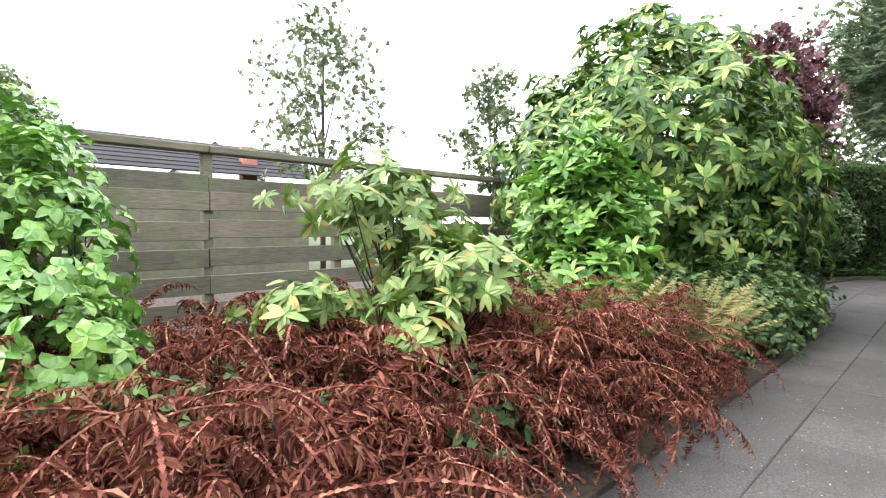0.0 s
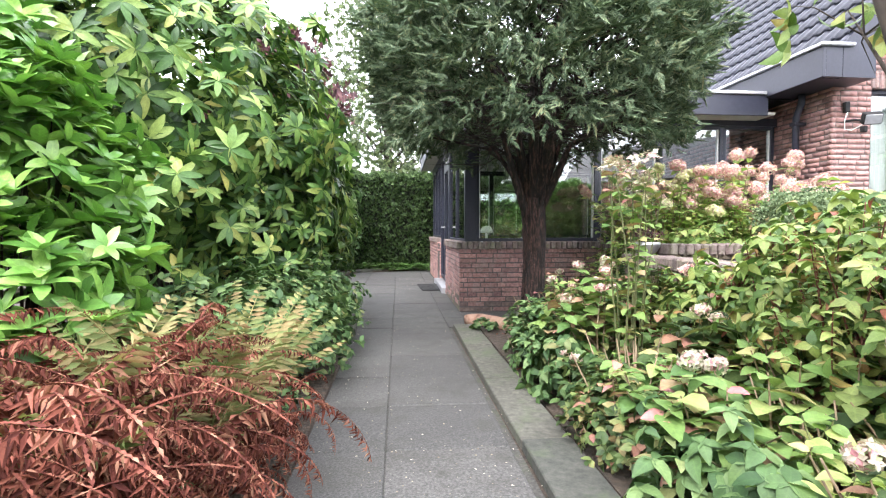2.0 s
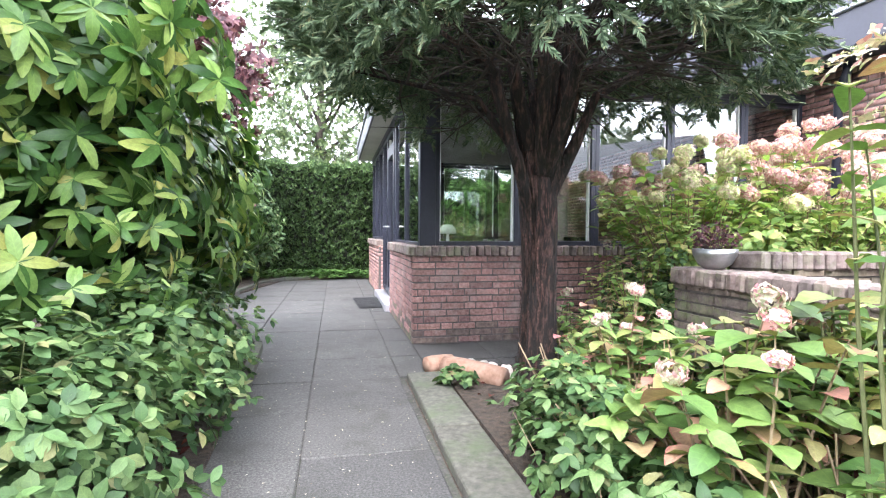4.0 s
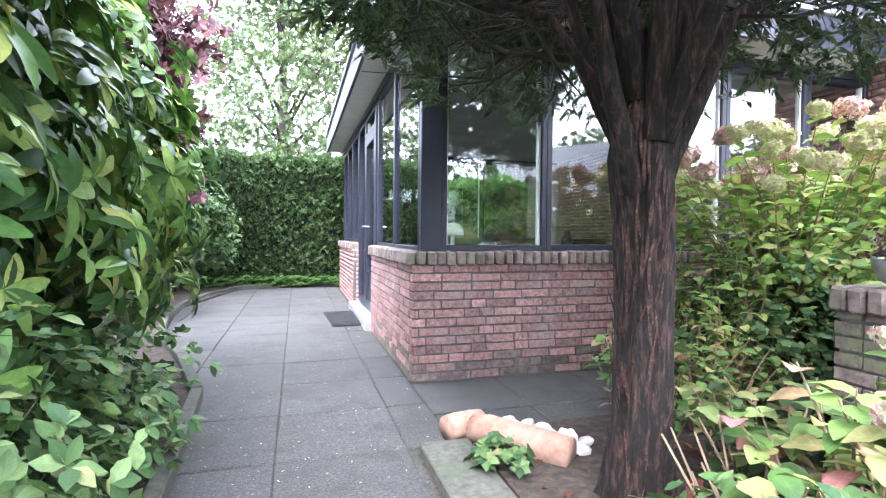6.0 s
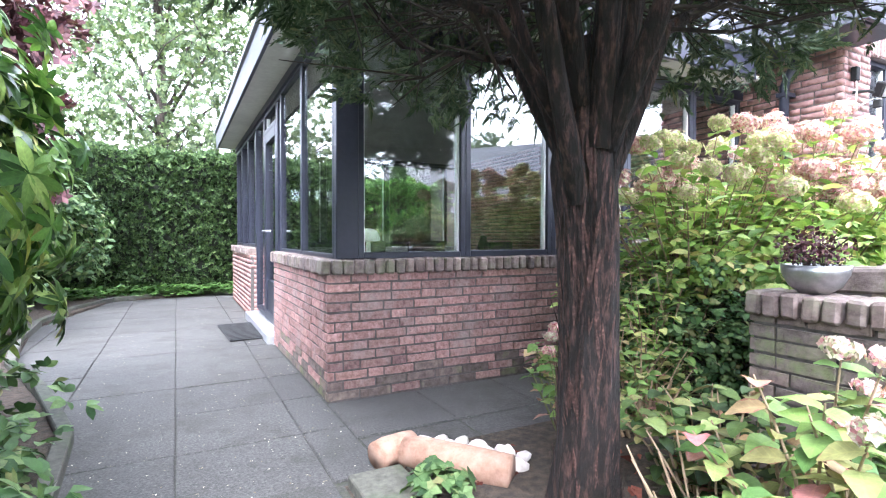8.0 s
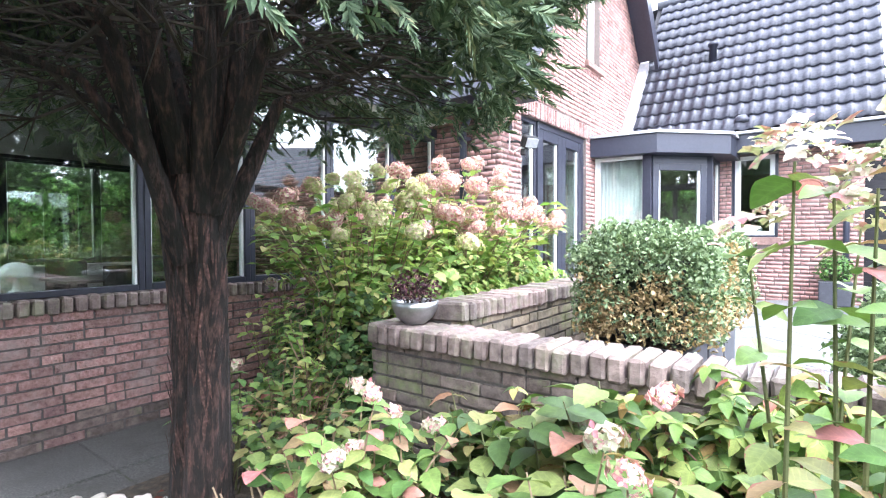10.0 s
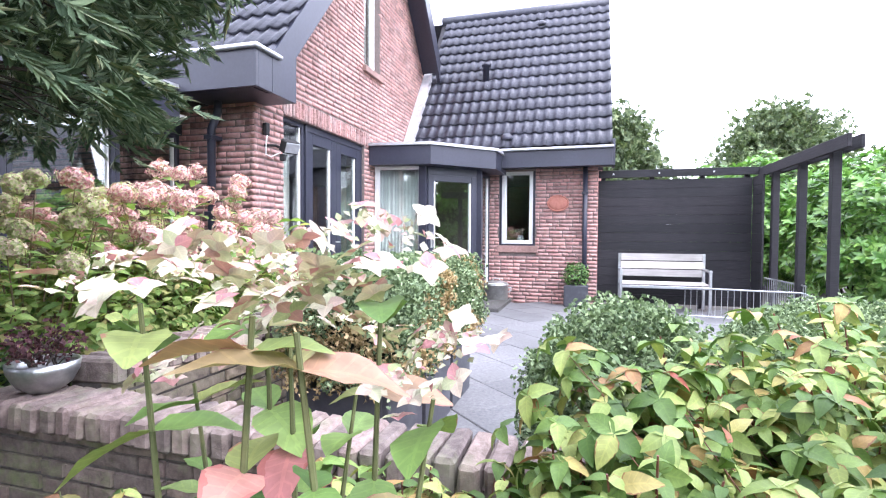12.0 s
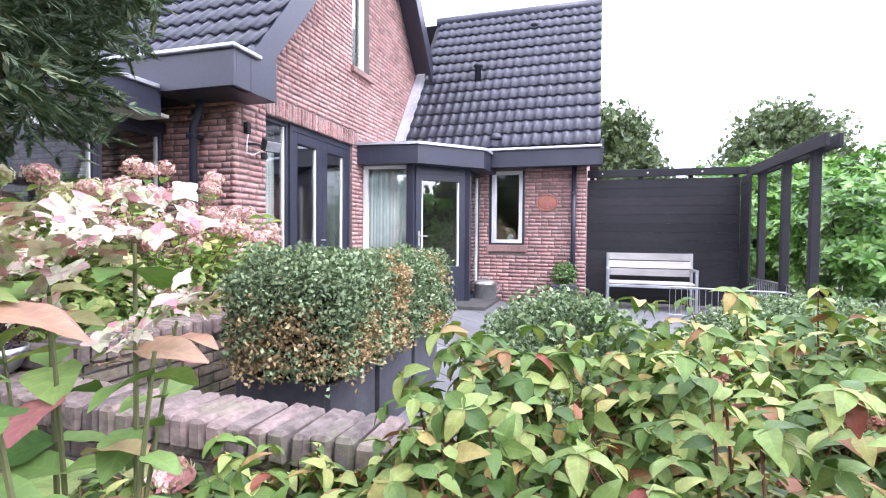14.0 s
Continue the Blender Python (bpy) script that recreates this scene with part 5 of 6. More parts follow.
for q, r in (((-1.62, -2.9, 0.32), (0.42, 0.55, 0.4)), ((-1.6, -2.0, 0.36), (0.4, 0.6, 0.42)), ((-1.75, -1.0, 0.3), (0.42, 0.6, 0.38)), ((-1.75, -3.7, 0.32), (0.4, 0.45, 0.38))):
    shrub("herb_clump", "soft green leafy perennials spilling over the path", "perennial", [(q, r)], S_HERB, HERB, 190, 1.0, None, -0.6, 0.5, True, STEM_GREEN, 0.006, 0.5, 0.4, "perennials")
ferns("dead_fern", "tall rust-brown fern with dry hanging fronds", 22, (-2.5, -1.66, -5.7, -4.6), S_TALL, FERN_BROWN, (-8, 10), (0.75, 1.05), 0.03, None, "dead ferns")
ferns("fading_fern", "upright fern fading from green to gold", 3, (-2.2, -1.75, -5.0, -4.5), [S_GREENFROND], FERN_GOLD, (58, 84), (0.9, 1.2), 0.03, None, "fading ferns")
ferns("dead_fern", "collapsed rust-brown fern with dry curled fronds", 126, (-3.5, -1.4, -7.9, -4.3), S_FROND, FERN_BROWN, (-10, 14), (0.9, 1.5), 0.03, None, "dead ferns")
ferns("fading_fern", "arching fern fading from green to gold", 3, (-2.1, -1.5, -4.9, -4.2), [S_GREENFROND], FERN_GOLD, (45, 80), (0.6, 0.95), 0.03, None, "fading ferns")
ferns("fading_fern", "arching fern fading from green to gold", 2, (-1.62, -1.42, -4.5, -4.0), [S_GREENFROND], FERN_GOLD, (58, 84), (0.9, 1.15), 0.03, None, "fading ferns")
ferns("dead_fern", "collapsed rust-brown fern with dry curled fronds", 3, (-1.55, -1.35, -4.6, -3.9), S_FROND, FERN_BROWN, (-10, 14), (0.5, 0.85), 0.03, None, "dead ferns")

for x, y in ((-2.3, -7.1), (-1.95, -6.75), (-2.75, -6.9), (-1.7, -6.2), (-1.65, -4.9), (-2.0, -4.5)):
    shrub("herb_clump", "sparse green leaves among the dead ferns", "perennial", [((x, y, 0.3), (0.24, 0.24, 0.18))], S_HERB, HERB, 45, 1.1, None, -0.3, 0.5, True, STEM_GREEN, 0.005, 0.5, 0.4, "perennials")

# the tall hedge and trees that close the garden
hedge_block("tall_hedge", "tall clipped dark green conifer hedge", -4.0, 4.5, 7.1, 8.3, 0, 2.6, S_TREE, HEDGE, 560, 0.44, faces="yZ", wob=0.12)
hedge_block("tall_hedge", "tall dark green hedge along the garden", -5.2, -4.6, 0.2, 8.3, 0, 2.3, S_TREE, HEDGE, 260, 0.7, faces="XZ", wob=0.15)
shrub("green_shrub", "loose light green shrub before the hedge", "shrub", [((-2.7, 5.9, 1.1), (0.9, 0.8, 1.0)), ((-2.6, 3.2, 0.8), (0.5, 0.8, 0.8))], S_HERB, HERB, 70, 1.4, (-2.7, 5.6, 0.0), -0.7, 0.4)
tree("purple_plum", "purple-leaved plum tree above the shrubs", (-3.6, 4.6, 0), 5.2, 1.8, 0.1, S_TREE, PURPLE, 5200, 0.9, TWIG, 9, 0.3)
tree("tall_tree", "tall airy deciduous tree behind the hedge", (-1.2, 14.5, 0), 11.5, 4.2, 0.18, S_TREE, TREELEAF, 9000, 0.95, TWIG, 18, 0.16)
tree("tall_tree", "tall deciduous tree behind the hedge", (5.0, 16.5, 0), 9.5, 4.0, 0.18, S_TREE, TREELEAF, 7000, 1.0, TWIG, 16, 0.16)
tree("young_birch", "slender young tree beyond the fence", (-6.6, -4.05, 0), 4.3, 1.15, 0.035, S_TREE, TREELEAF, 1500, 0.42, TWIG, 11, 0.4)
tree("young_birch", "slender young tree beyond the fence", (-4.9, -2.3, 0), 3.5, 0.75, 0.03, S_TREE, TREELEAF, 1100, 0.4, TWIG, 9, 0.42)
for at, h, c in (((-34, -7, 0), 8.2, 4.5), ((-40, -13, 0), 7.5, 5), ((26, -12, 0), 7, 3.5), ((22, -4.5, 0), 6.5, 3), ((38, -16, 0), 9, 5), ((30, -22, 0), 8, 5)):
    tree("far_tree", "distant rounded tree beyond the gardens", at, h, c, 0.2, S_TREE, TREELEAF, 11000, 1.0 + 0.06 * c, TWIG, 18, 0.12)
for at, h, c in (((-5, -19, 0), 5.5, 3), ((3, -23, 0), 6.5, 3.5), ((19, -27, 0), 8, 4.5), ((-14, -16, 0), 6, 3)):
    tree("garden_tree", "tall leafy tree in the neighbouring garden", at, h, c, 0.22, S_CLUMP, TREELEAF, 1800, 0.7, TWIG, 11, 0.2)

# the bed between path and terrace
near = lambda v: (Vector((v.x, v.y)) - Vector((0.05, -4.2))).length < 0.32 and v.z > 0.85
for at, r, h, n, mat, hd_, hm, st, ls in (
    ((0.42, -5.6, 0.03), 0.36, 0.6, 26, HYD, 2, HEADS_SMALL, STEM_TAN, 0.6),
    ((0.95, -6.3, 0.03), 0.55, 0.95, 36, HYD, 4, HEADS_SMALL, STEM_TAN, 0.75),
    ((0.4, -4.75, 0.03), 0.3, 0.55, 22, HYD_PINK, 2, HEADS_WHITE, STEM_TAN, 0.95),
    ((0.5, -3.3, 0.03), 0.38, 0.78, 26, HYD_PINK, 4, HEADS_SMALL, STEM_TAN, 1.0),
    ((0.62, -2.5, 0.03), 0.38, 0.72, 26, HYD_PINK, 6, HEADS_SMALL, STEM_TAN, 0.75),
    ((0.95, -3.1, 0.03), 0.36, 0.86, 24, HYD, 2, HEADS_SMALL, STEM_GREEN, 1.15),
    ((0.9, -5.2, 0.03), 0.4, 0.85, 26, HYD, 2, HEADS_WHITE, STEM_TAN, 1.0),
    ((0.85, -1.35, 0.03), 0.35, 0.6, 18, HYD_PINK, 5, HEADS_SMALL, STEM_GREEN, 0.6),
):
    hydrangea("hydrangea", "hydrangea with fading leaves and dry tan stems", at, r, h, n, mat, hd_, hm, st, 6, ls, 0.8, 0.5, near)
for k, (x, y, r, h, n, ls, mat, st) in enumerate((
    (0.3, -6.4, 0.3, 0.5, 22, 0.7, HYD, STEM_TAN), (0.35, -5.1, 0.3, 0.5, 24, 0.6, HYD_LIGHT, STEM_GREEN), (0.32, -4.3, 0.28, 0.5, 24, 0.7, HYD_PINK, STEM_TAN), (0.3, -3.75, 0.25, 0.42, 20, 0.6, HYD, STEM_GREEN),
    (0.3, -2.9, 0.25, 0.45, 22, 0.6, HYD, STEM_TAN), (0.8, -4.6, 0.35, 0.75, 24, 0.9, HYD_PINK, STEM_TAN), (0.8, -3.9, 0.3, 0.7, 20, 1.0, HYD, STEM_GREEN), (1.1, -2.5, 0.28, 0.62, 20, 0.9, HYD, STEM_GREEN),
    (0.85, -2.0, 0.32, 0.55, 24, 0.7, HYD, STEM_TAN), (1.15, -5.8, 0.4, 1.05, 26, 1.0, HYD, STEM_TAN), (1.05, -7.0, 0.4, 1.0, 24, 1.0, HYD, STEM_TAN),
    (1.6, -1.15, 0.36, 0.95, 34, 0.6, HYD_LIGHT, STEM_TAN), (1.75, -0.5, 0.34, 0.95, 28, 0.6, HYD_LIGHT, STEM_TAN), (1.25, -1.3, 0.3, 0.6, 24, 0.55, HYD_PINK, STEM_TAN))):
    hydrangea("hydrangea", "leafy green hydrangea, its older leaves yellowing", (x, y, 0.03), r, h, n, mat, 2 if k % 3 == 0 else 0, HEADS_WHITE, st, 6, ls, 0.7, 0.5, near, 0.1)
for x, y in ((0.42, -2.75), (0.55, -3.1), (0.6, -4.95), (0.45, -2.3), (0.7, -3.5), (0.38, -4.0), (0.45, -5.35), (0.75, -5.9), (0.5, -6.5), (0.8, -2.9)):
    t = thing("stem_cluster", "cluster of cut dry tan stems", "stems", (x, y, 0.03))
    bm = bmesh.new()
    for _ in range(26):
        a, q = Vector((rnd.gauss(0, 0.07), rnd.gauss(0, 0.07), 0)), Vector((rnd.gauss(0, 0.13), rnd.gauss(0, 0.13), rnd.uniform(0.2, 0.48)))
        tube([a, a * 0.8 + q * 0.5, a + q], [0.005, 0.0045, 0.003], 5, bm)
    tagged(part("stem_clump", bm, STEM_TAN, t), kind="stuff")
shrub("dogwood_shrub", "dogwood with spotted leaves against the garden wall", "shrub", [((1.08, -3.95, 0.62), (0.24, 0.4, 0.3)), ((1.08, -3.5, 0.55), (0.22, 0.4, 0.28)), ((1.05, -3.05, 0.45), (0.22, 0.35, 0.25))], S_DOG, DOGWOOD, 260, 0.8, (1.05, -3.8, 0.0), -0.6, 0.45, True, STEM_RED, 0.006, 0.5, 0.35)
hydrangea("panicle_hydrangea", "tall hydrangea with white and pink flower clusters", (0.48, -3.73, 0.03), 0.2, 1.4, 9, HYD_PINK, 9, HEADS_LACE, STEM_GREEN, 10, 0.62, 1.1, 0.4, None, 0.15, None, "hydrangea", 0.92, 0.08)
hydrangea("mophead_hydrangea", "large hydrangea full of cream and lime flower heads", (2.1, -1.0, 0.64), 0.85, 1.12, 90, HYD_LIGHT, 50, HEADS_LIME + HEADS_PINK[:1], STEM_TAN, 9, 0.8, 0.95, 0.6, None, 0.0, None, "hydrangea", 0.5)
hydrangea("mophead_hydrangea", "large hydrangea full of faded pink flower heads", (3.0, -1.18, 0.64), 0.9, 1.26, 105, HYD_LIGHT, 75, HEADS_PINK, STEM_TAN, 9, 0.8, 0.95, 0.6, None, 0.0, None, "hydrangea", 0.5)
shrub("underplanting", "low leafy growth under the large hydrangea", "perennial", [((2.4, -1.2, 0.86), (0.7, 0.7, 0.32)), ((3.4, -1.3, 0.86), (0.6, 0.6, 0.3))], S_HERB, HYD_LIGHT, 110, 1.0, (2.6, -1.2, 0.66), -0.4, 0.5, True, STEM_GREEN, 0.005, 0.4, 0.35)
shrub("underplanting", "leafy perennials against the raised bed", "perennial", [((1.75, -1.2, 0.4), (0.34, 0.6, 0.42))], S_HERB, HERB, 150, 0.9, (1.75, -1.2, 0.0), -0.6, 0.5, True, STEM_GREEN, 0.005, 0.4, 0.35)
shrub("dogwood_shrub", "dogwood shrub with red stems and spotted leaves", "shrub", [((1.0, -4.7, 0.68), (0.42, 0.5, 0.42)), ((1.1, -5.4, 0.75), (0.5, 0.5, 0.48)), ((1.9, -5.0, 0.75), (0.55, 0.6, 0.42)), ((1.08, -4.1, 0.55), (0.24, 0.35, 0.36)), ((1.24, -4.1, 0.9), (0.24, 0.24, 0.26)), ((1.5, -4.5, 0.8), (0.35, 0.25, 0.35))], S_DOG, DOGWOOD, 230, 0.72, (1.05, -5.0, 0.0), -0.6, 0.45, True, STEM_RED, 0.005, 0.6, 0.4)

for at, r, h, n in (((1.0, -4.7, 0.03), 0.42, 1.28, 24), ((1.3, -5.3, 0.03), 0.55, 1.15, 24), ((2.0, -4.9, P), 0.5, 1.0, 18), ((1.1, -4.08, 0.03), 0.26, 1.2, 18), ((1.08, -3.6, 0.03), 0.26, 0.92, 18), ((1.0, -3.2, 0.03), 0.24, 0.82, 14), ((1.75, -4.6, 0.03), 0.4, 1.15, 20), ((1.6, -4.27, P), 0.12, 1.0, 5), ((1.8, -4.7, P), 0.16, 1.0, 6)):
    hydrangea("dogwood_shoots", "upright red dogwood shoots with drooping leaves", at, r, h, n, DOGWOOD, 0, HEADS_SMALL, STEM_RED, 20, 0.66, 1.0, 0.5, near, 0.2, L_DOG, "shrub")
for at, r, h, n in (((1.72, -4.62, P), 0.16, 0.8, 5), ((1.72, -4.28, P), 0.12, 0.74, 3), ((1.05, -3.9, 0.03), 0.12, 0.86, 3), ((1.35, -4.85, P), 0.2, 0.86, 4)):
    hydrangea("seed_heads", "dry red-brown flat seed heads on thin stems", at, r, h, n, DOGWOOD, n, HEADS_DRY, STEM_RED, 5, 0.6, 1.1, 0.5, None, 0.5, L_DOG, "perennial")
tree("young_apple", "young tree with round lime leaves over the bed", (0.5, -5.45, 0), 2.35, 0.45, 0.022, S_DOG, DOGWOOD, 130, 0.65, TWIG, 7, 0.6)

for k, (x, y) in enumerate(((0.26, -6.5), (0.25, -5.75), (0.22, -5.0), (0.26, -4.2), (0.22, -3.45), (0.26, -2.7))):
    shrub("edging_plant", "low leafy green plants spilling onto the kerb", "perennial", [((x, y, 0.14), (0.2, 0.42, 0.2 + 0.05 * (k % 3)))], S_HERB if k % 2 else S_DOG, HERB if k % 3 else HYD, 190, 0.9, None, -0.3, 0.5, True, STEM_TAN, 0.004, 0.4, 0.35, "edging plants")

# terrace planting
for x0, x1 in ((2.1, 2.58), (2.64, 3.15), (3.21, 3.7)):
    y0, y1 = -3.17, -2.65
    t = thing("planter", "tall slate-grey rectangular planter", "planter", ((x0 + x1) / 2, (y0 + y1) / 2, P), 0, "grey planters")
    w, l = (x1 - x0) / 2, (y1 - y0) / 2
    for a in ((-w, w, -l, -l + 0.03), (-w, w, l - 0.03, l), (-w, -w + 0.03, -l + 0.03, l - 0.03), (w - 0.03, w, -l + 0.03, l - 0.03)):
        part("side_panel", box(*a, 0, 0.42, 0.003), PLANTER, t)
    part("soil", box(-w + 0.03, w - 0.03, -l + 0.03, l - 0.03, 0, 0.36), SOIL, t)
for x0, x1, sh in ((2.04, 2.6, 0.07), (2.62, 3.17, 0.12), (3.19, 3.74, 0.1)):
    hedge_block("boxwood_hedge", "clipped boxwood with scorched straw patches, in a grey planter", x0, x1, -3.22, -2.68, P + 0.46, 1.22, S_BOX, BOX, 3300, 1.2, faces="xXyYZ", wob=0.05, group="boxwood in planters", second=BOX_DRY, share=sh, lowdry=True)
for q, r in (((2.42, -4.18, 0.6), (0.46, 0.4, 0.46)), ((3.5, -5.55, 0.5), (0.85, 0.75, 0.46))):
    shrub("boxwood_mound", "low rounded green boxwood mound", "shrub", [(q, r)], S_BOX, BOX, 2400, 1.25, (q[0], q[1], P), -0.7, 0.5, False, None, 0, 0.14, 0.1, "boxwood mounds")
for q, r in (((10.8, -8.6, 1.2), (2.4, 0.9, 1.4)), ((13.5, -7.6, 1.3), (1.6, 1.6, 1.6)), ((8.6, -9.6, 0.7), (1.6, 0.8, 0.9))):
    shrub("laurel_hedge", "tall loose laurel hedge beyond the pergola", "hedge", [(q, r)], S_LAUREL, LAUREL, 90, 1.25, (q[0], q[1], 0), -0.6, 0.4, True, TWIG, 0.03, 0.3, 0.3, "laurel hedge")
hedge_block("garden_hedge", "green garden hedge behind the lawn", -9, 7.2, -12.2, -11.0, 0, 2.7, S_TREE, LAUREL, 150, 1.0, faces="YZ", wob=0.25)

# ---------------- things on the walls and terrace ----------------
flood = thing("flood_light", "black outdoor flood light with a looped cable", "lamp", (4.56, GY, 2.3))
part("junction_box", box(-0.14, -0.08, -0.05, -0.001, 0.12, 0.24, 0.006), RUBBER, flood)
part("arm", tube([(-0.12, -0.01, 0.02), (-0.06, -0.1, 0.02), (0.0, -0.14, 0.0)], 0.014, 8), RUBBER, flood)
part("housing", box(-0.09, 0.09, -0.05, 0.05, -0.065, 0.065, 0.012, None, pose(0.04, -0.2, 0.02, 25, 0, -25)), RUBBER, flood)
part("lens", box(-0.078, 0.078, -0.058, -0.05, -0.052, 0.052, 0.002, None, pose(0.04, -0.2, 0.02, 25, 0, -25)), GALV, flood)
part("sensor", box(-0.03, 0.02, -0.18, -0.12, -0.13, -0.06, 0.008), RUBBER, flood)
part("cable", tube([(-0.1, -0.03, 0.12), (-0.16, -0.06, 0.02), (-0.15, -0.05, -0.08), (-0.06, -0.05, -0.09), (0.0, -0.12, -0.04)], 0.006, 6), WHITE, flood)

orn = thing("wall_plaque", "oval terracotta wall plaque on the brick", "plaque", (WX - 0.002, -3.51, 1.96))
bm = bmesh.new()
bmesh.ops.create_uvsphere(bm, u_segments=24, v_segments=14, radius=1, matrix=Matrix.Diagonal((0.05, 0.17, 0.13, 1)))
smooth(part("disc", bm, TERRACOTTA, orn))
part("rim", tube([(-0.02, 0.17 * math.cos(a), 0.13 * math.sin(a)) for a in np.linspace(0, 6.283, 25)], 0.012, 6), TERRACOTTA, orn)

bench = thing("garden_bench", "slatted grey timber bench on a light metal frame", "bench", (8.42, -5.12, P))
for k in range(3):
    part("back_slat", box(0.2, 0.225, -0.6, 0.6, 0.5 + 0.125 * k, 0.61 + 0.125 * k, 0.004, None, pose(0, 0, 0, 0, 0, 0)), BENCHWOOD, bench)
for k in range(4):
    part("seat_slat", box(-0.22 + 0.105 * k, -0.125 + 0.105 * k, -0.6, 0.6, 0.4, 0.425, 0.004), BENCHWOOD, bench)
for y in (-0.62, 0.62):
    part("front_leg", box(-0.24, -0.2, y - 0.02, y + 0.02, 0, 0.6, 0.004), GALV, bench)
    part("back_leg", box(0.22, 0.26, y - 0.02, y + 0.02, 0, 0.86, 0.004), GALV, bench)
    part("arm_rest", box(-0.24, 0.26, y - 0.025, y + 0.025, 0.6, 0.63, 0.004), GALV, bench)
    part("side_rail", box(-0.2, 0.22, y - 0.018, y + 0.018, 0.36, 0.4, 0.003), GALV, bench)
part("cross_rail", box(-0.24, -0.2, -0.6, 0.6, 0.35, 0.39, 0.003), GALV, bench)

kettle = thing("cooking_pot", "dented aluminium cooking pot with a lid", "pot", (8.46, -2.52, P))
smooth(part("body", lathe([(0.15, 0.0), (0.165, 0.015), (0.168, 0.25), (0.178, 0.255), (0.178, 0.27), (0.16, 0.27)], 26), ALU, kettle))
smooth(part("lid", lathe([(0.172, 0.27), (0.17, 0.285), (0.1, 0.31), (0.02, 0.318)], 26), ALU, kettle))
for s in (-1, 1):
    part("handle", tube([(0, s * 0.165, 0.22), (0, s * 0.215, 0.225), (0, s * 0.215, 0.18), (0, s * 0.168, 0.15)], 0.011, 8), ALU, kettle)
part("lid_handle", tube([(0, -0.06, 0.31), (0, -0.04, 0.35), (0, 0.04, 0.35), (0, 0.06, 0.31)], 0.008, 8), ALU, kettle)

kettle.matrix_basis = kettle.matrix_basis @ Matrix.Scale(1.16, 4)

sp = thing("square_planter", "square slate-grey planter beside the downpipe", "planter", (8.46, -3.83, P))
part("shell", box(-0.19, 0.19, -0.19, 0.19, 0, 0.34, 0.012), PLANTER, sp)
shrub("potted_shrub", "small dark evergreen in a grey planter", "shrub", [((8.46, -3.83, P + 0.5), (0.2, 0.2, 0.2))], S_HERB, IVY, 260, 0.6, (8.46, -3.83, P + 0.34), -0.8, 0.3, True, TWIG, 0.008)

pen = thing("wire_pen", "low folding galvanised wire pen on the terrace", "pen", (0, 0, P))


def wire_panel(p, q, h, step):
    p, q = Vector(p), Vector(q)
    part("rail", tube([(*p, h), (*q, h)], 0.011, 6), GALV, pen)
    part("rail", tube([(*p, 0.05), (*q, 0.05)], 0.011, 6), GALV, pen)
    n = int((q - p).length / step)
    for i in range(n + 1):
        c = p.lerp(q, i / n)
        part("bar", WIRE, None, pen).matrix_basis = pose(c.x, c.y, 0.05) @ Matrix.Diagonal((1, 1, h - 0.05, 1))


wb = tube([(0, 0, 0), (0, 0, 1)], 0.0045, 5)
WIRE = bpy.data.meshes.new("bar")
wb.to_mesh(WIRE)
wb.free()
WIRE.materials.append(GALV)
wire_panel((7.6, -5.3), (7.35, -6.6), 0.43, 0.07)
wire_panel((7.35, -6.6), (6.6, -6.55), 0.43, 0.06)
wire_panel((8.6, -6.55), (7.35, -6.64), 0.52, 0.06)

# ---------------- inside, behind the glass ----------------
board = thing("window_board", "pale window board inside the conservatory", "sill", kind="structure")
part("board_top", box(0.3, CX, 0.2, 0.62, 0.86, 0.9, 0.006), WHITE, board)
part("board_front", box(0.3, CX, 0.6, 0.62, 0.06, 0.86), PLASTER, board)
ml = thing("mushroom_lamp", "small white opal mushroom table lamp, unlit", "lamp", (0.42, 0.42, 0.9))
smooth(part("shade", lathe([(0.085, 0.11), (0.088, 0.13), (0.08, 0.165), (0.055, 0.195), (0.015, 0.207)], 24), OPAL, ml))
smooth(part("base", lathe([(0.05, 0), (0.045, 0.015), (0.018, 0.03), (0.016, 0.11)], 20), OPAL, ml))
vs = thing("dark_vase", "small dark vase on the window board", "vase", (1.42, 0.42, 0.9))
smooth(part("body", lathe([(0.035, 0), (0.05, 0.04), (0.045, 0.09), (0.022, 0.13), (0.03, 0.15)], 18), RUBBER, vs))
tb_ = thing("dining_table", "dark wooden table in the conservatory", "table", (2.2, 3.0, 0.06))
part("tabletop", box(-0.9, 0.9, -0.45, 0.45, 0.72, 0.75, 0.005), DARKFLOOR, tb_)
for x in (-0.82, 0.82):
    for y in (-0.38, 0.38):
        part("leg", box(x - 0.03, x + 0.03, y - 0.03, y + 0.03, 0, 0.72), DARKFLOOR, tb_)


def chair(x, y, turn):
    c = thing("dining_chair", "plain dark dining chair at the table", "chair", (x, y, 0.06), turn, "conservatory chairs")
    part("seat", box(-0.22, 0.22, -0.22, 0.22, 0.43, 0.47, 0.01), RUBBER, c)
    part("backrest", box(-0.22, 0.22, 0.19, 0.22, 0.52, 0.92, 0.01), RUBBER, c)
    for a in (-0.2, 0.2):
        for b in (-0.2, 0.2):
            part("leg", box(a - 0.018, a + 0.018, b - 0.018, b + 0.018, 0, 0.52 if b > 0 else 0.43), RUBBER, c)


chair(1.7, 2.3, 180), chair(2.7, 2.3, 180), chair(1.7, 3.7, 0), chair(2.7, 3.7, 0)


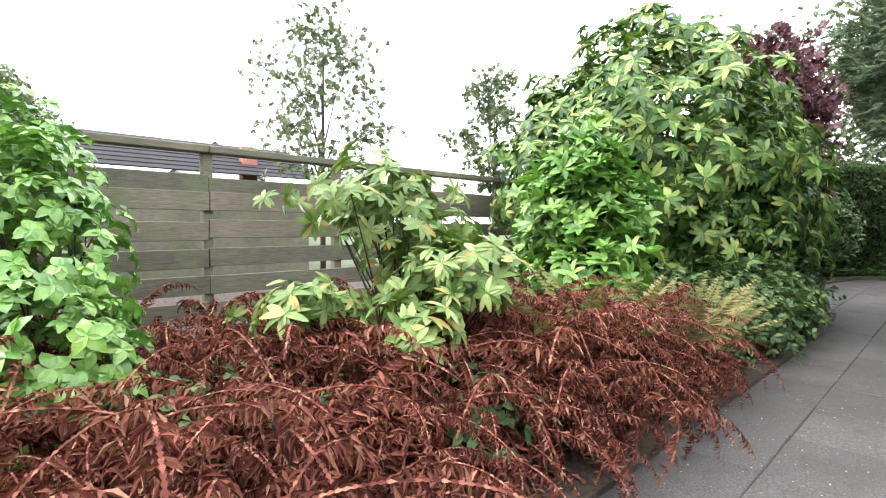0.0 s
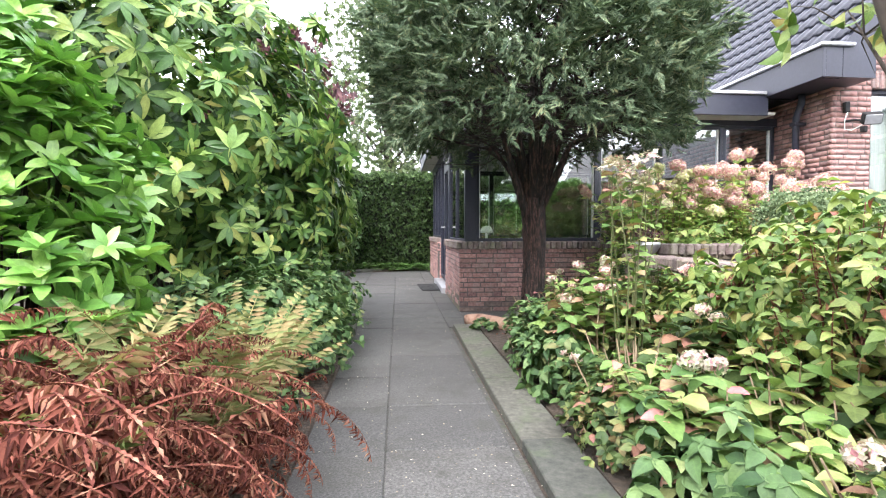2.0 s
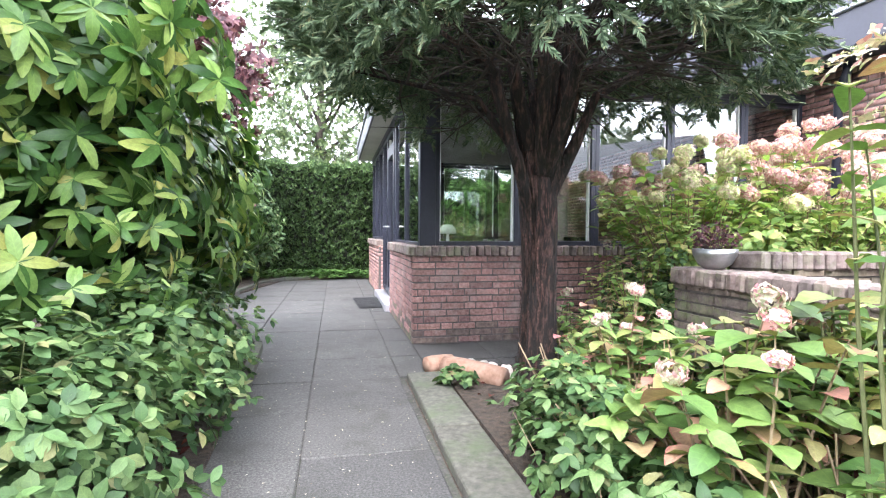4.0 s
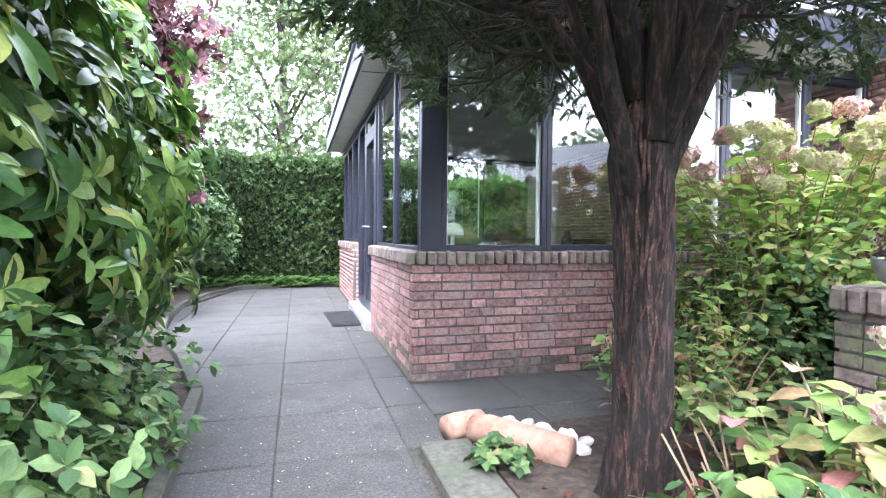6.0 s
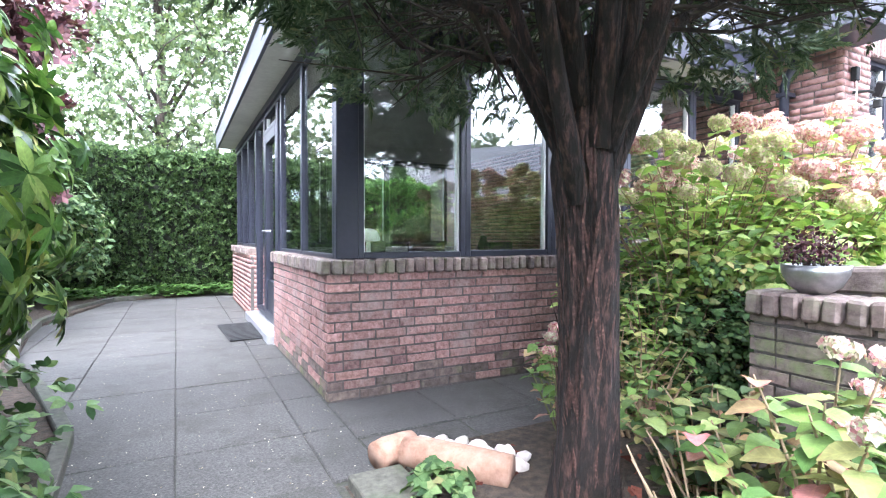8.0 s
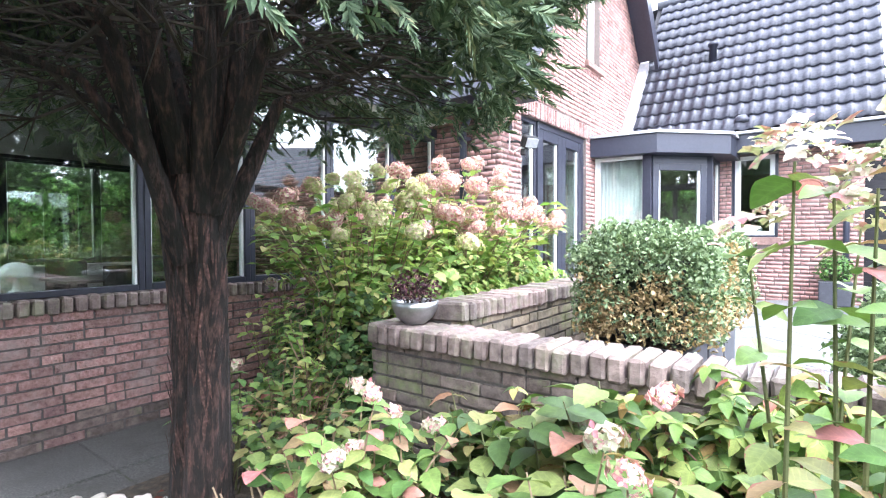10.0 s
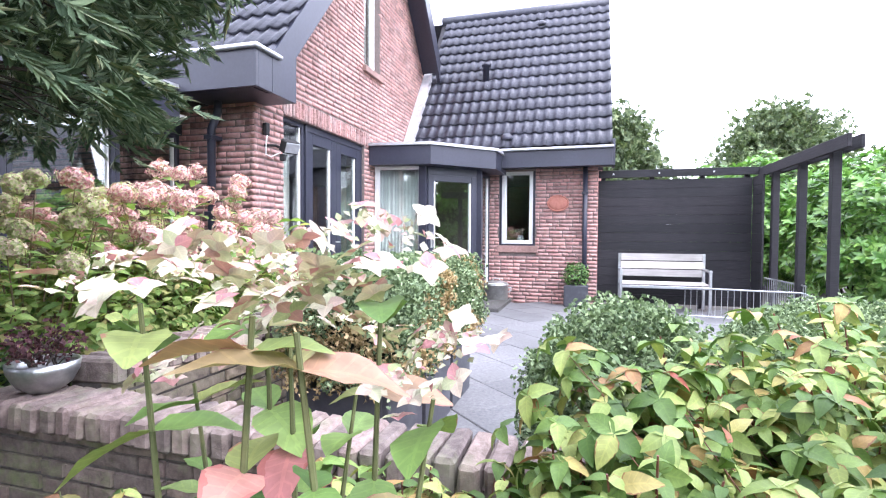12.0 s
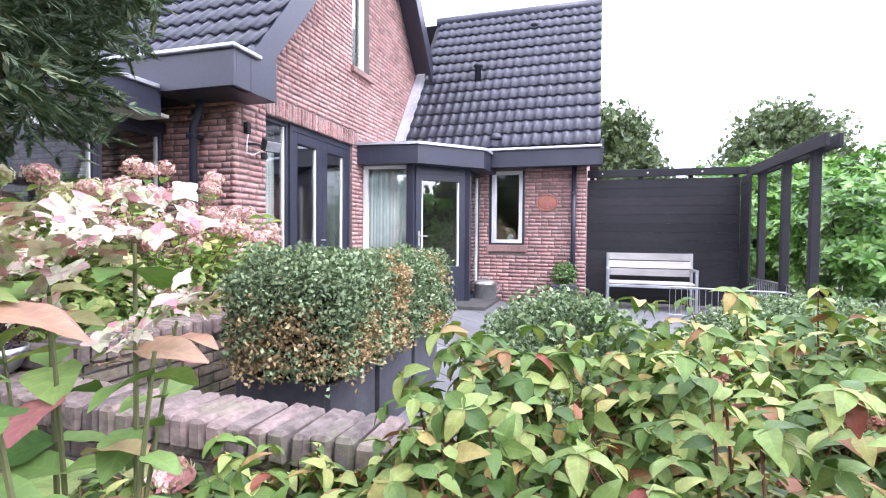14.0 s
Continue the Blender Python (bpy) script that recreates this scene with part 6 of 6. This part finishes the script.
def drape(name, label, p, q, z0, z1, mat=CURTAIN, waves=9, amp=0.02):
    p, q = Vector(p), Vector(q)
    nrm = Vector((-(q - p).y, (q - p).x)).normalized()
    bm = bmesh.new()
    n = waves * 6
    cols = []
    for i in range(n + 1):
        c = p.lerp(q, i / n) + nrm * amp * math.sin(2 * math.pi * i * waves / n)
        cols.append([bm.verts.new((c.x, c.y, z)) for z in (z0, z1)] + [bm.verts.new((c.x + nrm.x * 0.004, c.y + nrm.y * 0.004, z)) for z in (z1, z0)])
    for a, b in zip(cols, cols[1:]):
        for k in range(4):
            bm.faces.new((a[k], b[k], b[(k + 1) % 4], a[(k + 1) % 4]))
    bmesh.ops.recalc_face_normals(bm, faces=bm.faces)
    t = thing(name, label, "curtain")
    smooth(part("cloth", bm, mat, t))


drape("curtain", "white pleated curtain behind the bay window", (7.3, GY - 0.04), (7.37, -1.52), P + 0.07, BT - 0.05, waves=12, amp=0.009)
drape("curtain", "white curtain behind the upstairs window", (UX0 + 0.02, GY + 0.24), (UX1 - 0.02, GY + 0.24), UZ0 - 0.08, UZ1, waves=7, amp=0.008)
drape("curtain", "white curtain beside the tall window", (5.1, GY + 0.3), (5.34, GY + 0.3), P + 0.05, OZ - 0.1, waves=4)
wv = thing("flower_vase", "white flowers on the kitchen window sill", "vase", (WX + 0.3, -2.85, 1.3))
smooth(part("vase_body", lathe([(0.05, 0), (0.07, 0.06), (0.04, 0.12)], 16), OPAL, wv))
part("flower_head", HEADS_WHITE[0], None, wv).matrix_basis = pose(0, 0, 0.19) @ Matrix.Scale(1.6, 4)
tagged(part("inner_sill", box(WX + 0.16, WX + 0.45, WY0, WY1, 1.24, 1.3), WHITE), "white inner window sill", "sill", kind="structure")

# ---------------- along the path ----------------
mat_ = thing("door_mat", "black ribbed rubber door mat on the paving", "mat", (-0.2, 2.75, 0.006), 3)
part("backing", box(-0.2, 0.2, -0.5, 0.5, 0, 0.012, 0.004), RUBBER, mat_)
for i in range(14):
    part("rib", box(-0.19, 0.19, -0.47 + 0.07 * i, -0.43 + 0.07 * i, 0.012, 0.02, 0.002), RUBBER, mat_)

for k, (x, y, a, l, r) in enumerate(((0.24, -1.22, -52, 0.5, 0.075), (0.05, -0.98, 15, 0.2, 0.065))):
    lg = thing("log", "short cut log edging the bed, paler at its ends", "log", (x, y, r - 0.01 if k == 0 else r), a, "logs")
    bm = tube([(-l / 2, 0, 0), (-l / 4, 0.004, 0.003), (l / 4, -0.004, 0.002), (l / 2, 0, 0)], [r * 0.97, r, r * 1.02, r * 0.96], 18)
    smooth(part("bole", bm, LOGWOOD, lg))
pm = []
for k in range(3):
    bm = bmesh.new()
    bmesh.ops.create_icosphere(bm, subdivisions=2, radius=1)
    for v in bm.verts:
        v.co *= 1 + 0.25 * noise.noise(v.co * 1.3 + Vector((k * 5, 0, 0)))
    me = bpy.data.meshes.new("pebble")
    bm.to_mesh(me)
    bm.free()
    me.materials.append(PEBBLE)
    me.polygons.foreach_set("use_smooth", [True] * len(me.polygons))
    pm.append(me)
for k in range(16):
    s = k / 15
    x, y = 0.2 + 0.3 * s + rnd.uniform(-0.03, 0.05), -1.05 - 0.32 * s + rnd.uniform(0, 0.09)
    ob = tagged(new("pebble", pm[k % 3]), "smooth pale garden pebble beside the log", "pebble", "pebbles")
    sz = rnd.uniform(0.025, 0.045)
    ob.matrix_basis = pose(x, y, sz * 0.75 + (0.05 if k % 3 else 0.0), rnd.uniform(0, 360), rnd.uniform(-20, 20), rnd.uniform(0, 360)) @ Matrix.Diagonal((sz * 1.3, sz, sz * 0.8, 1))
stone_pile = tagged(part("stone_heap", lathe([(0.16, -0.01), (0.13, 0.04), (0.06, 0.07), (0.01, 0.075)], 14, (0.36, -1.15, 0)), PEBBLE), "low heap of pale stones beside the log", "stones", kind="stuff")
shrub("ground_ivy", "scalloped green ground cover by the log", "ground cover", [((0.08, -1.36, 0.06), (0.12, 0.14, 0.08))], S_IVY, HERB, 260, 0.6, None, -0.2, 0.6, True, None)

bowl = thing("zinc_bowl", "round zinc bowl on the garden wall", "bowl", (1.45, -2.02, 0.82))
smooth(part("shell", lathe([(0.05, 0), (0.09, 0.03), (0.115, 0.08), (0.12, 0.115), (0.11, 0.115), (0.1, 0.09)], 24), GALV, bowl))
shrub("heather", "dark withered heather in the zinc bowl", "heather", [((1.45, -2.02, 0.95), (0.085, 0.085, 0.05))], S_BOX, PURPLE, 900, 1.2, (1.45, -2.02, 0.92), -0.3, 0.6, False, TWIG, 0.004)

# ---------------- the fence and what lies past it ----------------
fence = thing("timber_fence", "weathered grey-green board fence with open gaps", "fence", (-4.6, 0, 0))
for y in (-8.9, -7.6, -6.3, -5.05, -3.8, -2.55, -1.3, 0.0):
    part("post", box(-0.1, -0.02, y - 0.04, y + 0.04, -0.05, 1.72, 0.006), FENCEWOOD, fence)
ys = [-8.9, -6.3, -3.8, -1.3, 0.2]
for a, b in zip(ys, ys[1:]):
    part("cap_rail", box(-0.12, 0.03, a, b - 0.006, 1.7, 1.76, 0.006), FENCEWOOD, fence)
    for k, z in enumerate((1.36, 1.22, 0.99, 0.76, 0.53, 0.3, 0.08)):
        part("board", box(-0.02 + 0.016 * (k == 1), 0.004 + 0.016 * (k == 1), a, b - 0.006, z, z + 0.155, 0.004, None, pose(0, 0, 0, rnd.uniform(-0.15, 0.15), 0, 0)), FENCEWOOD, fence)
shed = thing("garden_shed", "low neighbouring shed with a dark slatted roof", "shed", (-12.9, -3.8, 0))
part("wall", box(-1.5, 1.5, -2.2, 2.2, 0, 2.1), FENCEWOOD, shed)
for k in range(8):
    part("roof_slat", box(-0.11, 0.11, -2.4, 2.4, -0.015, 0.015, 0.003, None, pose(1.55 - 0.2 * k, 0, 2.25 + 0.105 * k, 0, 24, 0)), PAINT_DARK, shed)
part("chimney", box(0.9, 1.1, 0.75, 1.1, 2.1, 2.9), TERRACOTTA, shed)


def house(name, label, at, turn, w, l, eave, ridge, wall_mat):
    h = thing(name, label, "house", at, turn)
    part("wall", prism([(-w / 2, 0), (w / 2, 0), (w / 2, eave), (0, ridge - 0.25), (-w / 2, eave)], "y", -l / 2, l / 2), wall_mat, h)
    for s in (-1, 1):
        part("roof", prism([(0, ridge), (s * (w / 2 + 0.5), eave - 0.35), (s * (w / 2 + 0.5), eave - 0.5), (0, ridge - 0.15)], "y", -l / 2 - 0.35, l / 2 + 0.35), TILE, h)
        part("verge_board", prism([(0, ridge + 0.03), (s * (w / 2 + 0.55), eave - 0.36), (s * (w / 2 + 0.55), eave - 0.75), (0, ridge - 0.36)], "y", l / 2 + 0.35, l / 2 + 0.42), PAINT_DARK, h)
    for x in (-1.4, 1.4):
        win = part("window", box(x - 0.6, x + 0.6, l / 2, l / 2 + 0.05, 0.9, 2.1, 0.01), PAINT, h)
        part("pane", box(x - 0.52, x + 0.52, l / 2 + 0.05, l / 2 + 0.06, 0.98, 2.02), GLASS, win)
    return h


house("neighbour_house", "white-gabled neighbouring house with a dark roof", (13.6, -20.5, 0), -38, 6.4, 9, 2.5, 5.9, WHITE)
house("far_house", "distant pale house beyond the gardens", (-33, 4, 0), 70, 7, 9, 2.8, 5.6, WHITE)

# ---------------- pieces: bricks, copings, slabs ----------------
def brick_data(name, l, h, dpt, mat, k):
    bm = box(0, l, 0, dpt, 0, h)
    bmesh.ops.subdivide_edges(bm, edges=[e for e in bm.edges if abs((e.verts[0].co - e.verts[1].co).x) > 0.5 * l], cuts=2)
    for v in bm.verts:
        v.co += Vector([noise.noise(v.co * 31 + Vector((k * 7 + j * 3, j * 5, k))) for j in range(3)]) * 0.0042
    me = bpy.data.meshes.new(name)
    bm.to_mesh(me)
    bm.free()
    me.materials.append(mat)
    return me


def brick_set(mat):
    return [brick_data("brick", 0.206, 0.048, 0.05, mat, k) for k in range(5)], [brick_data("brick", 0.1, 0.05, 0.05, mat, k + 9) for k in range(3)]


def lay_bricks(parent, origin, turn, length, z0, z1, sets, seed, joined=None, ok=None, foot=None):
    """Courses of mixed stretchers and headers on a face; parts of the wall, or one joined field."""
    r = random.Random(seed)
    arrays = None
    if joined:
        arrays = [[(np.array([v.co[:] for v in me.vertices]), [tuple(p.vertices) for p in me.polygons]) for me in s] for s in sets]
        items = {}
    rows = int(round((z1 - z0) / 0.0625))
    base_m = pose(*origin, 0, 0, turn)
    for i in range(rows):
        x, z = -r.choice((0.0, 0.055, 0.11)), z0 + i * 0.0625 + 0.006
        while x < length - 0.02:
            head = r.random() < 0.25
            l = 0.1 if head else 0.208
            a, b = max(x, 0.0), min(x + l, length)
            if ok and not ok(a, b, z, z + 0.05):  # cut to the longest piece that fits
                cuts = [(a + 0.0104 * p, b - 0.0104 * q) for p in range(20) for q in range(20) if b - a - 0.0104 * (p + q) > 0.025]
                fits = [c for c in cuts if ok(c[0], c[1], z, z + 0.05)]
                a, b = max(fits, key=lambda c: c[1] - c[0]) if fits else (a, a)
            if b - a > 0.025:
                m = base_m @ pose(a, r.uniform(-0.003, 0.003), z + r.uniform(-0.002, 0.002), 0, r.uniform(-0.5, 0.5), r.uniform(-0.4, 0.4)) @ Matrix.Diagonal(((b - a) / l, 1, 1, 1))
                k = r.randrange(3 if head else 5)
                if joined:
                    items.setdefault((int(head), k), []).append(np.array(m))
                else:
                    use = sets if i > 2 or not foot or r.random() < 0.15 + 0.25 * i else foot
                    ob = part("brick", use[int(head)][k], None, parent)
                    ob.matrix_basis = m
            x += l + 0.0115
    if joined:
        for (h_, k), ms in items.items():
            me = spread("brick_field", arrays[h_][k], ms, joined)
            tagged(part("brick_field", me, joined, parent), kind="stuff")


def coping(parent, origin, turn, length, depth, h, mat, overhang=0.03, pitch=0.072):
    """Bricks on edge along the top of a wall."""
    datas = []
    for k in range(5):
        bm = box(0, pitch - 0.009, -overhang, depth, 0, h, 0.012)
        for v in bm.verts:
            v.co += Vector([noise.noise(v.co * 23 + Vector((k * 7 + j * 3, j * 5, k))) for j in range(3)]) * 0.007
        me = bpy.data.meshes.new("coping_brick")
        bm.to_mesh(me)
        bm.free()
        me.materials.append(mat)
        datas.append(me)
    base_m = pose(*origin, 0, 0, turn)
    for i in range(int(length / pitch)):
        ob = part("coping_brick", datas[rnd.randrange(5)], None, parent)
        ob.matrix_basis = base_m @ pose(i * pitch, rnd.uniform(-0.008, 0.008), rnd.uniform(-0.004, 0.003), rnd.uniform(-1, 1), rnd.uniform(-1.5, 1.5), rnd.uniform(-1, 1))


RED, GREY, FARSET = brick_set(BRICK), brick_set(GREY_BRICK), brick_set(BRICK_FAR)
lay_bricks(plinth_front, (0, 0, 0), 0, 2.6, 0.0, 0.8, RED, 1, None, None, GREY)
lay_bricks(plinth_front, (2.6, 0, 0), 0, 1.7, 0.0, 0.8, FARSET, 2, BRICK_FAR)
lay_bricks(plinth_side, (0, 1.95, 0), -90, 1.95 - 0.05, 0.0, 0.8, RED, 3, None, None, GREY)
lay_bricks(plinth_pier, (0, CY, 0), -90, CY - 3.75, 0.0, 0.8, FARSET, 4, BRICK_FAR)
lay_bricks(plinth_pier, (0.05, 3.74, 0), 0, 0.25, 0.0, 0.8, FARSET, 5, BRICK_FAR)
coping(plinth_front, (-0.04, 0, 0.8), 0, CX + 0.04, 0.32, 0.1, COPING)
coping(plinth_side, (0, 1.97, 0.8), -90, 1.97, 0.1, 0.1, COPING)
coping(plinth_pier, (0, CY, 0.8), -90, CY - 3.72, 0.32, 0.1, COPING)


def gable_ok(a, b, z0_, z1_):
    xa, xb = CX + a, CX + b
    if xb > OX0 and xa < OX1 and z0_ < OZ + 0.22:
        return False
    if xb > UX0 and xa < UX1 and z1_ > UZ0 - 0.02 and z0_ < UZ1:
        return False
    if z1_ > 2.9 and max(abs(xa - APX), abs(xb - APX)) > (APZ - 0.1 - z1_) / SL:
        return False
    return not (xb > WX and z0_ < 2.9 + (xb - WX) * 1.33 - 0.4)


lay_bricks(gable_wall, (CX, GY + 0.006, 0), 0, 6.2, 0.25, 6.9, FARSET, 6, BRICK_FAR, gable_ok)
lay_bricks(house_side, (CX + 0.006, 5.7, 0), -90, 5.7 - GY, 0.06, 2.75, FARSET, 7, BRICK_FAR)
lay_bricks(wing_wall, (WX + 0.006, -2.0, 0), -90, 2.15, 0.25, 2.6, FARSET, 8, BRICK_FAR, lambda a, b, c, d_: not (-2.0 - b < WY1 + 0.0 and -2.0 - a > WY0 and d_ > WZ0 - 0.13 and c < WZ1))
coping(gable_wall, (OX0 - 0.02, GY - 0.002, OZ), 0, OX1 - OX0 + 0.2, 0.05, 0.205, BRICK, 0.004, 0.0635)

gwall = wall_core("wall_garden", 1.35, 1.55, -4.25, -1.84, -0.05, 0.72, "weathered brick garden wall with a coping of bricks on edge")
lay_bricks(gwall, (1.338, -1.83, 0), -90, 2.42, 0.0, 0.72, GREY, 9)
lay_bricks(gwall, (1.56, -1.828, 0), 180, 0.22, 0.0, 0.72, GREY, 10)
coping(gwall, (1.338, -1.82, 0.72), -90, 2.42, 0.22, 0.1, COPING)
bwall = wall_core("wall_raised_bed", 1.57, 4.0, -2.2, -2.0, P - 0.1, 0.82, "mossy brick wall of the raised bed")
MOSSY = brick_set(solid("mossy_brick", [(0.13, 0.11, 0.085), (0.22, 0.19, 0.14), (0.3, 0.26, 0.2)], 20, 1.6, 0.95, 0.9, 0.012, "object", (0.14, 0.17, 0.05)))
lay_bricks(bwall, (1.57, -2.212, 0), 0, 2.43, P, 0.82, MOSSY, 12)
coping(bwall, (1.56, -2.212, 0.82), 0, 2.43, 0.22, 0.1, COPING)

# slabs
def slab_data(name, l, w, h, mat, k):
    bm = box(0, l, 0, w, -h, 0, 0.006)
    for v in bm.verts:
        v.co += Vector([noise.noise(v.co * 9 + Vector((k * 7 + j * 3, j, k))) for j in range(3)]) * 0.004
    me = bpy.data.meshes.new(name)
    bm.to_mesh(me)
    bm.free()
    me.materials.append(mat)
    return me


paving = tagged(part("paving_bed", box(-3.0, 2.3, -9.5, 7.0, -0.2, -0.011), JOINT), "sandy bed under the garden path", "pavement", kind="structure")
SL_ = [slab_data("slab", 0.596, 0.596, 0.05, SLAB, k) for k in range(4)]
SH_ = [slab_data("slab", 0.23, 0.592, 0.05, SLAB, k) for k in range(3)]
for j in range(28):
    y = -9.42 + 0.6 * j
    cols = [-1.44, -0.84] if y < -1.2 else [-2.64, -2.04, -1.44, -0.84]
    for x in cols:
        part("slab", SL_[rnd.randrange(4)], None, paving).matrix_basis = pose(x, y, rnd.uniform(-0.004, 0.002), rnd.uniform(-0.25, 0.25), rnd.uniform(-0.25, 0.25), rnd.uniform(-0.25, 0.25))
    if y > -1.2:
        part("slab", SH_[rnd.randrange(3)], None, paving).matrix_basis = pose(-0.24, y, rnd.uniform(-0.003, 0.002), 0, 0, 0)
for x in (0.0, 0.6, 1.2, 1.8):
    for y in (-0.61,):
        part("slab", SL_[rnd.randrange(4)], None, paving).matrix_basis = pose(x, y, rnd.uniform(-0.004, 0.002), rnd.uniform(-0.2, 0.2), 0, 0)
    part("slab", SL_[rnd.randrange(4)], None, paving).matrix_basis = pose(x, -0.96, -0.008) @ Matrix.Diagonal((1, 0.57, 1, 1))
kerb = tagged(part("kerb_bed", box(-0.21, 0.06, -9.5, -1.06, -0.1, -0.01), SOIL), "mossy concrete edging along the path", "kerb", kind="structure")
KB = [slab_data("kerb_slab", 0.24, 0.99, 0.06, GREEN_KERB, k) for k in range(3)]
for j in range(9):
    part("kerb_slab", KB[j % 3], None, kerb).matrix_basis = pose(-0.2, -2.06 - j * 1.0, 0.045 + rnd.uniform(-0.004, 0.004), rnd.uniform(-0.3, 0.3), 0, rnd.uniform(-0.3, 0.3))
edging = thing("bed_edging", "dark concrete edging round the planting bed", "kerb", kind="structure")
pts = [(-1.24, -1.4), (-1.33, 0), (-1.62, 1.0), (-1.98, 1.9), (-2.18, 3.0), (-2.25, 4.2), (-2.1, 5.4), (-1.75, 6.35), (-0.9, 6.75), (0.2, 6.95)]
for a, b in zip(pts, pts[1:]):
    v = Vector(b) - Vector(a)
    part("edging_piece", box(0, v.length - 0.008, -0.035, 0.035, -0.04, 0.075, 0.006, None, pose(*a, 0, 0, 0, math.degrees(math.atan2(v.y, v.x)))), GREEN_KERB, edging)
PT_ = [slab_data("tile", 0.494, 0.494, 0.03, PATIO, k) for k in range(4)]
for i in range(-16, 17):
    for j in range(-16, 17):
        c = Vector((5.6, -5.0)) + Vector(((i - j) * 0.3536, (i + j) * 0.3536))
        if 1.9 < c.x < 8.45 and -8.2 < c.y < -1.35 and not (c.x < 4.3 and c.y > -2.45) and not (c.x > 7.2 and c.y > -2.4):
            part("tile", PT_[rnd.randrange(4)], None, terrace).matrix_basis = pose(c.x, c.y, P + rnd.uniform(-0.003, 0.001), rnd.uniform(-0.2, 0.2), rnd.uniform(-0.2, 0.2), 45 + rnd.uniform(-0.2, 0.2))

# litter on the paving
LITTER = leafy("withered_petal", [(0.0, (0.16, 0.12, 0.08)), (0.5, (0.38, 0.33, 0.26)), (1.0, (0.66, 0.6, 0.52))], 0.8, 0.1, 0.15)
lt = np.zeros((1400, 3))
lt[:, 0], lt[:, 1], lt[:, 2] = rng.uniform(-1.42, 0, 1400), rng.uniform(-7.6, 5, 1400), 0.008
lt = np.repeat(lt, 3, axis=0)
lt[:, :2] += rng.normal(size=(4200, 2)) * 0.12
me = spread("petal_litter", leaf_shape(0.011, 0.006, 0.1, 0.2, 1), frames(lt, rng.normal(size=(4200, 3)) * np.array([1, 1, 0.05]), 0.25 + 1.2 * rng.random(4200) ** 2), LITTER)
tagged(part("petal_litter", me, LITTER), "small pale petals fallen on the paving", "litter", kind="stuff")
lt = lt[:420]
lt[:, 0] = np.where(rng.random(420) < 0.6, rng.uniform(0.08, 1.2, 420), rng.uniform(-1.7, -1.32, 420))
lt[:, 1] = rng.uniform(-7, -1.1, 420)
lt[:, 2] = 0.045
me = spread("leaf_litter", leaf_shape(0.07, 0.04, 0.3, 0.4, 2), frames(lt, rng.normal(size=(420, 3)) * np.array([1, 1, 0.2]), 0.5 + 0.7 * rng.random(420)), FERN_BROWN)
tagged(part("leaf_litter", me, FERN_BROWN), "dry brown leaves fallen on the soil", "litter", kind="stuff")
iv = np.stack([rng.uniform(-3.6, 1.0, 900), rng.uniform(6.5, 7.2, 900), rng.uniform(0.05, 0.2, 900)], 1)
me = spread("ivy_carpet", S_IVY, frames(iv, rng.normal(size=(900, 3)) * np.array([1, 1, 0.2]), 0.9), IVY)
tagged(part("ivy_carpet", me, IVY), "low ivy carpeting the soil below the hedge", "ground cover", kind="stuff")
